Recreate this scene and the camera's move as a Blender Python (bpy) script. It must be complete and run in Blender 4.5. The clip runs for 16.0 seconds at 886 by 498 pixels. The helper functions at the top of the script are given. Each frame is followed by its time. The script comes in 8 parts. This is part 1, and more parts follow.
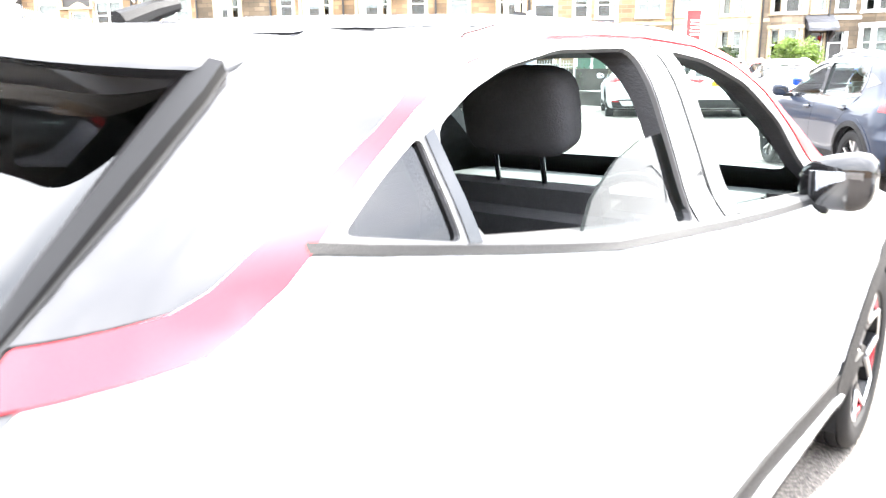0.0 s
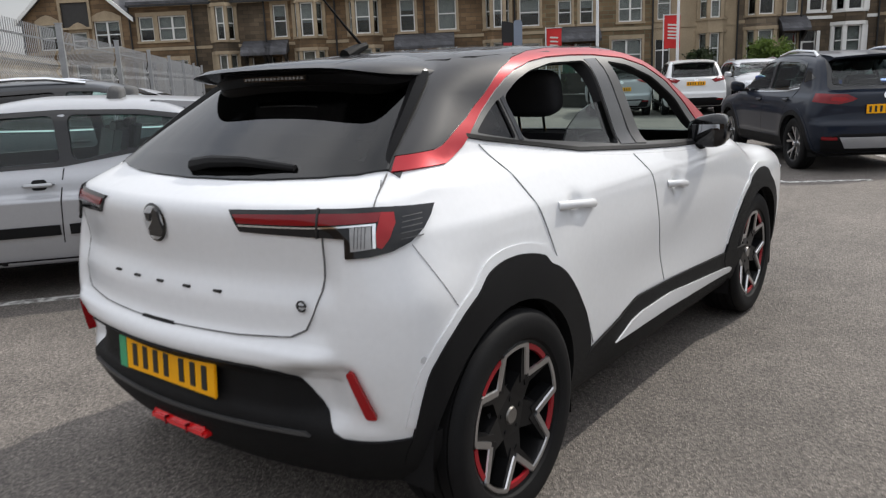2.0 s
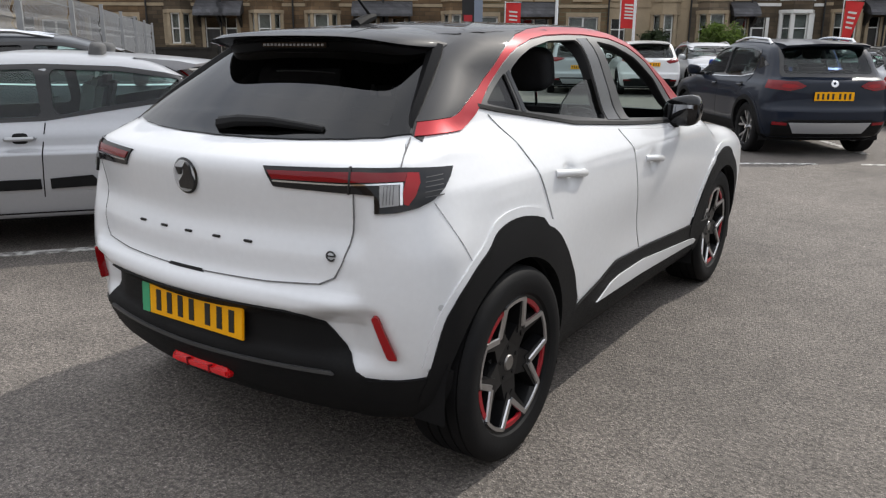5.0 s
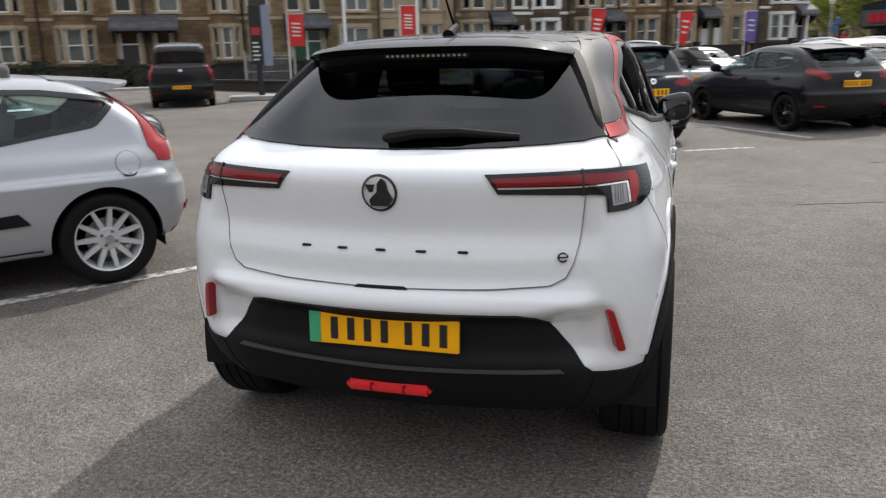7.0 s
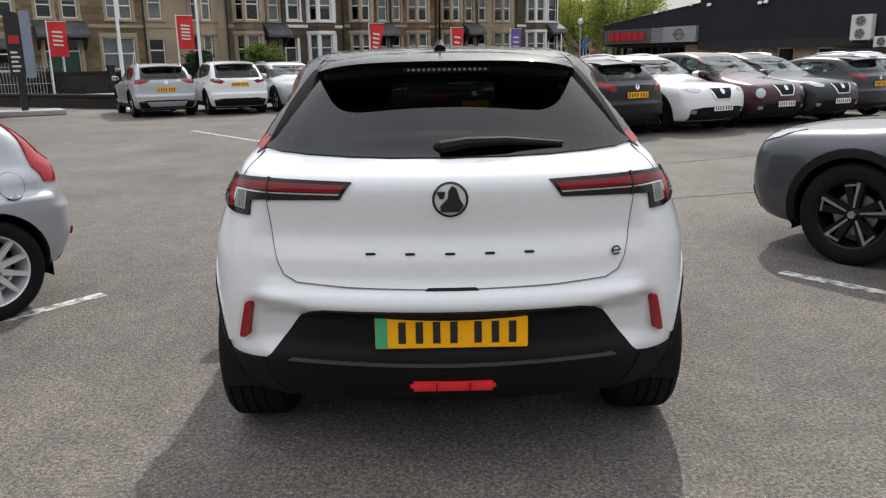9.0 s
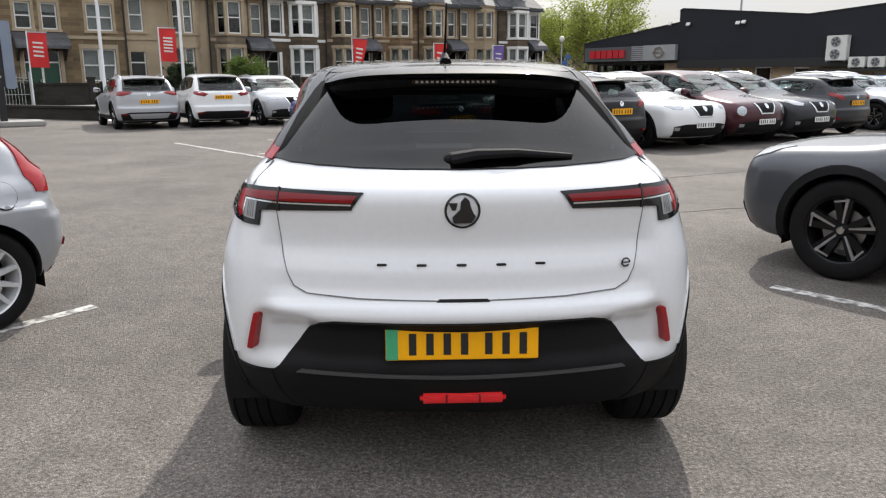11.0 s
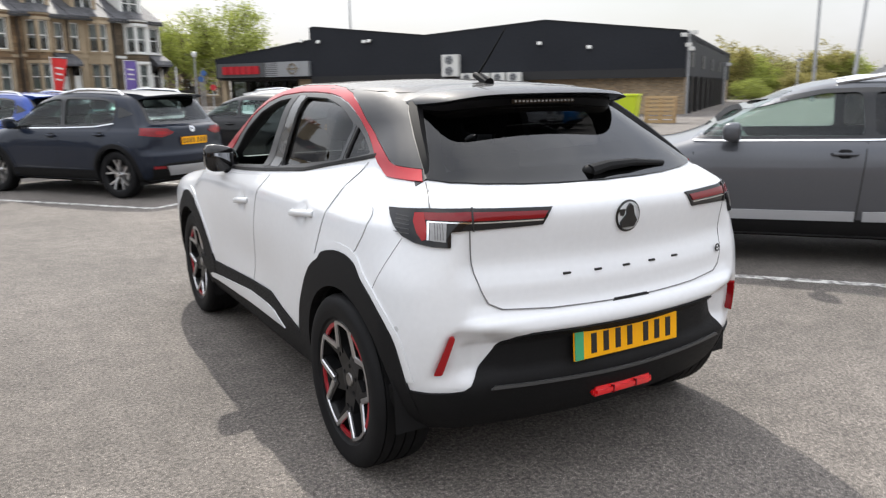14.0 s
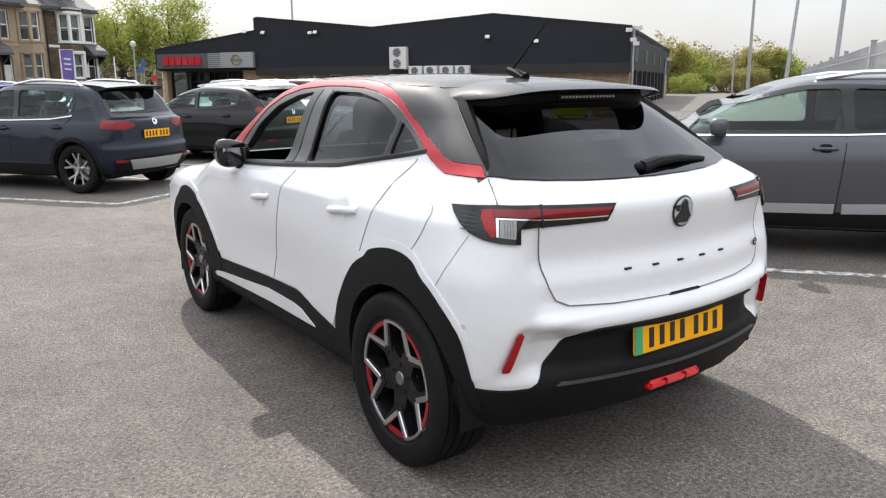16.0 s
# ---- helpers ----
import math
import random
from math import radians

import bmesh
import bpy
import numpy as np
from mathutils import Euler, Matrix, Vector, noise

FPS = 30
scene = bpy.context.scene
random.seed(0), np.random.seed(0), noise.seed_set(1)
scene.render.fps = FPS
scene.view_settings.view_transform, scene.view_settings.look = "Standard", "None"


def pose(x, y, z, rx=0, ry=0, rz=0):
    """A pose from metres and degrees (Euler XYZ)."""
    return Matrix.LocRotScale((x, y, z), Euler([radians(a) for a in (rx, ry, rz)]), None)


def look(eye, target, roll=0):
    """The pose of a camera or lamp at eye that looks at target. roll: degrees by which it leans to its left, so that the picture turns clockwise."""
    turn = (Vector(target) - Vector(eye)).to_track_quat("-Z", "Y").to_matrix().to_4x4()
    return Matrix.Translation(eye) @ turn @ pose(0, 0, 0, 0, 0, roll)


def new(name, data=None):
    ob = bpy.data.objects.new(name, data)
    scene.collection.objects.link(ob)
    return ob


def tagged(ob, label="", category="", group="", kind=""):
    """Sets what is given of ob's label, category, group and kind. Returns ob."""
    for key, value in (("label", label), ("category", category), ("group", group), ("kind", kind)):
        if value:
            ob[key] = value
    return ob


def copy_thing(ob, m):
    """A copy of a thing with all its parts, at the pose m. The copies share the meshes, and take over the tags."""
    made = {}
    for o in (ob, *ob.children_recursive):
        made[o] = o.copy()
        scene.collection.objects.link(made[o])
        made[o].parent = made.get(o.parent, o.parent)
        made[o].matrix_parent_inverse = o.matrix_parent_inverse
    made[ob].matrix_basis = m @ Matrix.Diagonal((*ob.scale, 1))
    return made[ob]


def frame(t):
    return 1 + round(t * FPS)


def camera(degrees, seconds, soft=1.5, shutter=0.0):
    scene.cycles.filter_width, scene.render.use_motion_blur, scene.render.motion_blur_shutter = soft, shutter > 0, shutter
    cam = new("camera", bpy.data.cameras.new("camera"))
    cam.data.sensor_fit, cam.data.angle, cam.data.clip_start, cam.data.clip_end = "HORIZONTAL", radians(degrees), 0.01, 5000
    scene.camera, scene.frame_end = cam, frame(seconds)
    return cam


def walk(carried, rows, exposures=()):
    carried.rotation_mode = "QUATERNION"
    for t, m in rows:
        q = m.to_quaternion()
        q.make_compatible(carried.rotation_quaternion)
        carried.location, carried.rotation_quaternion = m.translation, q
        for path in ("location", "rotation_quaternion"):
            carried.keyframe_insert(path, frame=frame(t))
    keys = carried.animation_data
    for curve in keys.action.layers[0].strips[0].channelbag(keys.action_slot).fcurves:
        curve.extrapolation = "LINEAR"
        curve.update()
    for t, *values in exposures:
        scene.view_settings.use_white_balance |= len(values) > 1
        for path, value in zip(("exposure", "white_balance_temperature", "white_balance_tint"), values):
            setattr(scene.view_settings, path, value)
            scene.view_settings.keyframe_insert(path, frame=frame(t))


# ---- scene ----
from mathutils import geometry

cam = camera(60.4, 16.0, 1.2, 0.5)
PATH = [
    (0, (1.316, 0.191, 1.423), (0.066, 1.682, 0.959), -0.8),
    (0.5, (1.521, -0.15, 1.409), (0.297, 1.365, 0.955), -1.4),
    (1, (1.761, -0.539, 1.422), (0.509, 0.964, 1.005), -0.4),
    (1.5, (1.958, -0.905, 1.429), (0.73, 0.61, 0.984), -1.5),
    (2, (2.132, -1.194, 1.418), (0.897, 0.315, 0.974), -2.4),
    (2.5, (2.2, -1.346, 1.423), (0.994, 0.169, 0.923), -1.5),
    (3, (2.21, -1.373, 1.425), (1.021, 0.154, 0.921), -0.8),
    (5.3, (2.052, -1.555, 1.432), (0.954, 0.034, 0.913), 0.1),
    (5.5, (1.926, -1.624, 1.427), (0.884, 0.005, 0.917), -1.4),
    (6, (1.618, -1.783, 1.414), (0.645, -0.099, 0.946), -0.5),
    (6.5, (1.293, -1.974, 1.422), (0.48, -0.217, 0.92), -1.0),
    (7, (0.912, -2.16, 1.437), (0.318, -0.316, 0.939), -1.4),
    (7.5, (0.583, -2.223, 1.419), (0.183, -0.32, 0.952), -2.3),
    (8, (0.258, -2.319, 1.44), (0.093, -0.369, 1.027), -2.3),
    (8.5, (0.038, -2.411, 1.46), (-0.02, -0.468, 0.988), -1.3),
    (9, (0.001, -2.447, 1.459), (-0.018, -0.505, 0.981), -0.9),
    (11.5, (-0.206, -2.449, 1.447), (-0.129, -0.498, 1.011), 0.3),
    (12, (-0.548, -2.475, 1.462), (-0.342, -0.536, 1.017), -0.5),
    (12.5, (-0.91, -2.406, 1.449), (-0.577, -0.485, 1.003), -1.2),
    (13, (-1.314, -2.377, 1.452), (-0.749, -0.512, 1.003), -2.6),
    (13.5, (-1.64, -2.25, 1.456), (-0.907, -0.44, 1.022), -2.0),
    (14, (-1.94, -2.055, 1.482), (-0.985, -0.347, 1.071), -0.8),
    (14.5, (-2.199, -1.922, 1.481), (-1.118, -0.301, 1.028), -1.1),
    (15, (-2.289, -1.855, 1.493), (-1.186, -0.24, 1.072), 0.5),
    (15.5, (-2.286, -1.826, 1.497), (-1.189, -0.208, 1.078), -0.6),
    (16, (-2.293, -1.811, 1.497), (-1.211, -0.185, 1.066), -0.4),
]
EXPOSURES = [(0.0, 3.85), (0.5, 2.15), (1.0, 0.58), (1.5, 0.06), (5.5, 0.13), (9.0, 0.17), (11.5, 0.44), (12.5, 0.5), (14.0, 0.68), (16.0, 0.70)]
walk(cam, [(t, look(eye, target, roll)) for t, eye, target, roll in PATH], EXPOSURES)

# ---- light ----
SUN_DIR = Vector((-0.235, -1.0, -1.0)).normalized()
world = bpy.data.worlds.new("sky")
scene.world = world
world.use_nodes = True
sky = world.node_tree.nodes.new("ShaderNodeTexSky")
sky.sky_type, sky.sun_disc = "NISHITA", False
sky.sun_elevation = math.asin(-SUN_DIR.z)
sky.sun_rotation = math.atan2(-SUN_DIR.x, -SUN_DIR.y)
sky.air_density, sky.dust_density, sky.ozone_density = 1.2, 1.8, 1.0
# thin bright cloud lies over the whole sky
wt = world.node_tree
cl_map = wt.nodes.new("ShaderNodeMapping")
cl_co = wt.nodes.new("ShaderNodeTexCoord")
cl_noise = wt.nodes.new("ShaderNodeTexNoise")
cl_ramp = wt.nodes.new("ShaderNodeValToRGB")
cl_mix = wt.nodes.new("ShaderNodeMix")
cl_mix.data_type = "RGBA"
cl_map.inputs["Scale"].default_value = (1, 1, 2.6)
cl_noise.inputs["Scale"].default_value, cl_noise.inputs["Detail"].default_value = 2.2, 6
cl_ramp.color_ramp.elements[0].position, cl_ramp.color_ramp.elements[1].position = 0.33, 0.66
cl_ramp.color_ramp.elements[0].color, cl_ramp.color_ramp.elements[1].color = (0.45, 0.45, 0.45, 1), (0.95, 0.95, 0.95, 1)
wt.links.new(cl_co.outputs["Generated"], cl_map.inputs["Vector"])
wt.links.new(cl_map.outputs[0], cl_noise.inputs["Vector"])
wt.links.new(cl_noise.outputs["Fac"], cl_ramp.inputs[0])
wt.links.new(cl_ramp.outputs[0], cl_mix.inputs[0])
wt.links.new(sky.outputs[0], cl_mix.inputs[6])
cl_mix.inputs[7].default_value = (10.5, 10.6, 11.0, 1)
cl_sep, cl_rise, cl_scale = wt.nodes.new("ShaderNodeSeparateXYZ"), wt.nodes.new("ShaderNodeMapRange"), wt.nodes.new("ShaderNodeVectorMath")
cl_scale.operation = "SCALE"
for key, value in (("From Min", 0.0), ("From Max", 0.75), ("To Min", 0.44), ("To Max", 1.36)):
    cl_rise.inputs[key].default_value = value
wt.links.new(cl_co.outputs["Generated"], cl_sep.inputs[0])
wt.links.new(cl_sep.outputs["Z"], cl_rise.inputs["Value"])
wt.links.new(cl_mix.outputs[2], cl_scale.inputs[0])
wt.links.new(cl_rise.outputs[0], cl_scale.inputs["Scale"])
wt.links.new(cl_scale.outputs[0], wt.nodes["Background"].inputs["Color"])
wt.nodes["Background"].inputs["Strength"].default_value = 0.11
sun = new("sun", bpy.data.lights.new("sun", "SUN"))
sun.data.energy, sun.data.angle, sun.data.color = 2.8, radians(0.6), (1.0, 0.95, 0.87)
sun.matrix_world = look((0, 0, 20), Vector((0, 0, 20)) + SUN_DIR)


# ---- materials ----
def material(name, colour, rough=0.5, metal=0.0, coat=0.0, vary=0.12, scale=3.0, bump=0.0, bump_scale=60.0, spec=0.5, emit=0.0):
    """A principled surface with blotches at one scale, grain at another, and fine relief."""
    m = bpy.data.materials.new(name)
    m.use_nodes = True
    nt = m.node_tree
    b = nt.nodes["Principled BSDF"]
    b.inputs["Roughness"].default_value, b.inputs["Metallic"].default_value = rough, metal
    b.inputs["Coat Weight"].default_value, b.inputs["Coat Roughness"].default_value = coat, 0.03
    b.inputs["Specular IOR Level"].default_value = spec
    b.inputs["Base Color"].default_value = (*colour, 1)
    if emit:
        b.inputs["Emission Color"].default_value, b.inputs["Emission Strength"].default_value = (*colour, 1), emit
    co = nt.nodes.new("ShaderNodeTexCoord")
    if vary:
        a, g = nt.nodes.new("ShaderNodeTexNoise"), nt.nodes.new("ShaderNodeTexNoise")
        a.inputs["Scale"].default_value, a.inputs["Detail"].default_value = scale, 5
        g.inputs["Scale"].default_value, g.inputs["Detail"].default_value = scale * 23, 3
        add, rng = nt.nodes.new("ShaderNodeMath"), nt.nodes.new("ShaderNodeMapRange")
        add.operation = "ADD"
        rng.inputs["From Min"].default_value, rng.inputs["From Max"].default_value = 0.6, 1.4
        rng.inputs["To Min"].default_value, rng.inputs["To Max"].default_value = 1 - vary, 1 + vary
        mul = nt.nodes.new("ShaderNodeVectorMath")
        mul.operation = "SCALE"
        mul.inputs[0].default_value = colour
        for n in (a, g):
            nt.links.new(co.outputs["Object"], n.inputs["Vector"])
        nt.links.new(a.outputs["Fac"], add.inputs[0])
        nt.links.new(g.outputs["Fac"], add.inputs[1])
        nt.links.new(add.outputs[0], rng.inputs["Value"])
        nt.links.new(rng.outputs[0], mul.inputs["Scale"])
        nt.links.new(mul.outputs[0], b.inputs["Base Color"])
    if bump:
        n, bu = nt.nodes.new("ShaderNodeTexNoise"), nt.nodes.new("ShaderNodeBump")
        n.inputs["Scale"].default_value, n.inputs["Detail"].default_value = bump_scale, 4
        bu.inputs["Strength"].default_value, bu.inputs["Distance"].default_value = bump, 0.01
        nt.links.new(co.outputs["Object"], n.inputs["Vector"])
        nt.links.new(n.outputs["Fac"], bu.inputs["Height"])
        nt.links.new(bu.outputs[0], b.inputs["Normal"])
    return m


def glass(name, tint, gloss_rough=0.01):
    """A thin pane: tinted clear glass with mirror-like gloss that grows at a slant."""
    m = bpy.data.materials.new(name)
    m.use_nodes = True
    nt = m.node_tree
    nt.nodes.remove(nt.nodes["Principled BSDF"])
    tr, gl, lw, pw, fr, mx = (nt.nodes.new("ShaderNode" + k) for k in ("BsdfTransparent", "BsdfGlossy", "LayerWeight", "Math", "MapRange", "MixShader"))
    tr.inputs["Color"].default_value = (*tint, 1)
    gl.inputs["Roughness"].default_value = gloss_rough
    lw.inputs["Blend"].default_value = 0.5
    pw.operation = "POWER"
    pw.inputs[1].default_value = 4.6
    fr.inputs["To Min"].default_value, fr.inputs["To Max"].default_value = 0.045, 1.0
    nt.links.new(lw.outputs["Facing"], pw.inputs[0])
    nt.links.new(pw.outputs[0], fr.inputs["Value"])
    nt.links.new(fr.outputs[0], mx.inputs[0])
    nt.links.new(tr.outputs[0], mx.inputs[1])
    nt.links.new(gl.outputs[0], mx.inputs[2])
    nt.links.new(mx.outputs[0], nt.nodes["Material Output"].inputs["Surface"])
    return m


def paint(name, colour, metal=0.0, rough=0.3, coat=0.9):
    return material(name, colour, rough, metal, coat, 0.03, 2.0, spec=0.12)


WHITE = paint("white_paint", (0.73, 0.742, 0.757))
BLACK_GLOSS = paint("black_gloss", (0.007, 0.007, 0.0075), rough=0.2)
ROOF_BLACK = material("black_roof_paint", (0.016, 0.016, 0.0175), 0.5, 0.0, 0.65, 0.03, 2.0, spec=0.1)
FIN_BLACK = material("black_fin", (0.006, 0.006, 0.0065), 0.5, vary=0.1, spec=0.08)
MIRROR = material("tinted_mirror", (0.22, 0.23, 0.25), 0.05, 1.0, vary=0.03)
RED_TRIM = paint("red_trim", (0.33, 0.014, 0.022), metal=0.3, rough=0.36, coat=0.35)
CLAD = material("black_plastic", (0.010, 0.010, 0.0105), 0.6, bump=0.2, bump_scale=420, vary=0.25, scale=5, spec=0.14)
SATIN = material("satin_grey_trim", (0.055, 0.055, 0.055), 0.45, 0.0, vary=0.05)
RUBBER = material("tyre_rubber", (0.009, 0.009, 0.0095), 0.65, bump=0.06, bump_scale=90, vary=0.3, scale=9, spec=0.15)
DARK_TRIM = material("cabin_trim", (0.02, 0.02, 0.022), 0.7, vary=0.2, bump=0.2, bump_scale=200)
CLOTH = material("seat_cloth", (0.028, 0.028, 0.031), 0.85, vary=0.25, scale=8, bump=0.4, bump_scale=300)
PALE_CLOTH = material("grey_seat_cloth", (0.10, 0.10, 0.10), 0.85, vary=0.25, scale=8, bump=0.4, bump_scale=300)
ALLOY = material("machined_alloy", (0.55, 0.55, 0.56), 0.28, 1.0, vary=0.06)
SILVER_ALLOY = material("silver_alloy", (0.66, 0.67, 0.68), 0.4, 0.35, 0.3, vary=0.05)
WHEEL_BLACK = material("wheel_black", (0.008, 0.008, 0.0085), 0.35, 0.0, 0.25, vary=0.1, spec=0.1)
CHROME = material("chrome", (0.75, 0.76, 0.77), 0.12, 1.0, vary=0.03)
STEEL = material("brake_steel", (0.3, 0.29, 0.28), 0.45, 1.0, vary=0.2, scale=12)
LENS_RED = material("red_lens", (0.19, 0.006, 0.010), 0.12, coat=0.4, vary=0.08, scale=30, spec=0.25)
LENS_BRIGHT = material("bright_red_lens", (0.30, 0.005, 0.008), 0.1, coat=0.35, vary=0.08, scale=30, spec=0.25)
LENS_DARK = material("smoked_lens", (0.009, 0.009, 0.010), 0.07, vary=0.15, scale=40, spec=0.42)
LENS_CLEAR = material("clear_lens", (0.30, 0.30, 0.30), 0.2, 0.1, 0.0, vary=0.2, scale=60)
LENS_HEAD = material("headlamp_lens", (0.42, 0.44, 0.46), 0.1, 0.6, 1.0, vary=0.35, scale=25)
PLATE_YELLOW = material("yellow_plate", (0.92, 0.43, 0.004), 0.5, coat=0.1, vary=0.04, spec=0.2)
PLATE_WHITE = material("white_plate", (0.75, 0.75, 0.73), 0.35, coat=0.3, vary=0.04)
PLATE_GREEN = material("green_band", (0.05, 0.36, 0.17), 0.4, vary=0.05)
INK = material("black_ink", (0.012, 0.012, 0.012), 0.45, vary=0.1)
GLASS_CLEAR = glass("clear_glass", (0.72, 0.86, 0.82))
GLASS_TINT = glass("tinted_glass", (0.16, 0.16, 0.165))
GLASS_DARK = glass("dark_glass", (0.05, 0.052, 0.055))
GLASS_HOUSE = glass("window_glass", (0.74, 0.77, 0.77))
GLASS_SMOKE = glass("smoked_glass", (0.33, 0.36, 0.36))


# ---- building blocks ----
def mesh_of(name, verts, faces, mat, smooth=False):
    me = bpy.data.meshes.new(name)
    me.from_pydata([tuple(v) for v in verts], [], [tuple(f) for f in faces])
    for m in (mat if isinstance(mat, (list, tuple)) else [mat]):
        me.materials.append(m)
    if smooth:
        me.polygons.foreach_set("use_smooth", [True] * len(me.polygons))
    me.update()
    return me


def under(ob, parent, label=""):
    ob.parent = parent
    return tagged(ob, label)


def part(name, bm, mat, parent, label="", smooth=True):
    """Links a bmesh as one mesh object under a thing or a part."""
    me = bpy.data.meshes.new(name)
    for m in (mat if isinstance(mat, (list, tuple)) else [mat]):
        me.materials.append(m)
    bm.normal_update()
    for e in bm.edges:
        e.smooth = len(e.link_faces) == 2 and e.calc_face_angle(0) < 0.6
    for f in bm.faces:
        f.smooth = smooth
    bm.to_mesh(me)
    bm.free()
    return under(new(name, me), parent, label)


def thing(name, label, category, m=None, group="", kind=""):
    ob = tagged(new(name), label, category, group, kind)
    if m is not None:
        ob.matrix_basis = m
    return ob


def box(bm, x0, x1, y0, y1, z0, z1, bevel=0.0, m=None):
    made = bmesh.ops.create_cube(bm, size=1)["verts"]
    for v in made:
        v.co = ((x0 + x1) / 2 + v.co.x * (x1 - x0), (y0 + y1) / 2 + v.co.y * (y1 - y0), (z0 + z1) / 2 + v.co.z * (z1 - z0))
    if bevel:
        edges = list({e for v in made for e in v.link_edges})
        made = bmesh.ops.bevel(bm, geom=edges, offset=bevel, segments=2, affect="EDGES", clamp_overlap=True)["verts"]
    if m is not None:
        bmesh.ops.transform(bm, matrix=m, verts=made)
    return bm


def boxes(*rows, bevel=0.0):
    bm = bmesh.new()
    for r in rows:
        box(bm, *r, bevel=bevel)
    return bm


def spin_profile(bm, prof, axis="x", n=40, centre=(0, 0, 0)):
    """Turns (r, a) rows round an axis: a runs along it."""
    rings = []
    for k in range(n):
        t = 2 * math.pi * k / n
        ring = []
        for r, a in prof:
            p = (a, r * math.cos(t), r * math.sin(t)) if axis == "x" else (r * math.cos(t), r * math.sin(t), a)
            ring.append(bm.verts.new(Vector(p) + Vector(centre)))
        rings.append(ring)
    for k in range(n):
        a, b = rings[k], rings[(k + 1) % n]
        for i in range(len(prof) - 1):
            bm.faces.new((a[i], a[i + 1], b[i + 1], b[i]))
    return rings


def tube(bm, pts, r, n=8, taper=1.0):
    """A round bar along points."""
    pts = [Vector(p) for p in pts]
    rings = []
    for i, p in enumerate(pts):
        d = (pts[min(i + 1, len(pts) - 1)] - pts[max(i - 1, 0)]).normalized()
        u = d.orthogonal().normalized()
        w = d.cross(u)
        rr = r * (1 + (taper - 1) * i / max(1, len(pts) - 1))
        rings.append([bm.verts.new(p + (u * math.cos(2 * math.pi * k / n) + w * math.sin(2 * math.pi * k / n)) * rr) for k in range(n)])
    for a, b in zip(rings, rings[1:]):
        for k in range(n):
            bm.faces.new((a[k], a[(k + 1) % n], b[(k + 1) % n], b[k]))
    bm.faces.new(rings[0][::-1])
    bm.faces.new(rings[-1])
    return bm


def prism(bm, loop, axis, a, b):
    """A flat outline in the other two axes, drawn out along one axis from a to b."""
    def at(p, q):
        return (q, p[0], p[1]) if axis == "x" else (p[0], q, p[1]) if axis == "y" else (p[0], p[1], q)
    lo, hi = [bm.verts.new(at(p, a)) for p in loop], [bm.verts.new(at(p, b)) for p in loop]
    n = len(loop)
    made = [bm.faces.new(lo[::-1]), bm.faces.new(hi)]
    made += [bm.faces.new((lo[k], lo[(k + 1) % n], hi[(k + 1) % n], hi[k])) for k in range(n)]
    bmesh.ops.recalc_face_normals(bm, faces=made)
    return bm


# ---- car bodies: one smooth outside, with panels laid on it ----
def smax(a, b, k):
    h = np.maximum(k - np.abs(a - b), 0) / k
    return np.maximum(a, b) + h * h * k * 0.25


def curve(pts):
    """A smooth curve through rising (u, v) pairs, level beyond its ends."""
    u, v = (np.array(c, float) for c in zip(*pts))
    d = np.diff(v) / np.diff(u)
    both = d[1:] * d[:-1] > 0
    total = np.where(both, d[1:] + d[:-1], 1)
    m = np.concatenate([[d[0]], np.where(both, 2 * d[1:] * d[:-1] / total, 0), [d[-1]]])

    def f(q):
        q = np.clip(q, u[0], u[-1])
        i = np.clip(np.searchsorted(u, q) - 1, 0, len(u) - 2)
        h = u[i + 1] - u[i]
        t = (q - u[i]) / h
        return ((1 + 2 * t) * (1 - t) ** 2) * v[i] + t * (1 - t) ** 2 * h * m[i] + t * t * (3 - 2 * t) * v[i + 1] + t * t * (t - 1) * h * m[i + 1]
    return f


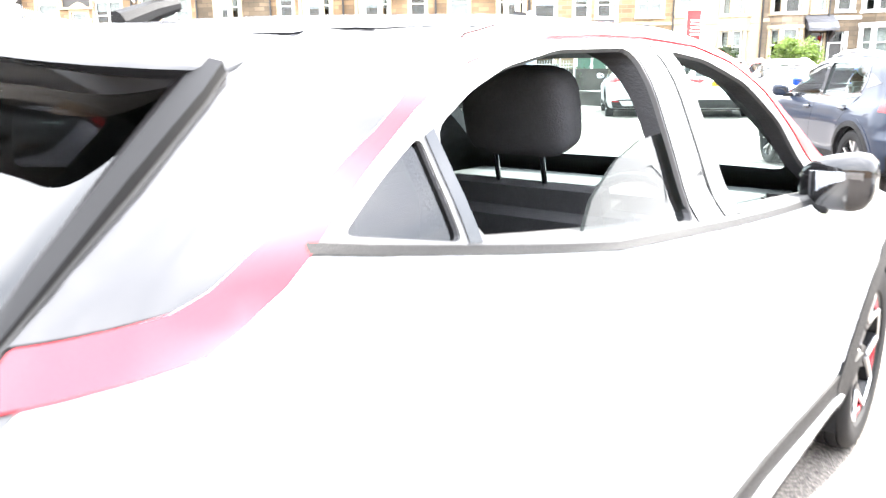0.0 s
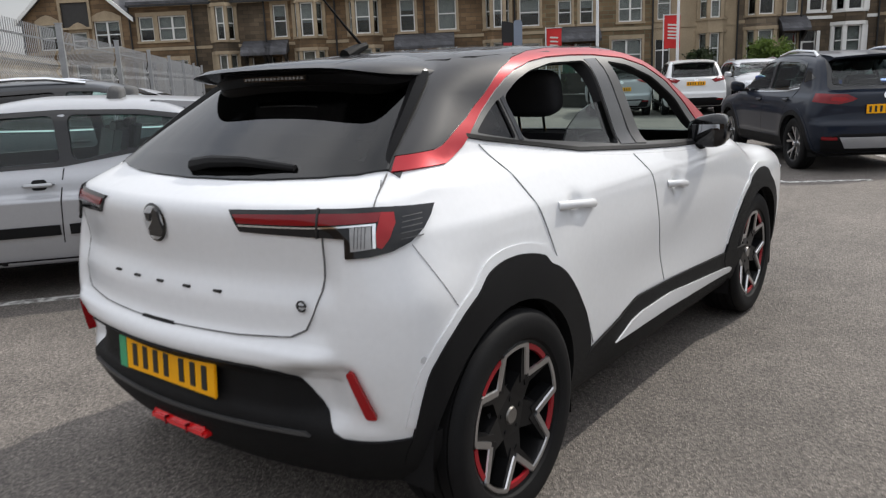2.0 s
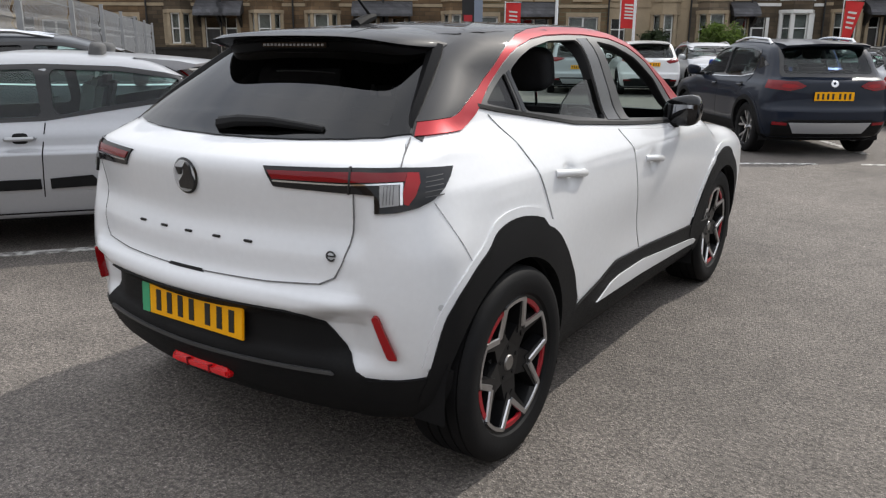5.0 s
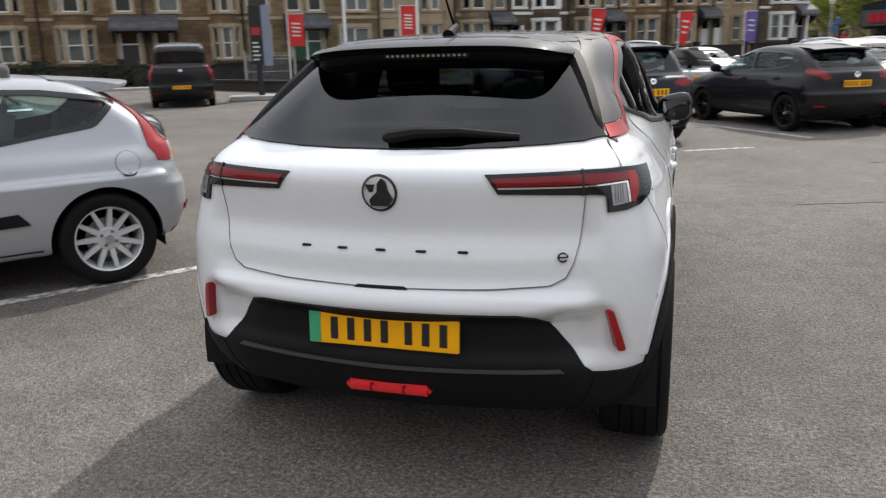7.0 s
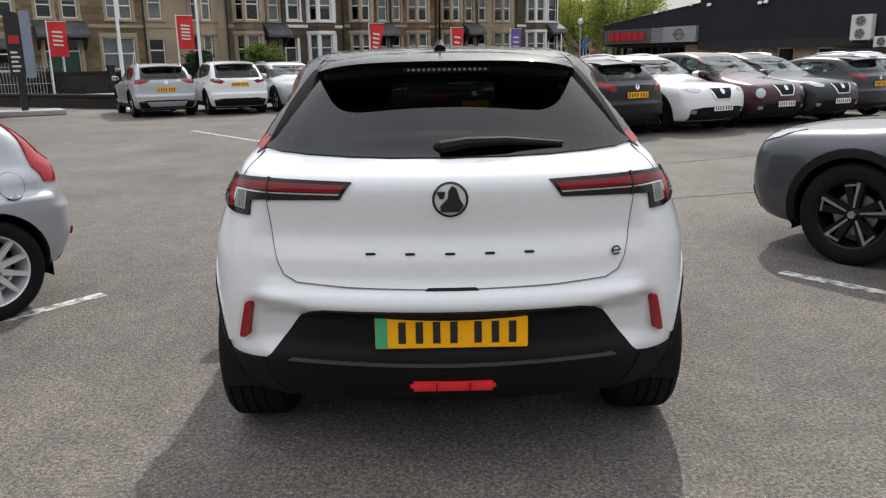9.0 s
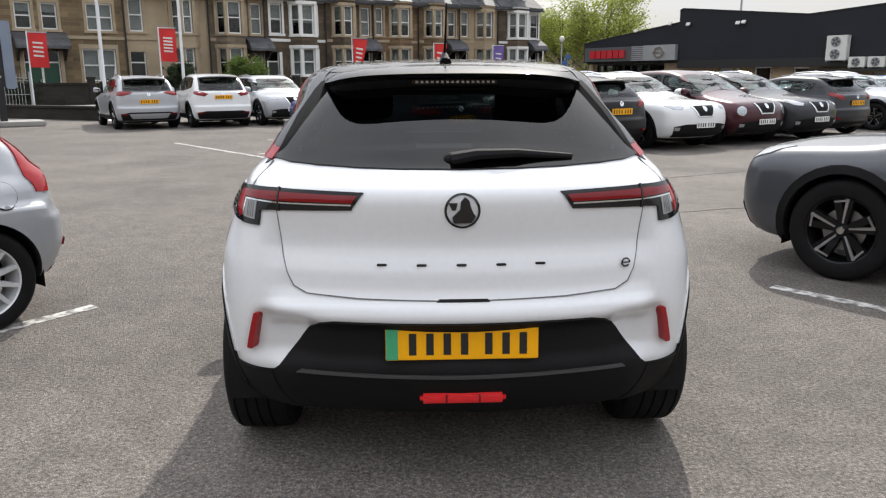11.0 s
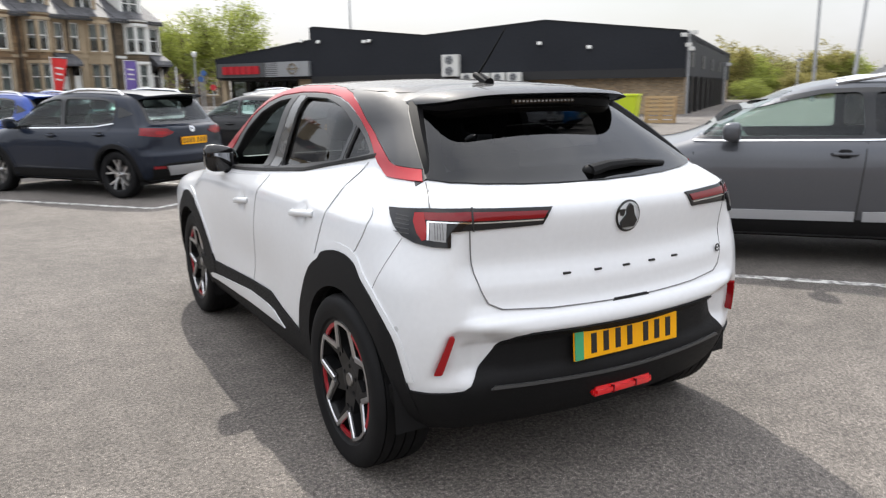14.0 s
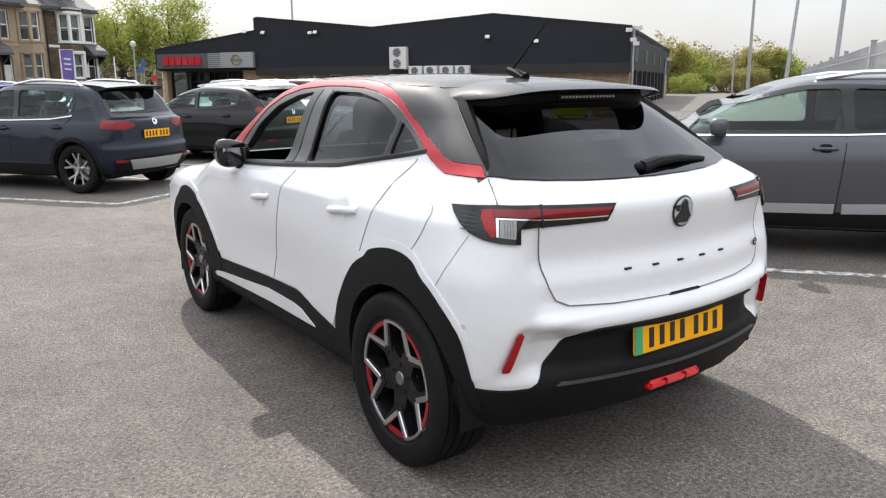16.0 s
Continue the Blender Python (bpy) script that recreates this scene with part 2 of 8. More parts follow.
def shape(sec, plan, top, rear, front, rx=0.2, fx=0.25, crown=0.1, bottom=0.24, flares=(), flare=0.02, ks=0.14, ke=0.22, hollow=(), corner=None, recess=0.03):
    """The outside of a car: below 0 within. x across, y from tail to nose, z up."""
    sec, plan, top, rear, front = (curve(c) for c in (sec, plan, top, rear, front))
    corner = curve(corner) if corner else None

    def step(v, a, b):
        q = np.clip((v - a) / (b - a), 0, 1)
        return q * q * (3 - 2 * q)

    def f(x, y, z):
        x = np.abs(x)
        w = sec(z) * plan(y)
        for yw in flares:
            w = w + flare * np.exp(-(((y - yw) / 0.42) ** 4)) * np.exp(-(((z - 0.5) / 0.36) ** 4))
        for hy, hz, ly, lz, deep in hollow:
            w = w - deep * np.exp(-(((y - hy) / ly) ** 2) - ((z - hz) / lz) ** 2)
        body = smax(x - w, z - top(y) + crown * x * x, ks)
        back = rear(z)
        if corner:
            # the rear pillars draw in towards the window
            body = np.maximum(body, smax(x - w + step(1.15 - y, 0.0, 0.45) * (0.034 * step(z, 1.10, 1.20) + 0.040 * step(z, 1.19, 1.36)) + 0.034 * step(0.62 - y, 0.0, 0.42) * step(z, 0.80, 1.0) * (1 - step(z, 1.08, 1.18)), z - top(y) + crown * x * x, ks))
            # the ledge under the tailgate runs out before the corner; a hollow lies below the bumper fin
            lean = 0.06 * np.clip(z - 0.72, 0, 1)
            t = step(x, 0.60 + lean, 0.70 + lean)
            back = back * (1 - t) + corner(z) * t
            back = back + recess * step(x, 0.46, 0.62) * (1 - step(x + 0.30 * (z - 0.655), 0.675, 0.745)) * (1 - step(z, 0.635, 0.685)) * step(z, 0.45, 0.53)
        body = smax(body, back + rx * x * x - y, ke)
        body = smax(body, y - front(z) + fx * x * x, ke)
        return smax(body, bottom - z, 0.05)
    return f


def slope(f, p):
    e = 0.004
    g = np.stack([f(*(p + d).T) - f(*(p - d).T) for d in np.eye(3) * e], 1)
    return g / np.linalg.norm(g, axis=1, keepdims=True)


def body_grid(f, length, width, height, n, depth=0.0, z0=0.1):
    """A closed mesh on the outside f = -depth, from the lattice of a box."""
    nx, ny, nz = n
    key, pts, faces = {}, [], []

    def vid(i, j, k):
        if (i, j, k) not in key:
            key[i, j, k] = len(pts)
            pts.append(((i / nx * 2 - 1) * width, -0.25 + j / ny * (length + 0.5), z0 + k / nz * (height - z0)))
        return key[i, j, k]
    for i in range(nx):
        for j in range(ny):
            faces.append((vid(i, j, nz), vid(i + 1, j, nz), vid(i + 1, j + 1, nz), vid(i, j + 1, nz)))
            faces.append((vid(i, j, 0), vid(i, j + 1, 0), vid(i + 1, j + 1, 0), vid(i + 1, j, 0)))
    for j in range(ny):
        for k in range(nz):
            faces.append((vid(0, j, k), vid(0, j, k + 1), vid(0, j + 1, k + 1), vid(0, j + 1, k)))
            faces.append((vid(nx, j, k), vid(nx, j + 1, k), vid(nx, j + 1, k + 1), vid(nx, j, k + 1)))
    for i in range(nx):
        for k in range(nz):
            faces.append((vid(i, 0, k), vid(i + 1, 0, k), vid(i + 1, 0, k + 1), vid(i, 0, k + 1)))
            faces.append((vid(i, ny, k), vid(i, ny, k + 1), vid(i + 1, ny, k + 1), vid(i + 1, ny, k)))
    q = np.array(pts)
    c = np.stack([q[:, 0] * 0.25, np.clip(q[:, 1], 0.75, length - 0.9), 0.62 + 0 * q[:, 0]], 1)
    d = q - c
    lo, hi = np.zeros(len(q)), np.full(len(q), 1.6)
    for _ in range(20):
        mid = (lo + hi) / 2
        inside = f(*(c + d * mid[:, None]).T) < -depth
        lo, hi = np.where(inside, mid, lo), np.where(inside, hi, mid)
    return c + d * lo[:, None], faces


def on_surface(f, outward, uv, basis, reach=3.2):
    """Drops points of a plane onto the outside, along -outward."""
    u, v = basis
    o = np.asarray(outward, float)
    reach = 6.2 if o[1] > 0.3 else reach
    start = uv[:, :1] * u + uv[:, 1:] * v + o * reach
    ts = np.linspace(reach - 2.6, reach + 0.9, 70) if abs(o[1]) < 0.3 else np.linspace(0, 2 * reach, 90)
    all_p = start[:, None] - o * ts[None, :, None]
    val = f(*all_p.reshape(-1, 3).T).reshape(len(uv), len(ts))
    first = np.argmax(val < 0, 1)
    first = np.where(val.min(1) < 0, first, np.argmin(val, 1))
    hi = ts[first]
    lo = ts[np.maximum(first - 1, 0)]
    for _ in range(15):
        mid = (lo + hi) / 2
        inside = f(*(start - o * mid[:, None]).T) < 0
        hi, lo = np.where(inside, mid, hi), np.where(inside, lo, mid)
    return start - o * hi[:, None]


WAYS = {"left": ((-1, 0, 0), (0, 1, 0), (0, 0, 1)), "right": ((1, 0, 0), (0, 1, 0), (0, 0, 1)), "rear": ((0, -1, 0), (1, 0, 0), (0, 0, 1)),
        "front": ((0, 1, 0), (1, 0, 0), (0, 0, 1)), "top": ((0, 0, 1), (1, 0, 0), (0, 1, 0))}


def inside_loops(loops, q):
    odd = np.zeros(len(q), bool)
    for lp in loops:
        a, b = lp, np.roll(lp, -1, 0)
        for (x0, y0), (x1, y1) in zip(a, b):
            if y0 != y1:
                odd ^= ((y0 > q[:, 1]) != (y1 > q[:, 1])) & (q[:, 0] < (x1 - x0) * (q[:, 1] - y0) / (y1 - y0) + x0)
    return odd


def rounded(loop, r, n=4):
    """An outline with its corners cut round."""
    out = []
    loop = [np.array(p, float) for p in loop]
    for k, p in enumerate(loop):
        a, b = loop[k - 1] - p, loop[(k + 1) % len(loop)] - p
        la, lb = np.linalg.norm(a), np.linalg.norm(b)
        rr = min(r, la * 0.45, lb * 0.45)
        s, e = p + a / la * rr, p + b / lb * rr
        for i in range(n + 1):
            t = i / n
            out.append((1 - t) ** 2 * s + 2 * t * (1 - t) * p + t * t * e)
    return out


def panel_mesh(name, f, way, loops, mat, h=0.003, step=0.035, sink=0.006, both=False):
    """A panel laid on the outside f: outlines seen along a way, with a rim that sinks into the body."""
    if isinstance(way, str):
        o, u, v = (np.array(c, float) for c in WAYS[way])
    else:
        o = np.array(way, float)
        o /= np.linalg.norm(o)
        u = np.cross((0, 0, 1), o)
        u /= np.linalg.norm(u)
        v = np.cross(o, u)
    dense = []
    for lp in loops:
        lp = [np.array(p, float) for p in lp]
        if len(lp[0]) == 3:
            lp = [np.array((p @ u, p @ v)) for p in lp]
        ring = []
        for p, q in zip(lp, lp[1:] + lp[:1]):
            k = max(1, int(np.ceil(np.linalg.norm(q - p) / step)))
            ring += [p + (q - p) * i / k for i in range(k)]
        dense.append(np.array(ring))
    lo, hi = dense[0].min(0), dense[0].max(0)
    gx, gy = (np.arange(lo[i] + step / 2, hi[i], step) for i in (0, 1))
    grid = np.array([(a, b) for a in gx for b in gy]) if len(gx) and len(gy) else np.zeros((0, 2))
    if len(grid):
        grid = grid[inside_loops(dense, grid)]
        rim = np.concatenate(dense)
        if len(grid):
            near = np.array([((rim - g) ** 2).sum(1).min() for g in grid])
            grid = grid[near > (0.45 * step) ** 2]
    verts = np.concatenate(dense + [grid]) if len(grid) else np.concatenate(dense)
    edges, at = [], 0
    for ring in dense:
        edges += [(at + k, at + (k + 1) % len(ring)) for k in range(len(ring))]
        at += len(ring)
    got = geometry.delaunay_2d_cdt([Vector(p) for p in verts], edges, [], 0, 1e-6)
    q = np.array([tuple(p) for p in got[0]])
    tris = [t for t in got[2] if len(t) == 3]
    mid = np.array([q[list(t)].mean(0) for t in tris])
    tris = [t for t, keep in zip(tris, inside_loops(dense, mid)) if keep]
    p = on_surface(f, o, q, (u, v))
    nrm = slope(f, p)
    if np.linalg.det(np.stack([u, v, o])) < 0:
        tris = [t[::-1] for t in tris]
    top, low = p + nrm * h, p - nrm * sink
    count = {}
    for t in tris:
        for a, b in zip(t, t[1:] + t[:1]):
            count[a, b] = 1
    rim_edges = [(a, b) for a, b in count if (b, a) not in count]
    pts, faces, loop_n = [tuple(c) for c in top], [tuple(t) for t in tris], []
    for t in tris:
        loop_n += [tuple(nrm[i]) for i in t]
    for a, b in rim_edges:
        k = len(pts)
        quad = (top[b], top[a], low[a], low[b])
        pts += [tuple(c) for c in quad]
        faces.append((k, k + 1, k + 2, k + 3))
        fn = np.cross(quad[1] - quad[0], quad[3] - quad[0])
        fn = fn / (np.linalg.norm(fn) + 1e-12)
        loop_n += [tuple(fn)] * 4
    me = mesh_of(name, pts, faces, mat, True)
    me.normals_split_custom_set(loop_n)
    if not both:
        return [me]
    pts = [(-x, y, z) for x, y, z in pts]
    flipped, ln, i = [], [], 0
    for fc in faces:
        flipped.append(fc[::-1])
        ln += [(-a, b, c) for a, b, c in loop_n[i:i + len(fc)][::-1]]
        i += len(fc)
    other = mesh_of(name, pts, flipped, mat, True)
    other.normals_split_custom_set(ln)
    return [me, other]


def lay(name, f, way, loops, mat, parent, label="", both=False, **kw):
    """A panel as a part; with both, a second one mirrored to the other side."""
    made = []
    for me in panel_mesh(name, f, way, loops, mat, both=both, **kw):
        made.append(under(new(name, me), parent, label))
    return made


def cut_body(name, f, length, width, height, n, cutters, mats, parent, wall=0.045, label=""):
    """The body shell: hollow, with its openings cut through."""
    p, faces = body_grid(f, length, width, height, n)
    q, inner = body_grid(f, length, width, height, tuple(c // 2 for c in n), wall)
    k = len(p)
    me = mesh_of(name, list(p) + list(q), faces + [tuple(k + i for i in fc[::-1]) for fc in inner], mats[0], True)
    ob = new(name, me)
    temp = []
    for bm in cutters:
        cm = bpy.data.meshes.new("cutter")
        bm.to_mesh(cm)
        bm.free()
        co = new("cutter", cm)
        temp.append(co)
        mod = ob.modifiers.new("cut", "BOOLEAN")
        mod.operation, mod.solver, mod.object = "DIFFERENCE", "EXACT", co
    done = bpy.data.meshes.new_from_object(ob.evaluated_get(bpy.context.evaluated_depsgraph_get()))
    ob.modifiers.clear()
    ob.data = done
    bpy.data.meshes.remove(me)
    for co in temp:
        cm = co.data
        bpy.data.objects.remove(co)
        bpy.data.meshes.remove(cm)
    done.materials.clear()
    for m in mats:
        done.materials.append(m)
    nv, nl, npoly = len(done.vertices), len(done.loops), len(done.polygons)
    co = np.empty(nv * 3)
    done.vertices.foreach_get("co", co)
    co = co.reshape(-1, 3)
    lv, pn, ls, lt = np.empty(nl, int), np.empty(npoly * 3), np.empty(npoly, int), np.empty(npoly, int)
    done.loops.foreach_get("vertex_index", lv)
    done.polygons.foreach_get("normal", pn)
    done.polygons.foreach_get("loop_start", ls)
    done.polygons.foreach_get("loop_total", lt)
    pn = pn.reshape(-1, 3)
    out = np.abs(f(*co.T)) < 0.004
    g = slope(f, co)
    of = np.repeat(np.arange(npoly), lt)
    order = np.concatenate([np.arange(a, a + b) for a, b in zip(ls, lt)])
    fn = np.empty((nl, 3))
    fn[order] = pn[of]
    gn = g[lv]
    good = out[lv] & ((gn * fn).sum(1) > 0.6)
    normals = np.where(good[:, None], gn, fn)
    allout = np.ones(npoly, bool)
    np.logical_and.at(allout, of, good[order])
    done.polygons.foreach_set("material_index", np.where(allout, 0, 1).astype(np.int32))
    done.polygons.foreach_set("use_smooth", np.ones(npoly, bool))
    done.normals_split_custom_set([tuple(v) for v in normals])
    return under(ob, parent, label)


def arch_loop(y, z, r, low=-0.1, n=22):
    a = [math.pi * k / n for k in range(n + 1)]
    return [(y + r * math.cos(t), z + r * math.sin(t)) for t in a] + [(y - r, low), (y + r, low)]


# ---- parts that all cars share ----
def add_wheel(parent, x, y, r, width, rim_r, side, spokes, face_mat, label="", accent=None, cap=CHROME, z=None):
    """A wheel on the side -1 or +1 of a car, its face at x: wheel > tyre, spoke, brake_disc, cap."""
    z = r if z is None else z
    s = side
    bm = bmesh.new()
    spin_profile(bm, [(rim_r * 0.985, -0.02), (rim_r, -0.012), (rim_r * 0.955, -0.018), (rim_r * 0.90, -0.06), (rim_r * 0.86, -0.16), (rim_r * 0.97, -width + 0.03)], n=44)
    wheel = part("wheel", bm, face_mat if spokes == "eleven" else WHEEL_BLACK, parent, label)
    wheel.matrix_basis = Matrix.Translation((x * s, y, z)) @ Matrix.Diagonal((s, 1, 1, 1))
    bm = bmesh.new()
    tyre = [(rim_r * 0.97, -width + 0.025), (rim_r + 0.012, -width + 0.01), (r * 0.94, -width), (r * 0.985, -width + 0.012)]
    grooves = 4
    for k in range(grooves):
        a0 = -width + 0.03 + (width - 0.06) * k / grooves
        a1 = -width + 0.03 + (width - 0.06) * (k + 1) / grooves
        tyre += [(r, a0 + 0.004), (r, a1 - 0.005), (r - 0.008, a1 - 0.004), (r - 0.008, a1 + 0.003)]
    tyre += [(r, -0.028), (r * 0.985, -0.014), (r * 0.95, -0.002), (r * 0.9, 0.004), (rim_r + 0.035, 0.003), (rim_r + 0.008, -0.004), (rim_r * 0.985, -0.02)]
    spin_profile(bm, tyre, n=56)
    part("tyre", bm, RUBBER, wheel)
    bm = bmesh.new()
    spin_profile(bm, [(0.001, -0.09), (rim_r * 0.62, -0.09), (rim_r * 0.62, -0.105), (0.001, -0.105)], n=28)
    part("brake_disc", bm, CLAD if accent else STEEL, wheel)
    bm = bmesh.new()
    spin_profile(bm, [(0.001, -0.012), (0.026, -0.012), (0.03, -0.02), (0.03, -0.05)], n=20)
    part("cap", bm, cap, wheel).matrix_basis = Matrix.Translation((-0.022 if accent else 0, 0, 0))

    def bar(bm, t0, r0, t1, r1, w0, w1, d0=-0.035, d1=-0.015, thick=0.035):
        a, b = (Vector((0, rr * math.cos(t), rr * math.sin(t))) for t, rr in ((t0, r0), (t1, r1)))
        along = (b - a).normalized()
        across = Vector((0, -along.z, along.y))
        lo, hi = [], []
        for p, w, d in ((a, w0, d0), (b, w1, d1)):
            for k in (-1, 1):
                hi.append(bm.verts.new(p + across * (w * k / 2) + Vector((d, 0, 0))))
                lo.append(bm.verts.new(p + across * (w * k / 2 * 1.25) + Vector((d - thick, 0, 0))))
        bm.faces.new((hi[0], hi[1], hi[3], hi[2]))
        for i, j in ((0, 2), (3, 1), (1, 0), (2, 3)):
            bm.faces.new((hi[j], hi[i], lo[i], lo[j]))
        bmesh.ops.recalc_face_normals(bm, faces=bm.faces[-5:])
    R = rim_r * 0.93
    if spokes == "fork":
        # five black arms that end in machined silver chevrons; red arcs on the rim behind them
        bm = bmesh.new()
        spin_profile(bm, [(0.001, -0.040), (0.075, -0.040), (0.088, -0.050), (0.088, -0.08)], n=30)
        part("hub", bm, WHEEL_BLACK, wheel)
        for k in range(5):
            t = 2 * math.pi * k / 5 + 0.96
            bm = bmesh.new()
            bar(bm, t, 0.05, t, R * 0.64, 0.098, 0.070, -0.042, -0.030, 0.05)
            for e in (-1, 1):
                bar(bm, t, R * 0.53, t + e * 0.36, R * 1.0, 0.046, 0.034, -0.031, -0.018, 0.045)
            part("spoke", bm, WHEEL_BLACK, wheel, "", False)
            bm = bmesh.new()
            for e in (-1, 1):
                bar(bm, t + e * 0.018, R * 0.62, t + e * 0.345, R * 1.005, 0.019, 0.018, -0.024, -0.010, 0.006)
            for j in range(6):
                a0 = t + 0.33 + (2 * math.pi / 5 - 0.66) * j / 6
                bar(bm, a0, R * 1.012, a0 + (2 * math.pi / 5 - 0.66) / 6, R * 1.012, 0.012, 0.012, -0.010, -0.010, 0.006)
            part("spoke_face", bm, face_mat, wheel, "machined silver chevron", False)
            bm = bmesh.new()
            for j in range(5):
                t0 = t - 0.27 + 0.54 * j / 5
                bar(bm, t0, R * 0.985, t0 + 0.108, R * 0.985, 0.017, 0.017, -0.016, -0.016, 0.01)
            part("accent", bm, accent, wheel, "red accent on the rim", False)
            # pale shoulder at the foot of each opening
            bm = bmesh.new()
            a0 = t + math.pi / 5
            for e in (-1, 1):
                bar(bm, a0, 0.078, a0 + e * 0.36, 0.112, 0.020, 0.016, -0.062, -0.050, 0.03)
            part("spoke_shoulder", bm, SATIN, wheel, "", False)
            bm = bmesh.new()
            spin_profile(bm, [(0.001, -0.037), (0.008, -0.037), (0.009, -0.043)], n=8, centre=(0, 0.056 * math.cos(a0), 0.056 * math.sin(a0)))
            part("nut", bm, CLAD, wheel)
    elif spokes == "eleven":
        for k in range(11):
            t = 2 * math.pi * k / 11
            bm = bmesh.new()
            bar(bm, t, 0.05, t, R * 1.02, 0.038, 0.022, -0.045, -0.018)
            part("spoke", bm, face_mat, wheel, "", False)
        bm = bmesh.new()
        spin_profile(bm, [(0.001, -0.035), (0.07, -0.035), (0.078, -0.045), (0.078, -0.08)], n=24)
        part("hub", bm, face_mat, wheel)
        for k in range(4):
            t = 2 * math.pi * k / 4 + 0.5
            bm = bmesh.new()
            spin_profile(bm, [(0.001, -0.03), (0.011, -0.03), (0.011, -0.05)], n=8, centre=(0, 0.05 * math.cos(t), 0.05 * math.sin(t)))
            part("nut", bm, STEEL, wheel)
    elif spokes == "twin":
        # five dark spokes with bright edges
        for k in range(5):
            t = 2 * math.pi * k / 5 + math.pi / 2
            bm = bmesh.new()
            bar(bm, t - 0.05, 0.03, t - 0.2, R, 0.05, 0.05, -0.045, -0.016)
            bar(bm, t + 0.05, 0.03, t + 0.2, R, 0.05, 0.05, -0.045, -0.016)
            part("spoke", bm, WHEEL_BLACK, wheel, "", False)
            bm = bmesh.new()
            bar(bm, t + 0.06, 0.05, t + 0.13, R * 1.02, 0.012, 0.022, -0.036, -0.010, 0.006)
            bar(bm, t - 0.30, R * 0.92, t + 0.14, R * 0.98, 0.012, 0.016, -0.012, -0.010, 0.006)
            part("spoke_face", bm, face_mat, wheel, "machined silver spoke edge", False)
    else:
        n = 5
        for k in range(n):
            t = 2 * math.pi * k / n + math.pi / 2
            bm = bmesh.new()
            bar(bm, t - 0.10, 0.04, t - 0.07, R * 0.58, 0.022, 0.020, -0.045, -0.03)
            bar(bm, t + 0.10, 0.04, t + 0.07, R * 0.58, 0.022, 0.020, -0.045, -0.03)
            bar(bm, t - 0.06, R * 0.5, t - 0.25, R * 1.02, 0.026, 0.026, -0.03, -0.014)
            bar(bm, t + 0.06, R * 0.5, t + 0.25, R * 1.02, 0.026, 0.026, -0.03, -0.014)
            part("spoke", bm, face_mat if spokes != "black" else WHEEL_BLACK, wheel, "", False)
    return wheel


def add_liner(parent, y, z, r, x0, x1, back=0.2):
    """A dark tub behind each wheel."""
    for s in (-1, 1):
        bm = bmesh.new()
        n = 20
        ring = [(y + r * math.cos(math.pi * k / n), z + r * math.sin(math.pi * k / n)) for k in range(n + 1)]
        ring = [(y + r, 0.2)] + ring + [(y - r, back)]
        a = [bm.verts.new((s * x0, *p)) for p in ring]
        b = [bm.verts.new((s * x1, *p)) for p in ring]
        for k in range(len(ring) - 1):
            bm.faces.new((a[k], a[k + 1], b[k + 1], b[k]))
        bm.faces.new(a)
        part("wheel_arch_liner", bm, CLAD, parent)


def add_seat(parent, x, y, z, mat, wide=0.48, rest=0.62, head=True):
    """seat > cushion, backrest, headrest with two posts; it faces +y."""
    bm = bmesh.new()
    box(bm, -wide / 2, wide / 2, -0.02, 0.5, -0.14, 0.02, 0.05)
    seat = part("seat", bm, mat, parent)
    seat.matrix_basis = pose(x, y, z)
    bm = bmesh.new()
    box(bm, -wide / 2, wide / 2, -0.12, 0.02, -0.06, rest, 0.05, pose(0, 0, 0, 14))
    part("backrest", bm, mat, seat)
    if head:
        bm = bmesh.new()
        bmesh.ops.create_uvsphere(bm, u_segments=24, v_segments=14, radius=1.0)
        for v in bm.verts:
            q = [math.copysign(abs(c) ** 0.5, c) for c in v.co]
            n = max(abs(q[0]) ** 4 + abs(q[1]) ** 4 + abs(q[2]) ** 4, 1e-6) ** 0.25
            v.co = (0.135 * q[0] / n, -0.05 + 0.055 * q[1] / n, rest + 0.155 + 0.095 * q[2] / n)
        bmesh.ops.transform(bm, matrix=pose(0, 0, 0, 12), verts=bm.verts)
        part("headrest", bm, mat, seat)
        for k in (-0.06, 0.06):
            bm = bmesh.new()
            tube(bm, [Vector((k, -0.19, rest - 0.03)), Vector((k, -0.215, rest + 0.1))], 0.006, 6)
            part("headrest_post", bm, CHROME, seat)
    return seat


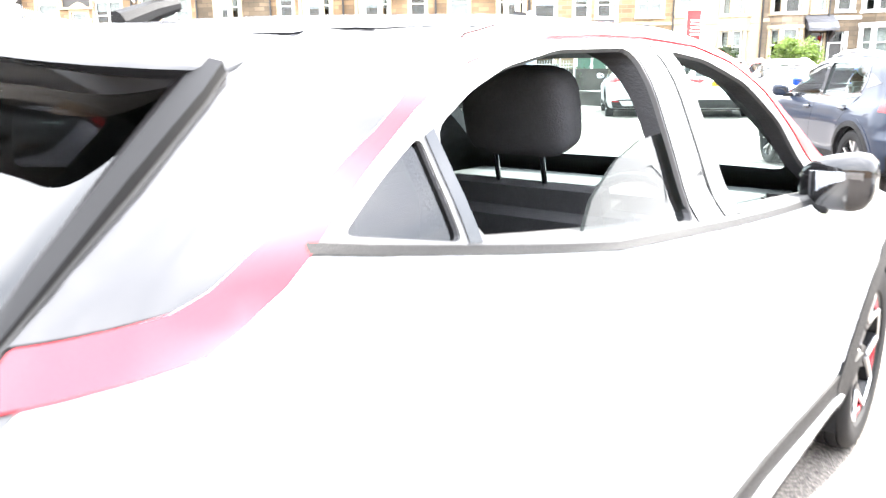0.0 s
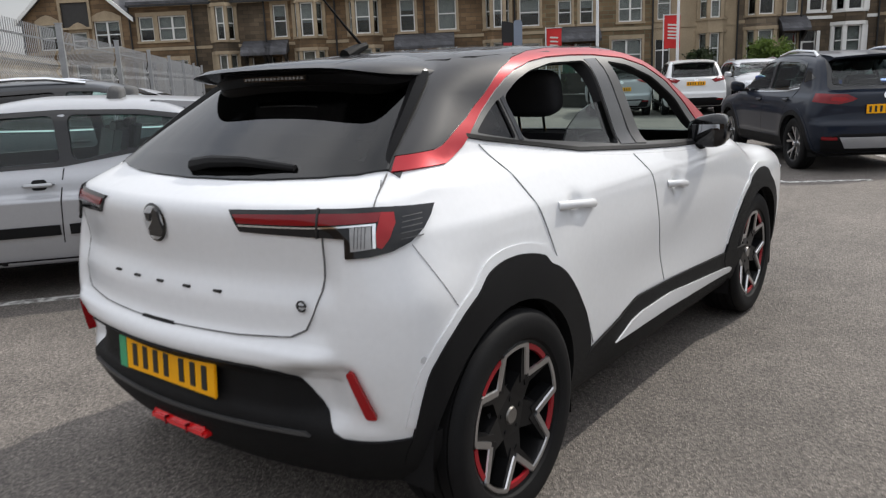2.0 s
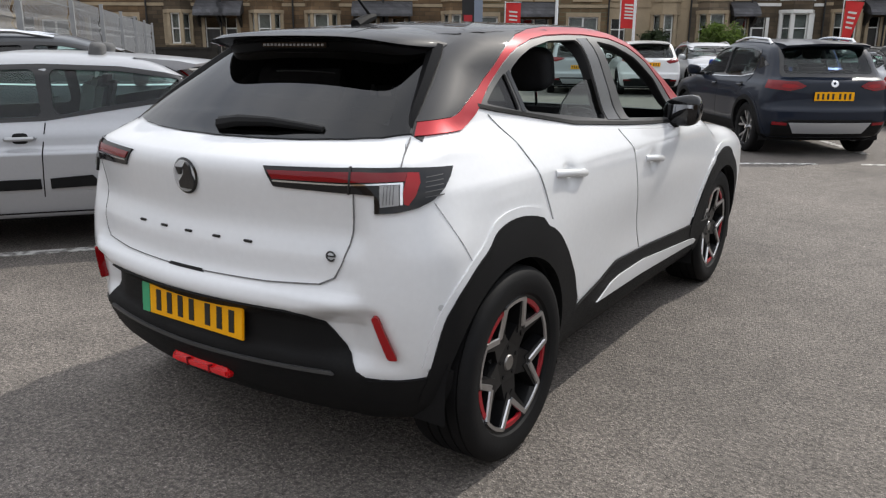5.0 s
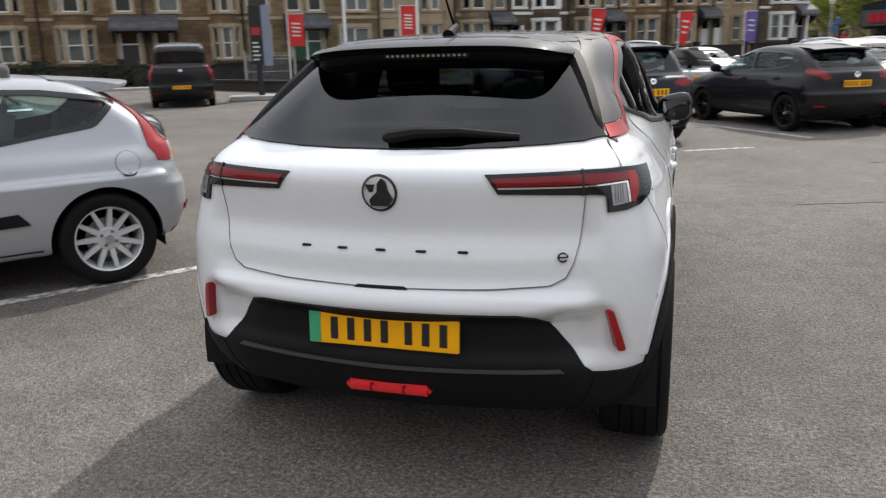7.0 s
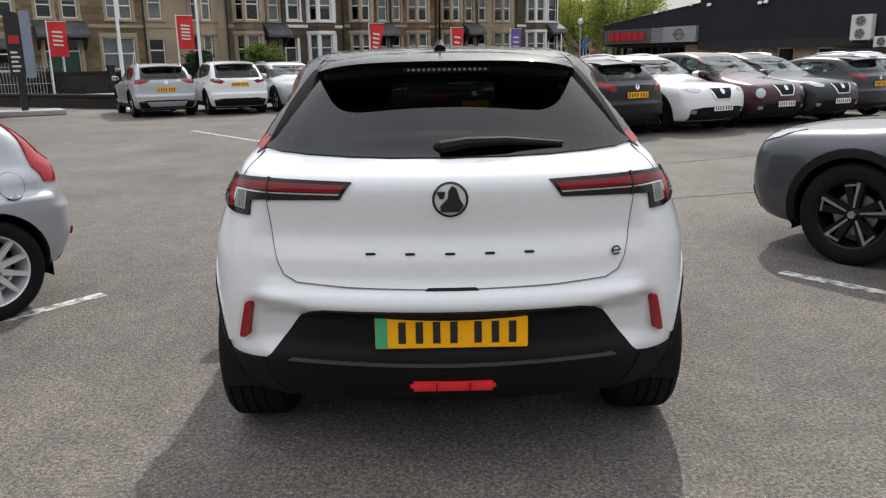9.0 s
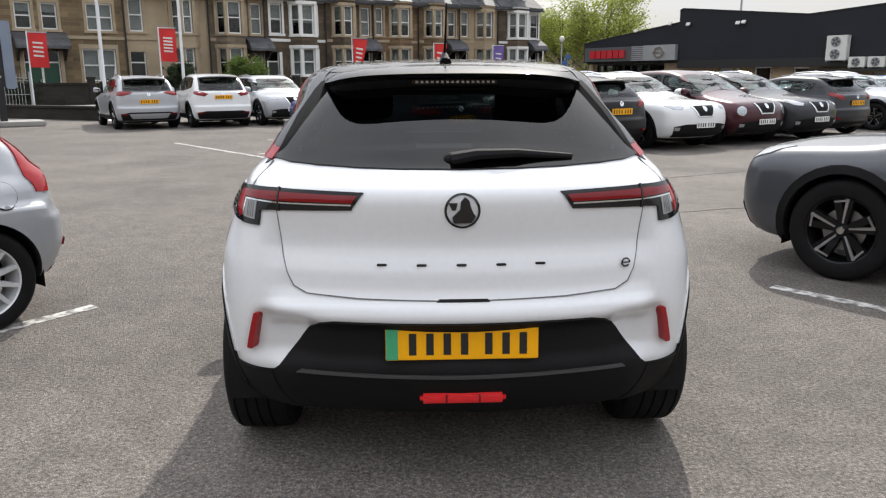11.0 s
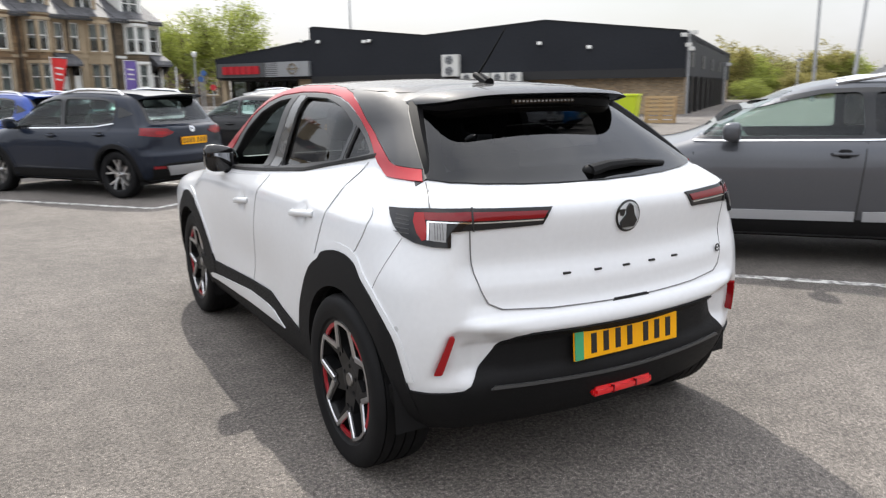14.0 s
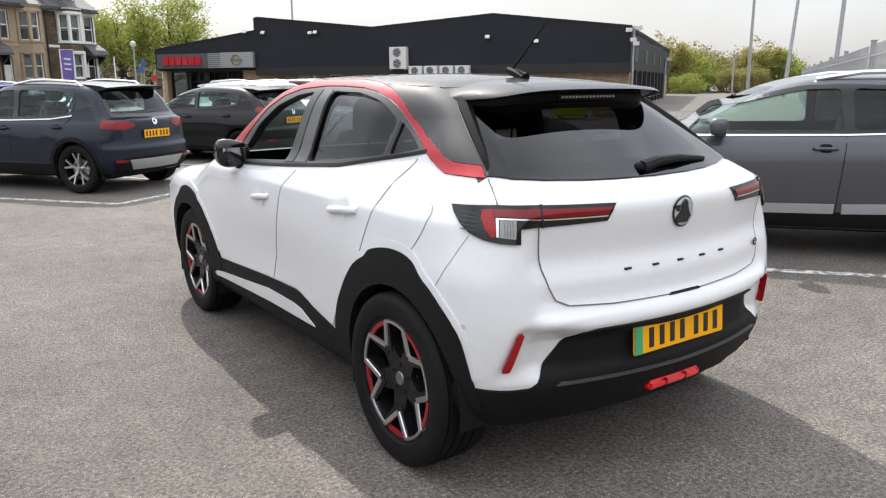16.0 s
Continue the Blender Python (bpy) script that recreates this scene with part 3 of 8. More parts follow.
def add_mirror(parent, x, y, z, s, cap, size=(0.20, 0.16, 0.15), label="", foot=CLAD):
    """mirror > housing cap, foot, mirror_glass on one side."""
    bm = bmesh.new()
    bmesh.ops.create_uvsphere(bm, u_segments=20, v_segments=12, radius=0.5)
    for v in bm.verts:
        q = [2 * c for c in v.co]
        n = max(sum(abs(c) ** 3.2 for c in q), 1e-6) ** (1 / 3.2)
        q = [c / n / 2 for c in q]
        v.co = (q[0] * size[0], q[1] * size[1] * (1.0 if q[1] > 0 else 0.35), q[2] * size[2] * (1 + 0.28 * s * q[0]) + 0.10 * s * q[0] * size[2])
    mirror = part("door_mirror", bm, cap, parent, label)
    mirror.matrix_basis = pose(s * (x + size[0] / 2), y, z)
    bm = bmesh.new()
    box(bm, -s * size[0] / 2 - 0.09, -s * size[0] / 2 + 0.09, -0.03, 0.03, -size[2] * 0.55, -size[2] * 0.28, 0.012)
    part("mirror_foot", bm, foot, mirror)
    bm = bmesh.new()
    box(bm, -size[0] * 0.34, size[0] * 0.34, -0.0325, -0.0285, -size[2] * 0.28, size[2] * 0.28, 0.0)
    face = part("mirror_glass", bm, MIRROR, mirror)
    face.matrix_basis = pose(0, -0.004, 0, 13, 0, s * 6)
    return mirror


def add_plate(parent, x, y, z, ground, turn=0.0, tilt=0.0, band=None, size=(0.52, 0.111), marks=7, label=""):
    """number_plate with dark bars in place of its characters; it faces -y."""
    w, h = size
    bm = bmesh.new()
    box(bm, -w / 2, w / 2, -0.006, 0.004, -h / 2, h / 2, 0.003)
    plate = part("number_plate", bm, ground, parent, label)
    plate.matrix_basis = pose(x, y, z, tilt, 0, turn)
    left = -w / 2
    if band:
        bm = bmesh.new()
        box(bm, -w / 2 + 0.002, -w / 2 + 0.042, -0.0085, -0.005, -h / 2 + 0.003, h / 2 - 0.003)
        part("band", bm, band, plate)
        left += 0.05
    room = w / 2 - 0.035 - left
    step = room / (marks + 0.4)
    for k in range(marks):
        bm = bmesh.new()
        a = left + 0.022 + step * (k + (0.4 if k >= marks - 3 else 0))
        box(bm, a + step * 0.12, a + step * 0.55, -0.0082, -0.005, -0.0375, 0.0375)
        part("mark", bm, INK, plate, "", False)
    return plate


# ---- the white hatchback crossover ----
SHUT = material("shut_line_shadow_gap", (0.13, 0.13, 0.133), 0.7, vary=0.1)
CAR_GREY_DOT = material("grey_sensor", (0.5, 0.51, 0.52), 0.4, vary=0.05)
MAIN = dict(
    sec=[(0.2, 0.80), (0.3, 0.845), (0.45, 0.868), (0.62, 0.878), (0.8, 0.882), (0.93, 0.875), (0.985, 0.867), (1.005, 0.861), (1.03, 0.846), (1.10, 0.80), (1.15, 0.765), (1.25, 0.73), (1.35, 0.695), (1.5, 0.64)],
    plan=[(-0.1, 0.95), (0.5, 0.984), (1.2, 1.0), (2.6, 1.0), (3.4, 0.995), (4.15, 0.95)],
    top=[(0.3, 1.33), (0.62, 1.452), (0.8, 1.49), (1.1, 1.515), (1.5, 1.53), (1.9, 1.53), (2.2, 1.495), (2.55, 1.335), (2.95, 1.095), (3.12, 1.02), (3.6, 0.975), (4.0, 0.89), (4.15, 0.8)],
    rear=[(0.2, 0.24), (0.28, 0.10), (0.36, 0.035), (0.46, -0.002), (0.52, 0.020), (0.60, 0.018), (0.635, -0.022), (0.66, -0.042), (0.69, -0.035), (0.715, -0.005), (0.76, 0.012), (0.80, 0.015), (0.9, 0.045), (1.04, 0.03), (1.085, 0.045), (1.11, 0.10), (1.135, 0.165), (1.2, 0.27), (1.3, 0.42), (1.42, 0.60), (1.52, 0.78)],
    front=[(0.2, 3.9), (0.35, 4.06), (0.6, 4.12), (0.85, 4.06), (1.0, 3.95), (1.1, 3.8), (1.6, 3.6)],
    flares=(0.65, 3.22), flare=0.018, rx=0.24, crown=0.075, ke=0.185,
    hollow=((1.95, 0.6, 0.55, 0.16, 0.018), (1.085, 0.966, 0.042, 0.036, 0.022), (1.985, 0.916, 0.04, 0.034, 0.022)),
    corner=[(0.2, 0.24), (0.28, 0.12), (0.36, 0.05), (0.46, 0.008), (0.56, -0.010), (0.66, -0.018), (0.76, -0.010), (0.88, 0.010), (1.0, 0.028), (1.06, 0.038), (1.085, 0.048), (1.11, 0.10), (1.135, 0.165), (1.2, 0.27), (1.3, 0.42), (1.42, 0.60), (1.52, 0.78)])


def mirrored(loop):
    return [(-p[0], *p[1:]) for p in loop[::-1]]


def build_main_car():
    f, flush = shape(**MAIN), shape(**MAIN, recess=0.0)
    car = thing("car", "white electric crossover with black roof, red roofline trim and open windows", "car")
    hub_r, hub_f, r = 0.66, 3.225, 0.349
    front_win = [(2.50, 1.068), (2.33, 1.27), (2.15, 1.375), (1.95, 1.43), (1.775, 1.449), (1.835, 1.112)]
    rear_win = [(1.61, 1.122), (1.59, 1.452), (1.32, 1.447), (1.131, 1.42), (1.038, 1.39), (0.95, 1.34), (0.965, 1.198)]
    quarter = [(0.931, 1.201), (0.925, 1.335), (0.844, 1.287), (0.755, 1.235)]
    back_glass = [(-0.59, 1.185), (0.59, 1.185), (0.475, 1.375), (0.40, 1.40), (-0.40, 1.40), (-0.475, 1.375)]
    sides, ends = bmesh.new(), bmesh.new()
    for lp in (rounded(front_win, 0.03), rounded(rear_win, 0.03), rounded(quarter, 0.015)):
        prism(sides, lp, "x", -1.3, 1.3)
    for hub in (hub_r, hub_f):
        for s in (-1, 1):
            prism(sides, arch_loop(hub, 0.35, 0.385), "x", s * 0.52, s * 1.3)
    prism(ends, rounded(back_glass, 0.05), "y", -0.6, 1.0)
    prism(ends, rounded([(-0.64, 1.075), (0.64, 1.075), (0.52, 1.445), (-0.52, 1.445)], 0.06), "y", 2.05, 4.0)
    corners = bmesh.new()
    for s in (-1, 1):
        prism(corners, [(-0.3, -0.1), (0.31, -0.1), (0.31, 0.27), (0.2, 0.275), (0.08, 0.26), (-0.3, 0.24)], "x", s * 0.585, s * 1.3)
    cut_body("body", f, 4.12, 1.15, 1.7, (76, 136, 76), (sides, ends, corners), (WHITE, DARK_TRIM), car, label="white painted body shell")

    # glass: the front windows are down, the rear one on one side half down
    lay("rear_side_window", f, "left", [rounded(rear_win, 0.03)], GLASS_TINT, car, h=-0.012, sink=0.004)
    low_glass = [(1.61, 1.122), (1.595, 1.295), (1.5, 1.29), (1.38, 1.262), (1.27, 1.215), (1.20, 1.16), (1.19, 1.15)]
    lay("rear_side_window", f, "right", [low_glass], GLASS_SMOKE, car, "half-lowered tinted window", h=-0.012, sink=0.004)
    lay("quarter_window", f, "left", [rounded(quarter, 0.015)], GLASS_TINT, car, both=True, h=-0.006, sink=0.004)
    lay("windscreen", f, "front", [rounded([(-0.64, 1.075), (0.64, 1.075), (0.52, 1.445), (-0.52, 1.445)], 0.06)], GLASS_CLEAR, car, h=-0.002, sink=0.004)

    # satin frame round the side windows
    belt = [(2.57, 1.045), (2.1, 1.066), (1.76, 1.088), (1.29, 1.126), (0.993, 1.174), (0.786, 1.208), (0.697, 1.225)]
    over = [(0.786, 1.27), (0.868, 1.321), (0.931, 1.363), (0.991, 1.395), (1.064, 1.424), (1.18, 1.448), (1.322, 1.463), (1.52, 1.47), (1.714, 1.47), (1.95, 1.456), (2.135, 1.42), (2.3, 1.345), (2.43, 1.235), (2.57, 1.09)]
    lay("window_frame", f, "left", [belt + over, rounded(front_win, 0.03), rounded(rear_win, 0.03), rounded(quarter, 0.015)], SATIN, car, "satin grey window surround", both=True, h=0.004)
    lay("belt_seal", f, "left", [belt + [(y, z + 0.013) for y, z in belt[::-1]]], CLAD, car, "black belt seal", both=True, h=0.007, sink=0.004)
    lay("b_pillar", f, "left", [[(1.835, 1.105), (1.775, 1.455), (1.70, 1.458), (1.745, 1.112)]], SATIN, car, both=True, h=0.007)
    lay("b_pillar", f, "left", [[(1.735, 1.112), (1.69, 1.458), (1.595, 1.456), (1.615, 1.12)]], BLACK_GLOSS, car, both=True, h=0.006)
    lay("pillar_trim", f, "left", [[(0.965, 1.195), (0.95, 1.343), (0.933, 1.335), (0.942, 1.198)]], BLACK_GLOSS, car, both=True, h=0.006)
    # red line from the windscreen foot over the doors to the tailgate
    outer = [(2.7, 1.135), (2.52, 1.27), (2.334, 1.385), (2.2, 1.445), (2.08, 1.476), (1.8, 1.503), (1.423, 1.5), (1.25, 1.487), (1.106, 1.465), (1.005, 1.43), (0.945, 1.399), (0.862, 1.345), (0.745, 1.282), (0.626, 1.237), (0.571, 1.214), (0.53, 1.203), (0.47, 1.198), (0.408, 1.193)]
    lower = [(0.359, 1.156), (0.436, 1.16), (0.544, 1.163), (0.594, 1.177), (0.656, 1.201), (0.702, 1.225)]
    lay("roofline_trim", f, "left", [outer + lower + [(y, z + 0.004) for y, z in over] + [(2.66, 1.075)]], RED_TRIM, car, "red metallic roofline strip", both=True, h=0.007, step=0.025)
    # black roof and rear pillars
    roof_edge = [(0.40, 0.80), (0.50, 0.86), (0.55, 0.97), (0.575, 1.1), (0.585, 1.4), (0.585, 1.75), (0.57, 1.95), (0.54, 2.07), (0.25, 2.14)]
    lay("roof", f, "top", [roof_edge + mirrored(roof_edge)], ROOF_BLACK, car, "glossy black painted roof", h=0.0055, step=0.04)
    gate_line = [(0.662, 0.36, 1.16), (0.645, 0.40, 1.194), (0.63, 0.45, 1.228), (0.594, 0.56, 1.306), (0.545, 0.69, 1.388), (0.52, 0.738, 1.418), (0.46, 0.84, 1.46), (0.40, 0.914, 1.485)]
    pillar = [(y, z + 0.002) for y, z in outer[::-1] if y < 2.05] + [(2.0, 1.508), (1.8, 1.52), (1.42, 1.517), (1.1, 1.497), (0.95, 1.49), (0.875, 1.467)] + [(0.741, 1.416), (0.694, 1.385), (0.559, 1.303), (0.442, 1.225), (0.393, 1.195)]
    lay("rear_pillar", f, "left", [pillar], ROOF_BLACK, car, "black painted rear pillar", both=True, h=0.0065, step=0.025)
    slant = (0, -0.62, 0.78)
    for s_ in (-1, 1):
        lay("pillar_base", f, slant, [[(s_ * (x + 0.04), y, z - 0.01) for x, y, z in gate_line] + [(s_ * (x - 0.03), y, z + 0.01) for x, y, z in gate_line[::-1]]], ROOF_BLACK, car, h=0.0035, sink=0.002, step=0.03)
    base = [(0.575, 0.62), (0.60, 0.85), (0.60, 1.9), (0.56, 2.05)]
    lay("roof_base", f, "top", [base + mirrored(base)], ROOF_BLACK, car, h=0.0035, sink=0.002, step=0.04)
    gate_top = [(x, y, z) for x, y, z in gate_line[:6]] + [(0.36, 0.75, 1.44), (0.18, 0.76, 1.455), (0, 0.765, 1.46)]
    gate_foot = [(0, 0.163, 1.135), (0.2, 0.176, 1.136), (0.35, 0.203, 1.139), (0.50, 0.25, 1.143), (0.60, 0.30, 1.149)]
    panel = gate_foot + gate_top
    panel = panel + [(-x, y, z) for x, y, z in panel[1:-1][::-1]]
    hole = [(-0.585, 0.34, 1.195), (0, 0.24, 1.185), (0.585, 0.34, 1.195), (0.47, 0.62, 1.36), (0.40, 0.66, 1.395), (-0.40, 0.66, 1.395), (-0.47, 0.62, 1.36)]
    lay("tailgate_glass_surround", f, slant, [panel, hole], INK, car, h=0.002, step=0.03)
    lay("rear_window", f, slant, [panel], GLASS_DARK, car, "dark tinted rear window", h=0.007, sink=0.002, step=0.03)
    for s_ in (-1, 1):
        edge = [(s_ * (x + 0.004), y, z) for x, y, z in gate_line[:6]] + [(s_ * (x - 0.003), y, z) for x, y, z in gate_line[:6][::-1]]
        lay("shut_line", f, slant, [edge], INK, car, h=0.0076, sink=0.001, step=0.04)
    for s_ in (-1, 1):
        bm = bmesh.new()
        strip_in = [(0.632, 0.365, 1.163), (0.600, 0.42, 1.208), (0.575, 0.475, 1.248), (0.535, 0.57, 1.312), (0.482, 0.68, 1.385), (0.45, 0.735, 1.417)]
        rows = []
        for k, ((x0, y0, z0), (x1, y1, z1)) in enumerate(zip(gate_line[:6], strip_in)):
            up = 0.010 + 0.022 * (k / 5) ** 0.8
            mid = Vector((x0 * 0.55 + x1 * 0.45, y0 * 0.55 + y1 * 0.45, z0 * 0.55 + z1 * 0.45)) + Vector((0.25, -0.6, 0.75)) * up
            hull = [Vector((x0 + 0.002, y0, z0 - 0.004)), Vector((x0, y0, z0)) + Vector((0.5, -0.5, 0.7)) * (up * 0.7), mid, Vector((x1, y1, z1)) + Vector((0, -0.6, 0.75)) * (up * 0.55), Vector((x1, y1, z1 - 0.006))]
            rows.append([bm.verts.new((s_ * p.x, p.y, p.z)) for p in hull])
        for r0, r1 in zip(rows, rows[1:]):
            for i in range(4):
                bm.faces.new((r0[i], r0[i + 1], r1[i + 1], r1[i]))
        bm.faces.new(rows[0])
        bm.faces.new(rows[-1])
        bmesh.ops.recalc_face_normals(bm, faces=bm.faces)
        part("window_blade", bm, FIN_BLACK, car, "black fin beside the rear window")
    # roof spoiler over the rear window
    bm = bmesh.new()
    rows = []
    for k in range(57):
        x = -0.525 + 1.05 * k / 56
        u = abs(x) / 0.525
        c = 1 - u ** 14
        back, fore = 0.490 + 0.243 * u ** 12, 0.93 - 0.13 * u ** 4
        zt = 1.476 - 0.012 * u * u - 0.040 * u ** 6
        mid = (back + fore) / 2
        zs = on_surface(f, (0, 0, 1), np.array([(x, fore), (x, fore - 0.05), (x, mid), (x, back + 0.25)]), (np.array((1., 0, 0)), np.array((0., 1, 0))))[:, 2]
        rows.append([bm.verts.new(p) for p in ((x, fore, zs[0] + 0.0045), (x, fore - 0.05, zs[1] + 0.006), (x, mid, max(zs[2] + 0.006, (zt + zs[0]) / 2 + 0.004)), (x, back + 0.03 * c, zt), (x, back, zt - 0.012 * c - 0.002),
                                               (x, back + 0.05 * c + 0.006, zt - 0.026 * c - 0.003), (x, back + 0.10 * c + 0.01, zt - 0.03 * c - 0.006), (x, back + 0.14 * c + 0.02, zt - 0.075 * c - 0.02), (x, back + 0.25, zs[3] - 0.06))])
    for a, b in zip(rows, rows[1:]):
        for i in range(8):
            bm.faces.new((a[i], b[i], b[i + 1], a[i + 1]))
    for r_ in (rows[0], rows[-1]):
        bm.faces.new(r_)
    bmesh.ops.recalc_face_normals(bm, faces=bm.faces)
    spoiler = part("spoiler", bm, ROOF_BLACK, car, "black roof spoiler")
    bm = boxes((-0.165, 0.165, 0.533, 0.548, 1.421, 1.438), bevel=0.004)
    part("high_brake_light", bm, LENS_DARK, spoiler)
    for k in range(16):
        bm = boxes((-0.15 + k * 0.0195, -0.15 + k * 0.0195 + 0.010, 0.5295, 0.534, 1.426, 1.434))
        part("brake_diode", bm, LENS_CLEAR, spoiler)
    # aerial
    bm = bmesh.new()
    tube(bm, [(-0.02, 0.91, 1.505), (-0.02, 0.98, 1.532), (-0.02, 1.03, 1.545)], 0.026, 10, 0.5)
    aerial = part("aerial", bm, CLAD, car)
    bm = bmesh.new()
    tube(bm, [(-0.02, 1.005, 1.545), (-0.02, 0.92, 1.615), (-0.02, 0.78, 1.74)], 0.0065, 8, 0.4)
    part("aerial_rod", bm, CLAD, aerial)

    # doors, flap and tailgate stand proud of dark shut lines
    rear_door = [(1.66, 1.074), (1.735, 0.98), (1.77, 0.84), (1.84, 0.64), (1.90, 0.50), (1.62, 0.512), (1.5, 0.482), (1.22, 0.425), (1.125, 0.60), (1.04, 0.70), (0.925, 0.80), (0.887, 0.90), (0.85, 0.99), (0.807, 1.09), (0.777, 1.15), (0.745, 1.20), (0.98, 1.163), (1.29, 1.114)]
    front_door = [(2.56, 1.025), (2.9, 0.99), (2.96, 0.95), (2.955, 0.84), (2.90, 0.77), (2.80, 0.69), (2.74, 0.60), (2.70, 0.475), (2.60, 0.466), (1.914, 0.50), (1.852, 0.64), (1.782, 0.84), (1.747, 0.985), (1.674, 1.077), (2.1, 1.045)]
    flap = [(0.83, 0.882), (0.815, 0.95), (0.745, 1.045), (0.50, 1.062), (0.478, 1.03), (0.50, 0.96), (0.555, 0.882)]

    def grown(loop, by):
        c = np.mean(np.array(loop), 0)
        out = []
        for k, p in enumerate(loop):
            a, b = np.array(loop[k - 1]), np.array(loop[(k + 1) % len(loop)])
            t = (b - a) / np.linalg.norm(b - a)
            nrm = np.array((t[1], -t[0]))
            area = sum(loop[i - 1][0] * loop[i][1] - loop[i][0] * loop[i - 1][1] for i in range(len(loop)))
            out.append(np.array(p) + nrm * by * (1 if area > 0 else -1))
        return out
    flap = [tuple(p) for p in rounded(flap, 0.03)]
    for name, lp in (("rear_door", rear_door), ("front_door", front_door), ("fuel_flap", flap)):
        ways = ("left",) if name == "fuel_flap" else ("left", "right")
        for way in ways:
            door = lay(name, f, way, [lp], WHITE, car, h=0.004, step=0.024, sink=0.004)[0]
            lay("shut_line", f, way, [grown(lp, 0.0019 if name != "fuel_flap" else 0.0010), grown(lp, -0.0012 if name != "fuel_flap" else -0.001)], SHUT, door, h=0.0012, sink=0.003, step=0.04)
    side = [(0, 0.716), (0.35, 0.721), (0.53, 0.732), (0.575, 0.755), (0.597, 0.80), (0.612, 0.86), (0.622, 0.96), (0.627, 1.02)]
    gate = side + [(0.635, 1.06), (0.725, 1.072), (0.728, 1.085), (0.70, 1.115), (0.668, 1.143), (0.60, 1.142), (0.35, 1.134), (0, 1.13)]
    gate = gate + mirrored(gate)[1:-1]
    gate_ob = lay("tailgate", f, "rear", [gate], WHITE, car, "white tailgate", h=0.004, step=0.03, sink=0.004)[0]
    whole = mirrored(side)[:-1] + side
    lay("shut_line", f, "rear", [[(x + (0.0016 if x > 0.5 else -0.0016 if x < -0.5 else 0), z - (0.002 if z < 0.76 else 0)) for x, z in whole] + [(x - (0.0012 if x > 0.5 else -0.0012 if x < -0.5 else 0), z + (0.0012 if z < 0.76 else 0)) for x, z in whole[::-1]]], SHUT, gate_ob, h=0.0052, sink=0.003, step=0.04)
    for s_ in (-1, 1):
        up = [(0.671, 0.345, 1.156), (0.702, 0.275, 1.12), (0.736, 0.205, 1.085)]
        lay("shut_line", f, (s_ * 0.5, -0.6, 0.6), [[(s_ * (x + 0.0025), y, z) for x, y, z in up] + [(s_ * (x - 0.002), y, z) for x, y, z in up[::-1]]], SHUT, gate_ob, h=0.005, sink=0.002, step=0.03)
    lay("handle_recess", f, "rear", [[(-0.09, 0.712), (0.09, 0.712), (0.08, 0.722), (-0.08, 0.722)]], CLAD, gate_ob, h=0.005)
    for s_ in (-1, 1):
        seam = [(0.803, 0.283, 0.98), (0.843, 0.323, 0.899), (0.874, 0.39, 0.785)]
        lay("bumper_seam", f, (s_ * 0.93, -0.36, 0), [[(s_ * x, y + 0.0009, z) for x, y, z in seam] + [(s_ * x, y - 0.0009, z) for x, y, z in seam[::-1]]], SHUT, car, h=0.0012, sink=0.002, step=0.03)
    # handles
    for y0, y1, z0, z1 in ((1.885, 2.085, 0.910, 0.930), (0.965, 1.20, 0.958, 0.98)):
        for s in (-1, 1):
            bm = bmesh.new()
            ym = (y0 + y1) / 2
            p = on_surface(f, (s, 0, 0), np.array([(y0, z1), (ym, (z0 + z1) / 2), (y1, z0)]), (np.array((0., 1, 0)), np.array((0., 0, 1))))
            tube(bm, [p[0] + (0, 0, 0), p[0] + (s * 0.015, 0.02, 0), p[1] + (s * 0.034, 0, 0.002), p[2] + (s * 0.015, -0.02, 0), p[2]], 0.015, 12)
            part("door_handle", bm, WHITE, car)

    # black cladding: wheel arches, sills and lower bumper
    def ring(hub, outer_pts, start=1.02):
        inner = [(hub + 0.383 * math.cos(a), 0.35 + 0.383 * math.sin(a)) for a in [math.pi * (start - 1.055 * k / 24) for k in range(25)]]
        return outer_pts + inner[::-1]
    rear_arch = [(1.09, 0.30), (1.19, 0.42), (1.135, 0.56), (1.04, 0.683), (0.96, 0.762), (0.905, 0.795), (0.862, 0.812), (0.838, 0.842), (0.77, 0.863), (0.69, 0.875), (0.60, 0.873), (0.525, 0.852), (0.475, 0.805), (0.405, 0.768), (0.32, 0.70), (0.263, 0.628),
                 (0.242, 0.535), (0.232, 0.45), (0.225, 0.40), (0.235, 0.335)]
    rear_arch = [tuple(p) for p in rounded(rear_arch, 0.035, 3)]
    front_arch = [(2 * 1.94 - y - 0.0, z - 0.03 if z > 0.5 else z) for y, z in rear_arch][::-1]
    for hub, loop in ((hub_r, rear_arch), (hub_f, front_arch)):
        inner = [p for p in loop if p[1] > 0.47]
        lip = [(hub + (y - hub) * 1.055, 0.40 + (z - 0.40) * 1.065) for y, z in inner]
        lay("arch_lip", f, "left", [lip + [(hub + (y - hub) * 0.98, 0.40 + (z - 0.40) * 0.98) for y, z in inner[::-1]]], WHITE, car, both=True, h=0.0065, sink=0.012, step=0.03)
    lay("wheel_arch_cladding", f, "left", [ring(hub_r, rear_arch[::-1])], CLAD, car, "black plastic arch cladding", both=True, h=0.012, sink=0.03)
    lay("wheel_arch_cladding", f, "left", [ring(hub_f, front_arch[::-1], 1.07)], CLAD, car, "black plastic arch cladding", both=True, h=0.012, sink=0.03)
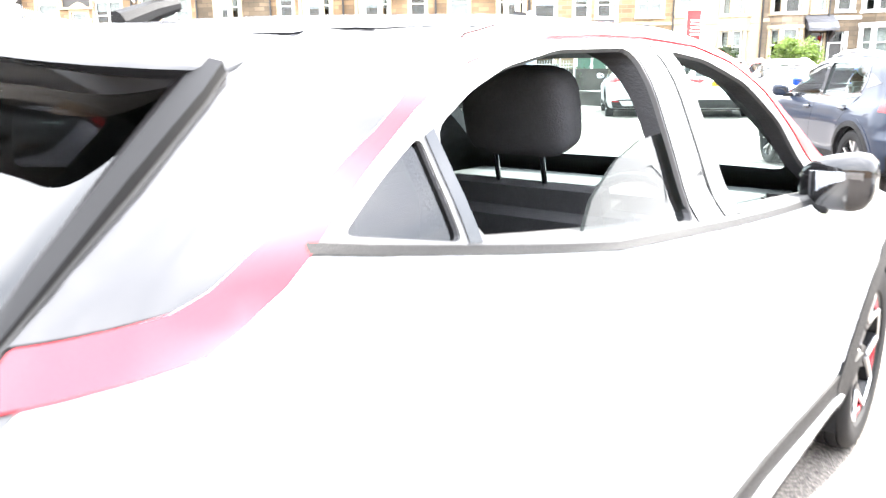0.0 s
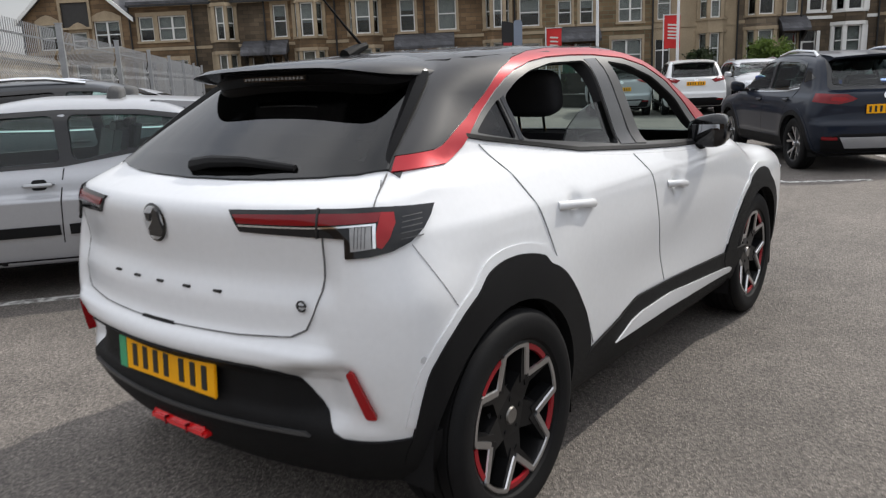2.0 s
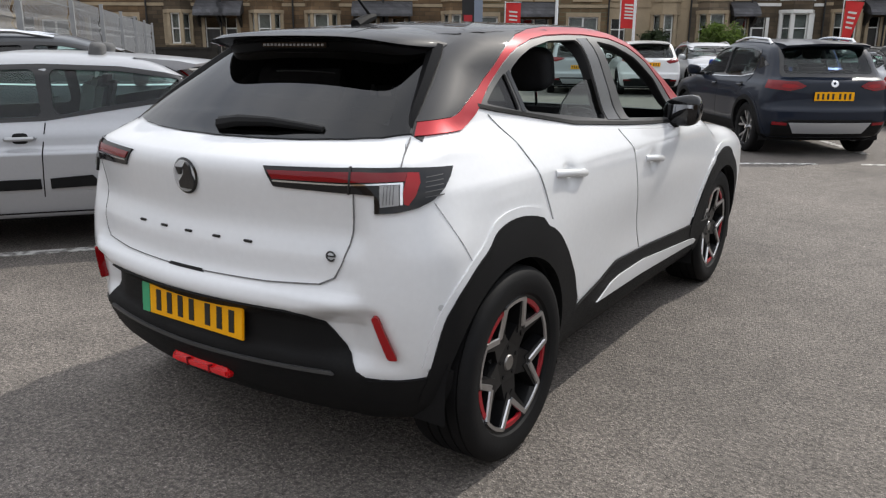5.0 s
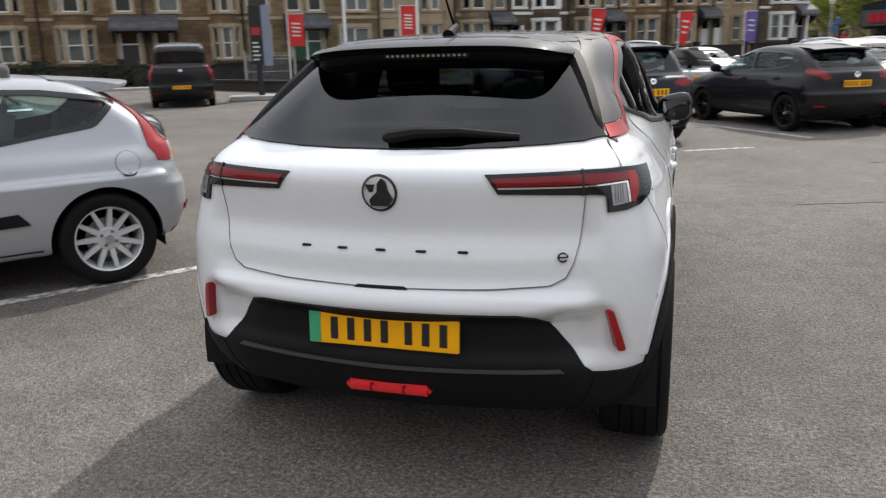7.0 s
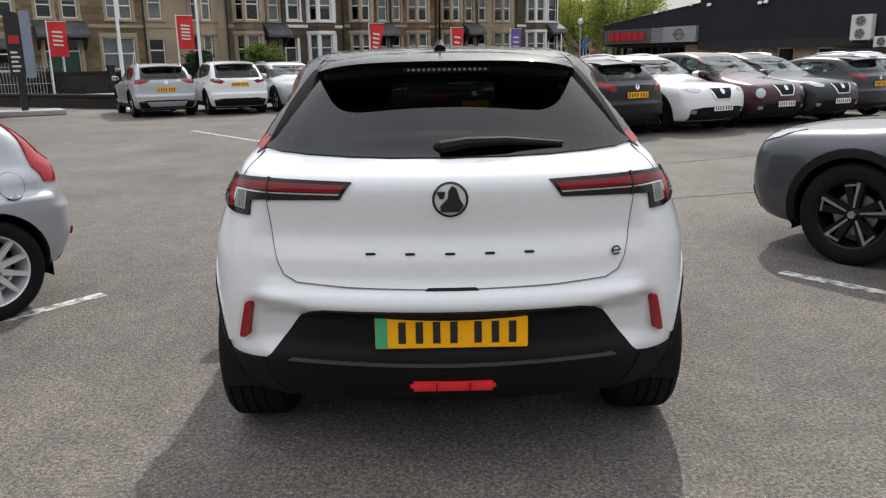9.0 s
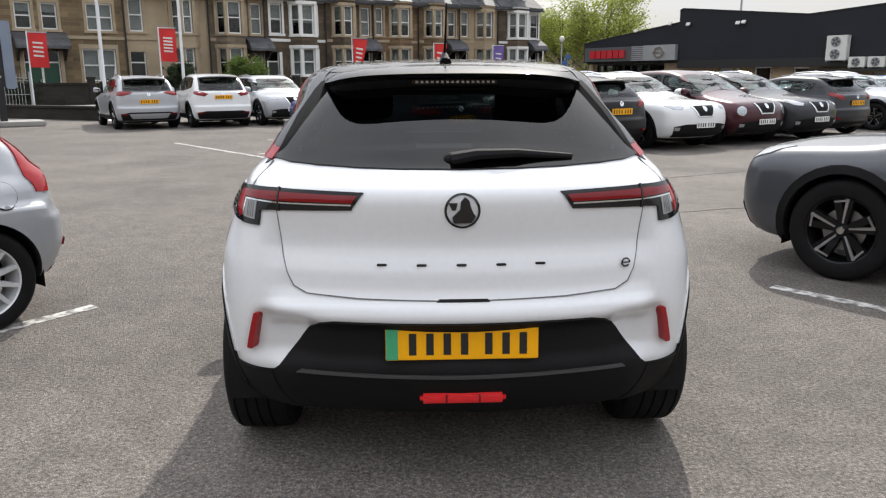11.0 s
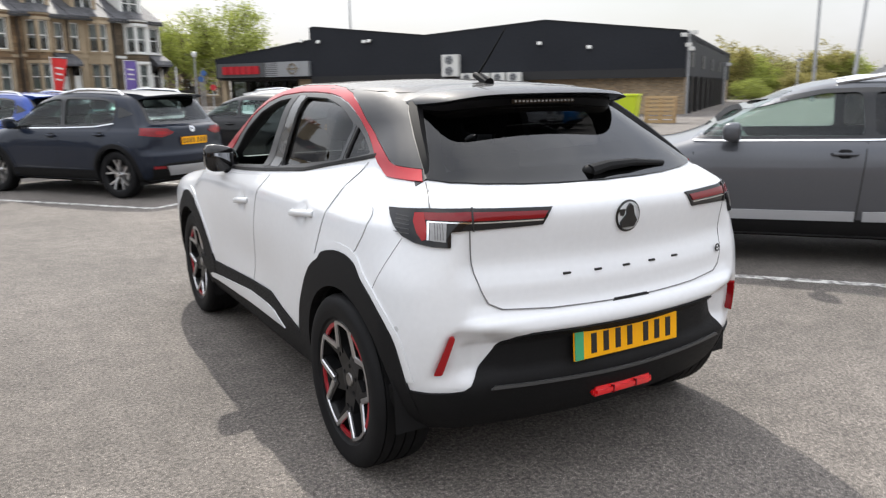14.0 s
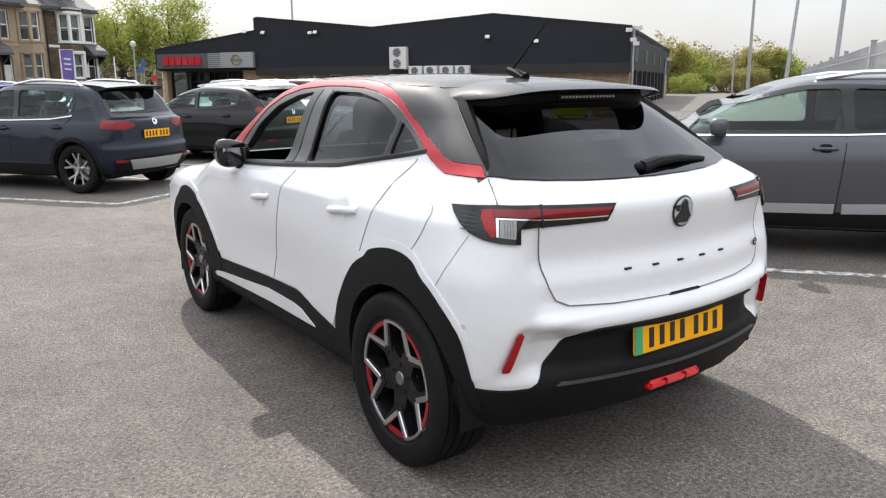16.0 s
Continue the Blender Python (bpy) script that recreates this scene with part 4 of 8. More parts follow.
    sill = [(2.86, 0.255), (3.0, 0.445), (2.6, 0.462), (1.97, 0.49), (1.62, 0.502), (1.53, 0.49), (1.45, 0.46), (1.21, 0.41), (1.03, 0.30), (1.04, 0.245)]
    lay("sill_cladding", f, "left", [sill], CLAD, car, "black plastic sill", both=True, h=0.010, sink=0.02)
    strip = [(2.82, 0.352), (2.78, 0.368), (1.96, 0.432), (1.65, 0.43), (1.55, 0.418), (1.41, 0.365), (1.95, 0.362), (2.80, 0.335)]
    lay("sill_strip", f, "left", [strip], WHITE, car, "white insert in the sill", both=True, h=0.016)
    low = [(0, 0.646), (0.44, 0.647), (0.49, 0.636), (0.53, 0.606), (0.565, 0.555), (0.60, 0.508), (0.64, 0.462), (0.665, 0.444), (0.70, 0.440), (0.76, 0.439), (0.83, 0.443), (0.84, 0.40), (0.835, 0.31), (0.80, 0.268), (0.70, 0.262), (0.57, 0.262), (0.37, 0.262), (0, 0.262)]
    lay("lower_bumper", f, "rear", [low + mirrored(low)[1:-1]], CLAD, car, "black plastic lower bumper", h=0.006, sink=0.02)
    for s in (-1, 1):
        lay("bumper_corner", f, (s * 0.85, -0.53, 0), [[(s * 0.70, 0.10, 0.437), (s * 0.80, 0.18, 0.440), (s * 0.84, 0.23, 0.443), (s * 0.87, 0.30, 0.447), (s * 0.87, 0.30, 0.275), (s * 0.80, 0.2, 0.268), (s * 0.70, 0.12, 0.265)]], CLAD, car, "black plastic bumper corner", h=0.009, sink=0.02)
    # raised ridge, its lighter grey painting the highlight along the edge
    ridge = [(-0.575, 0.449), (0, 0.444), (0.575, 0.449), (0.56, 0.458), (0, 0.453), (-0.56, 0.458)]
    lay("bumper_ridge", f, "rear", [ridge], SATIN, car, h=0.016, sink=0.004, step=0.03)
    bm = boxes((-0.60, 0.60, 0.16, 0.4, 0.29, 0.40), (-0.62, 0.62, 0.42, 3.95, 0.20, 0.30), bevel=0.03)
    part("underbody", bm, CLAD, car)
    bm = boxes((-0.15, 0.15, 0.008, 0.12, 0.340, 0.378), bevel=0.012)
    fog = part("rear_fog_light", bm, material("fog_lens", (0.75, 0.012, 0.016), 0.15, coat=1.0, vary=0.1, scale=40), car, "bright red rear fog light")
    for x0 in (-0.06, 0.055):
        bm = boxes((x0, x0 + 0.006, 0.005, 0.05, 0.345, 0.373))
        part("lens_divider", bm, LENS_RED, fog)
    # bumper fins with reflectors
    for s in (-1, 1):
        lay("reflector", flush, (s * 0.35, -0.94, 0), [rounded([(s * 0.728, 0.09, 0.655), (s * 0.706, 0.09, 0.652), (s * 0.742, 0.12, 0.512), (s * 0.766, 0.14, 0.510)][::s], 0.010)], LENS_BRIGHT, car, "red rear reflector", h=0.006, sink=0.05, step=0.015)
    # tail lamps
    for s in (-1, 1):
        way = (s * 0.5, -0.87, 0)
        outline = [(0.327, 0.064, 1.073), (0.626, 0.145, 1.082), (0.72, 0.227, 1.08), (0.786, 0.4, 1.07), (0.798, 0.368, 1.043), (0.806, 0.328, 1.015), (0.8, 0.279, 0.987), (0.779, 0.229, 0.968), (0.743, 0.181, 0.958), (0.691, 0.145, 0.955), (0.684, 0.152, 1.007), (0.639, 0.131, 1.012), (0.368, 0.064, 1.018)]
        lamp = [(s * x, y, z) for x, y, z in outline[::-1]]
        lamp_ob = lay("tail_lamp", f, way, [lamp[::s]], LENS_DARK, car, "black tail lamp with red bar", h=0.010, step=0.02)[0]
        bars = [(0.347, 0.063, 1.062), (0.63, 0.139, 1.07), (0.736, 0.236, 1.066), (0.739, 0.22, 1.043), (0.64, 0.133, 1.044), (0.366, 0.063, 1.041)]
        patch = [(0.736, 0.236, 1.066), (0.754, 0.267, 1.063), (0.766, 0.258, 1.036), (0.769, 0.231, 1.002), (0.761, 0.208, 0.977), (0.752, 0.199, 0.982), (0.744, 0.206, 1.016)]
        clear = [(0.692, 0.165, 1.034), (0.731, 0.203, 1.034), (0.743, 0.189, 0.979), (0.703, 0.155, 0.974)]
        line = [(0.368, 0.063, 1.038), (0.642, 0.134, 1.04), (0.737, 0.215, 1.04), (0.75, 0.197, 0.98), (0.745, 0.191, 0.98), (0.733, 0.206, 1.035), (0.642, 0.134, 1.036), (0.369, 0.063, 1.033)]
        for nm, lp, mt, lb in (("light_bar", bars, LENS_RED, "red light bar"), ("brake_lens", patch, LENS_BRIGHT, "bright red brake lens"), ("reversing_lens", clear, LENS_CLEAR, "clear reversing lens"), ("chrome_line", line, CHROME, "")):
            lay(nm, f, way, [[(s * x, y, z) for x, y, z in lp][::-s]], mt, lamp_ob, lb, h=0.013, step=0.02)
        for k in range(4):
            xr = 0.709 + k * 0.010
            lay("lens_rib", f, way, [[(s * xr, 0.16, 1.034), (s * (xr + 0.0022), 0.16, 1.034), (s * (xr + 0.0042), 0.155, 0.981), (s * (xr + 0.002), 0.155, 0.981)][::s]], SATIN, lamp_ob, h=0.0138, step=0.02)
        lay("lamp_split", f, way, [[(s * 0.630, 0.1, 1.083), (s * 0.637, 0.1, 1.083), (s * 0.632, 0.1, 1.011), (s * 0.626, 0.1, 1.011)][::s]], INK, lamp_ob, h=0.0145, step=0.02)
        for k in range(5):
            lay("lamp_fin", f, way, [[(s * (0.812 + k * 0.002), 0.30, 1.053 - k * 0.013), (s * 0.794, 0.24, 1.050 - k * 0.013), (s * 0.794, 0.24, 1.0475 - k * 0.013), (s * (0.812 + k * 0.002), 0.30, 1.0505 - k * 0.013)][::s]], SATIN, lamp_ob, h=0.0112, step=0.02)
    # badge ring with a plain dark shape, dark bars where the name stands, and a small round badge
    y_b = 0.028
    bm = bmesh.new()
    n = 40
    outer_r = [bm.verts.new((0.060 * math.cos(2 * math.pi * k / n), 0, 0.060 * math.sin(2 * math.pi * k / n))) for k in range(n)]
    inner_r = [bm.verts.new((0.052 * math.cos(2 * math.pi * k / n), -0.004, 0.052 * math.sin(2 * math.pi * k / n))) for k in range(n)]
    for k in range(n):
        bm.faces.new((outer_r[k], inner_r[k], inner_r[(k + 1) % n], outer_r[(k + 1) % n]))
    badge = part("badge", bm, BLACK_GLOSS, gate_ob, "round black badge")
    badge.matrix_basis = pose(-0.002, y_b - 0.004, 1.018, 2)
    bm = bmesh.new()
    prism(bm, [(-0.03, -0.042), (0.03, -0.042), (0.044, -0.02), (0.03, 0.005), (0.022, 0.035), (0.008, 0.046), (-0.006, 0.03), (-0.008, 0.004), (-0.034, -0.022)], "y", -0.004, 0.004)
    part("badge_shape", bm, BLACK_GLOSS, badge, "", False)
    bm = bmesh.new()
    prism(bm, [(-0.046, 0.026), (-0.016, 0.026), (-0.022, 0.002), (-0.034, 0.002)], "y", -0.004, 0.004)
    part("badge_shape", bm, BLACK_GLOSS, badge, "", False)
    for k in range(5):
        x = -0.272 + 0.1335 * k
        yy = 0.015 + 0.24 * x * x
        bm = boxes((x - 0.017, x + 0.017, yy, yy + 0.03, 0.8305, 0.8385), bevel=0.002)
        part("name_mark", bm, INK, gate_ob)
    bm = bmesh.new()
    arc = [Vector((0.014 * math.cos(q), 0, 0.014 * math.sin(q))) for q in [radians(-35 - 325 * k / 20) for k in range(21)]]
    tube(bm, arc, 0.0032, 6)
    tube(bm, [Vector((-0.013, 0, 0)), Vector((0.0145, 0, 0))], 0.0028, 6)
    bmesh.ops.transform(bm, matrix=pose(0.567, 0.084, 0.822, 0, 0, 12), verts=bm.verts)
    part("round_badge", bm, INK, gate_ob, "small dark ring badge")
    # wiper
    bm = bmesh.new()
    tube(bm, [(-0.03, 0.205, 1.168), (0.06, 0.21, 1.184), (0.2, 0.22, 1.188), (0.40, 0.25, 1.172)], 0.026, 8, 0.42)
    wiper = part("rear_wiper", bm, CLAD, car)
    bm = bmesh.new()
    tube(bm, [(0.03, 0.225, 1.172), (0.2, 0.235, 1.174), (0.41, 0.265, 1.168)], 0.007, 6)
    part("wiper_blade", bm, RUBBER, wiper)
    bm = bmesh.new()
    bmesh.ops.create_uvsphere(bm, u_segments=14, v_segments=8, radius=0.026, matrix=Matrix.Translation((-0.02, 0.215, 1.168)) @ Matrix.Diagonal((1.5, 0.9, 0.9, 1)))
    part("wiper_pivot", bm, CLAD, wiper)
    add_plate(car, -0.004, 0.004, 0.565, PLATE_YELLOW, 0, -4, PLATE_GREEN, label="yellow number plate with a green band")
    for s in (-1, 1):
        dot = [(s * 0.868 + s * 0.004 * math.cos(q), 0.245 + 0.009 * math.cos(q), 0.668 + 0.010 * math.sin(q)) for q in [math.pi * k / 6 for k in range(12)]]
        lay("parking_sensor", f, (s * 0.9, -0.43, 0), [dot[::s]], CAR_GREY_DOT, car, h=0.002, sink=0.002, step=0.02)
    # wheels
    for s in (-1, 1):
        add_wheel(car, 0.900, hub_r, r, 0.235, 0.249, s, "fork", ALLOY, "black and silver alloy wheel with red accents", RED_TRIM, STEEL)
        add_wheel(car, 0.876, hub_f, r, 0.225, 0.249, s, "fork", ALLOY, "black and silver alloy wheel with red accents", RED_TRIM, STEEL)
        add_mirror(car, 0.785, 2.36, 1.115, s, BLACK_GLOSS, (0.185, 0.22, 0.15), "glossy black door mirror")
    for hub in (hub_r, hub_f):
        add_liner(car, hub, 0.35, 0.40, 0.5, 0.86, 0.27 if hub < 1 else 0.2)
    # lamps at the nose
    for s in (-1, 1):
        lay("headlamp", f, (s * 0.5, 0.87, 0), [[(s * 0.35, 4.0, 0.80), (s * 0.75, 3.8, 0.84), (s * 0.80, 3.7, 0.78), (s * 0.40, 4.0, 0.75)][::s]], LENS_HEAD, car, h=0.006)
    # cabin
    for x in (-0.37, 0.37):
        add_seat(car, x * 1.08, 1.77, 0.64, CLOTH, 0.50, 0.56)
    bench = add_seat(car, 0, 0.92, 0.62, CLOTH, 1.2, 0.5, False)
    bm = boxes((-0.70, 0.70, 2.45, 2.95, 0.62, 1.0), bevel=0.06)
    part("dashboard", bm, DARK_TRIM, car)
    bm = bmesh.new()
    ringv = [Vector((0.37 + 0.185 * math.cos(a), 2.30 - 0.06 * math.sin(a), 0.93 + 0.175 * math.sin(a))) for a in [2 * math.pi * k / 24 for k in range(25)]]
    tube(bm, ringv, 0.016, 8)
    box(bm, 0.31, 0.43, 2.29, 2.34, 0.89, 0.97, 0.02)
    part("steering_wheel", bm, DARK_TRIM, car)
    bm = boxes((-0.1, 0.1, 2.24, 2.28, 1.36, 1.42), bevel=0.015)
    part("cabin_mirror", bm, DARK_TRIM, car)
    return car


main_car = build_main_car()
main_car.matrix_basis = Matrix.Translation((0, 0.3, 0)) @ pose(0, 0, 0, 0, 0, 1.1) @ Matrix.Translation((0, -0.3, 0))


# ---- the other cars ----
def build_car(label, colour, L=4.2, w=0.90, h=1.55, belt=1.0, r=0.335, hub_r=0.72, base=2.6, hood=0.98, screen=(1.15, 2.25), tail=(0.10, 0.42), lamp=(), clad=True,
              rails=False, quarter=True, two_door=False, spoke="five", wheel_mat=ALLOY, roof=None, back_glass=GLASS_SMOKE, side_glass=GLASS_CLEAR, rear_side=None, glass_rise=0.10, plate_z=0.82, name_z=None, seat_mat=PALE_CLOTH, strip=None,
              spoiler=True, chrome=False, front_lamp="wide", rim=0.225, body=None, skid=None, soft_top=False, fuel=False, split=0.0):
    """A hatchback or crossover at the origin, nose to +y. screen: how far behind the nose the windscreen's foot and head lie; tail: how far
    in the rear window's foot and head lie."""
    hub_f = hub_r + base
    foot, head = L - screen[0], L - screen[1]
    f = shape(
        sec=[(0.2, 0.90 * w), (0.32, 0.95 * w), (0.5, 0.99 * w), (0.72, w), (belt - 0.16, 0.985 * w), (belt - 0.06, 0.955 * w), (belt + 0.02, 0.905 * w), (belt + 0.2, 0.84 * w), (h, 0.74 * w)],
        plan=[(-0.1, 0.96), (0.5, 0.985), (1.3, 1.0), (L - 1.4, 1.0), (L - 0.7, 0.985), (L, 0.92)],
        top=[(0.2, h - 0.16), (0.6, h - 0.06), (1.1, h - 0.012), (1.6, h), (head - 0.15, h - 0.02), (head + 0.1, h - 0.07), (foot, hood + 0.05), (foot + 0.2, hood), (L - 0.5, hood - 0.05), (L - 0.15, hood - 0.12), (L, hood - 0.18)],
        rear=[(0.2, 0.22), (0.32, 0.07), (0.5, 0.0), (0.62, 0.0), (0.68, 0.035), (belt - 0.1, 0.055), (belt, 0.07), (belt + 0.05, tail[0]), (belt + 0.15, tail[0] + 0.08), (h - 0.12, tail[1]), (h, tail[1] + 0.2)],
        front=[(0.2, L - 0.24), (0.34, L - 0.06), (0.55, L), (hood - 0.24, L - 0.02), (hood - 0.12, L - 0.06), (hood, L - 0.2), (h, L - 0.6)],
        flares=(hub_r, hub_f), flare=0.022, rx=0.22, fx=0.24, crown=0.08, ke=0.16)
    car = thing("car", label, "car")
    # openings
    z0, z1, zr = belt + 0.02, h - 0.135, belt + 0.02 + glass_rise
    yb = (foot + hub_r) / 2 - (0.38 if two_door else 0.08) - split
    yc = hub_r + 0.02 if not quarter else hub_r + 0.12
    za = z0 + glass_rise * 0.25
    front_win = [(foot - 0.10, z0 + 0.01), (foot - 0.36, z0 + 0.20), (head + 0.22, z1 - 0.06), (head - 0.05, z1), (yb + 0.05, z1 + 0.01), (yb + 0.02, za)]
    end = 0.32 if quarter else 0.42
    rear_win = [(yb - 0.06, za), (yb - 0.04, z1 + 0.01), (yc + 0.25, z1 - 0.01), (yc - 0.02, z1 - 0.05), (yc - (0.05 if not two_door else 0.16), zr + 0.12), (yc - 0.02, zr - 0.01), (yc + 0.3, zr - 0.05)]
    bg = [(-0.68 * w, belt + 0.09), (0.68 * w, belt + 0.09), (0.60 * w, h - 0.15), (-0.60 * w, h - 0.15)]
    ws = [(-0.74 * w, hood + 0.13), (0.74 * w, hood + 0.13), (0.60 * w, h - 0.11), (-0.60 * w, h - 0.11)]
    sides, ends = bmesh.new(), bmesh.new()
    for lp in (rounded(front_win, 0.05), rounded(rear_win, 0.06)):
        prism(sides, lp, "x", -1.4, 1.4)
    for hub in (hub_r, hub_f):
        for s in (-1, 1):
            prism(sides, arch_loop(hub, r, r + 0.045), "x", s * 0.52, s * 1.4)
    prism(ends, rounded(bg, 0.07), "y", -0.6, 1.0)
    prism(ends, rounded(ws, 0.07), "y", head - 0.1, L + 0.4)
    shell = cut_body("body", f, L, w + 0.3, h + 0.2, (26, 76, 24), (sides, ends), (colour, DARK_TRIM), car)
    # glass and black window surround
    lay("front_side_window", f, "left", [rounded(front_win, 0.05)], side_glass, car, both=True, h=-0.012, sink=0.003, step=0.07)
    lay("rear_side_window", f, "left", [rounded(rear_win, 0.06)], rear_side or side_glass, car, both=True, h=-0.012, sink=0.003, step=0.07)
    lay("rear_window", f, "rear", [rounded(bg, 0.07)], back_glass, car, h=0.001, sink=0.003, step=0.07)
    lay("windscreen", f, "front", [rounded(ws, 0.07)], GLASS_CLEAR, car, h=0.001, sink=0.003, step=0.08)
    top_edge = [(foot - 0.03, z0 - 0.02), (foot - 0.33, z0 + 0.24), (head + 0.24, z1 - 0.02), (head - 0.05, z1 + 0.035), (yb, z1 + 0.045), (yc + 0.25, z1 + 0.025), (yc - 0.05, z1 - 0.02), (yc - (0.09 if not two_door else 0.21), zr + 0.12), (yc - 0.04, zr - 0.04), (yc + 0.3, zr - 0.085), (yb, za - 0.03)]
    lay("window_surround", f, "left", [rounded(top_edge, 0.04), rounded(front_win, 0.05), rounded(rear_win, 0.06)], BLACK_GLOSS, car, both=True, h=0.003, step=0.06)
    if quarter:
        q = [(yc - 0.12, zr + 0.02), (yc - 0.10, z1 - 0.10), (yc - 0.22, z1 - 0.13), (yc - 0.40, zr + 0.08)]
        lay("quarter_window", f, "left", [rounded(q, 0.03)], BLACK_GLOSS, car, both=True, h=0.004, step=0.06)
    if chrome:
        lay("belt_strip", f, "left", [[(foot - 0.05, z0 - 0.035), (yb, za - 0.045), (yc + 0.3, zr - 0.10), (yc - 0.06, zr - 0.055), (yc - 0.06, zr - 0.038), (yc + 0.3, zr - 0.085), (yb, za - 0.03), (foot - 0.05, z0 - 0.02)]], CHROME, car, "bright belt strip", both=True, h=0.008, step=0.06)
    surround = [(-0.74 * w, belt + 0.05), (0.74 * w, belt + 0.05), (0.66 * w, h - 0.10), (-0.66 * w, h - 0.10)]
    lay("rear_window_surround", f, "rear", [rounded(surround, 0.06), rounded(bg, 0.07)], BLACK_GLOSS, car, h=0.003, step=0.06)
    if roof:
        e = [(0.60 * w, 0.62), (0.62 * w, 1.1), (0.62 * w, head - 0.2), (0.5 * w, head + 0.05)]
        lay("roof", f, "top", [e + mirrored(e)], roof, car, h=0.012 if soft_top else 0.005, step=0.09)
        if soft_top:
            lay("roof_side", f, "left", [[(yc + 0.3, z1 + 0.05), (yb, z1 + 0.05), (head, z1 + 0.05), (head, h - 0.03), (yc, h - 0.05), (0.35, zr + 0.12), (0.22, zr), (yc - 0.1, zr), (yc - 0.09, zr + 0.12)]], roof, car, both=True, h=0.008, step=0.06)
    if spoiler:
        bm = bmesh.new()
        rows = []
        for k in range(13):
            x = (-1 + 2 * k / 12) * 0.64 * w
            back = tail[1] - 0.20 + 0.12 * (abs(x) / (0.64 * w)) ** 4
            zt = h - 0.075 - 0.08 * x * x
            rows.append([bm.verts.new(p) for p in ((x, tail[1] + 0.35, zt + 0.05), (x, tail[1] + 0.05, zt + 0.025), (x, back, zt), (x, back + 0.01, zt - 0.022), (x, tail[1] + 0.08, zt - 0.05))])
        for a, b in zip(rows, rows[1:]):
            for i in range(4):
                bm.faces.new((a[i], b[i], b[i + 1], a[i + 1]))
        bm.faces.new(rows[0])
        bm.faces.new(rows[-1])
        bmesh.ops.recalc_face_normals(bm, faces=bm.faces)
        part("spoiler", bm, roof or colour, car)
    if rails:
        for s in (-1, 1):
            bm = bmesh.new()
            x = s * 0.66 * w
            pts = [(x, 0.75, h - 0.085), (x, 0.85, h - 0.02), (x, 1.4, h + 0.01), (x, head - 0.5, h + 0.005), (x, head - 0.15, h - 0.05)]
            tube(bm, pts, 0.02, 8)
            part("roof_rail", bm, CHROME, car, "silver roof rail")
    # doors
    lines = [[(foot - 0.06, belt - 0.03), (foot - 0.02, 0.62), (foot - 0.02, 0.40)], [(yb, za - 0.04), (yb + 0.03, 0.7), (yb + 0.05, 0.40)]]
    if not two_door:
        lines.append([(yc - 0.06, zr - 0.05), (hub_r + 0.30, 0.78), (hub_r + r + 0.12, 0.52), (hub_r + r + 0.16, 0.40)])
    for ln in lines:
        lay("shut_line", f, "left", [[(y - 0.004, z) for y, z in ln] + [(y + 0.004, z) for y, z in ln[::-1]]], CLAD, car, both=True, h=0.001, sink=0.003, step=0.08)
    handles = [yb + 0.16] + ([] if two_door else [yc + 0.17])
    for y in handles:
        z = belt - 0.10 + (0.02 if y < 1.6 else 0)
        for s in (-1, 1):
            p = on_surface(f, (s, 0, 0), np.array([(y - 0.1, z), (y, z), (y + 0.1, z)]), (np.array((0., 1, 0)), np.array((0., 0, 1))))
            bm = bmesh.new()
            tube(bm, [p[0] - (s * 0.01, 0, 0), p[0] + (s * 0.025, 0.015, 0), p[1] + (s * 0.032, 0, 0), p[2] + (s * 0.025, -0.015, 0), p[2] - (s * 0.01, 0, 0)], 0.014, 8)
            part("door_handle", bm, colour, car)
            # black patch on the paint for the shade in the handle's cup
            lay("handle_cup", f, "left" if s < 0 else "right", [rounded([(y - 0.05, z - 0.035), (y + 0.05, z - 0.035), (y + 0.05, z + 0.035), (y - 0.05, z + 0.035)], 0.03)], CLAD, car, h=0.0015, sink=0.002, step=0.05)
    # cladding
    low = CLAD if clad else colour
    if clad:
        for hub in (hub_r, hub_f):
            n = 18
            ro, ri = r + 0.105, r + 0.043
            arc = [math.pi * (-0.10 + 1.20 * k / n) for k in range(n + 1)]
            ring = [(hub + ro * math.cos(a), r + ro * math.sin(a)) for a in arc] + [(hub + ri * math.cos(a), r + ri * math.sin(a)) for a in arc[::-1]]
            lay("wheel_arch_cladding", f, "left", [ring], CLAD, car, both=True, h=0.010, sink=0.03, step=0.06)
            arc = arc[1:-1]
            ring = [(hub + (ro + 0.04) * math.cos(a), r + (ro + 0.04) * math.sin(a)) for a in arc] + [(hub + (ro - 0.01) * math.cos(a), r + (ro - 0.01) * math.sin(a)) for a in arc[::-1]]
            lay("arch_lip", f, "left", [ring], colour, car, both=True, h=0.007, sink=0.012, step=0.06)
    sill_z = 0.40 if clad else 0.29
    lay("sill", f, "left", [[(hub_r + r + 0.06, 0.24), (hub_f - r - 0.06, 0.24), (hub_f - r - 0.09, sill_z), (hub_r + r + 0.09, sill_z)]], CLAD, car, both=True, h=0.008, sink=0.02, step=0.07)
    if strip:
        lay("door_strip", f, "left", [[(hub_r + r + 0.14, strip[0]), (hub_r + r + 0.2, strip[0] + strip[1] + 0.01), (yb + 0.0, strip[0] + strip[1] - 0.005), (yb, strip[0] - 0.01)]], strip[2], car, both=True, h=0.012, step=0.07)
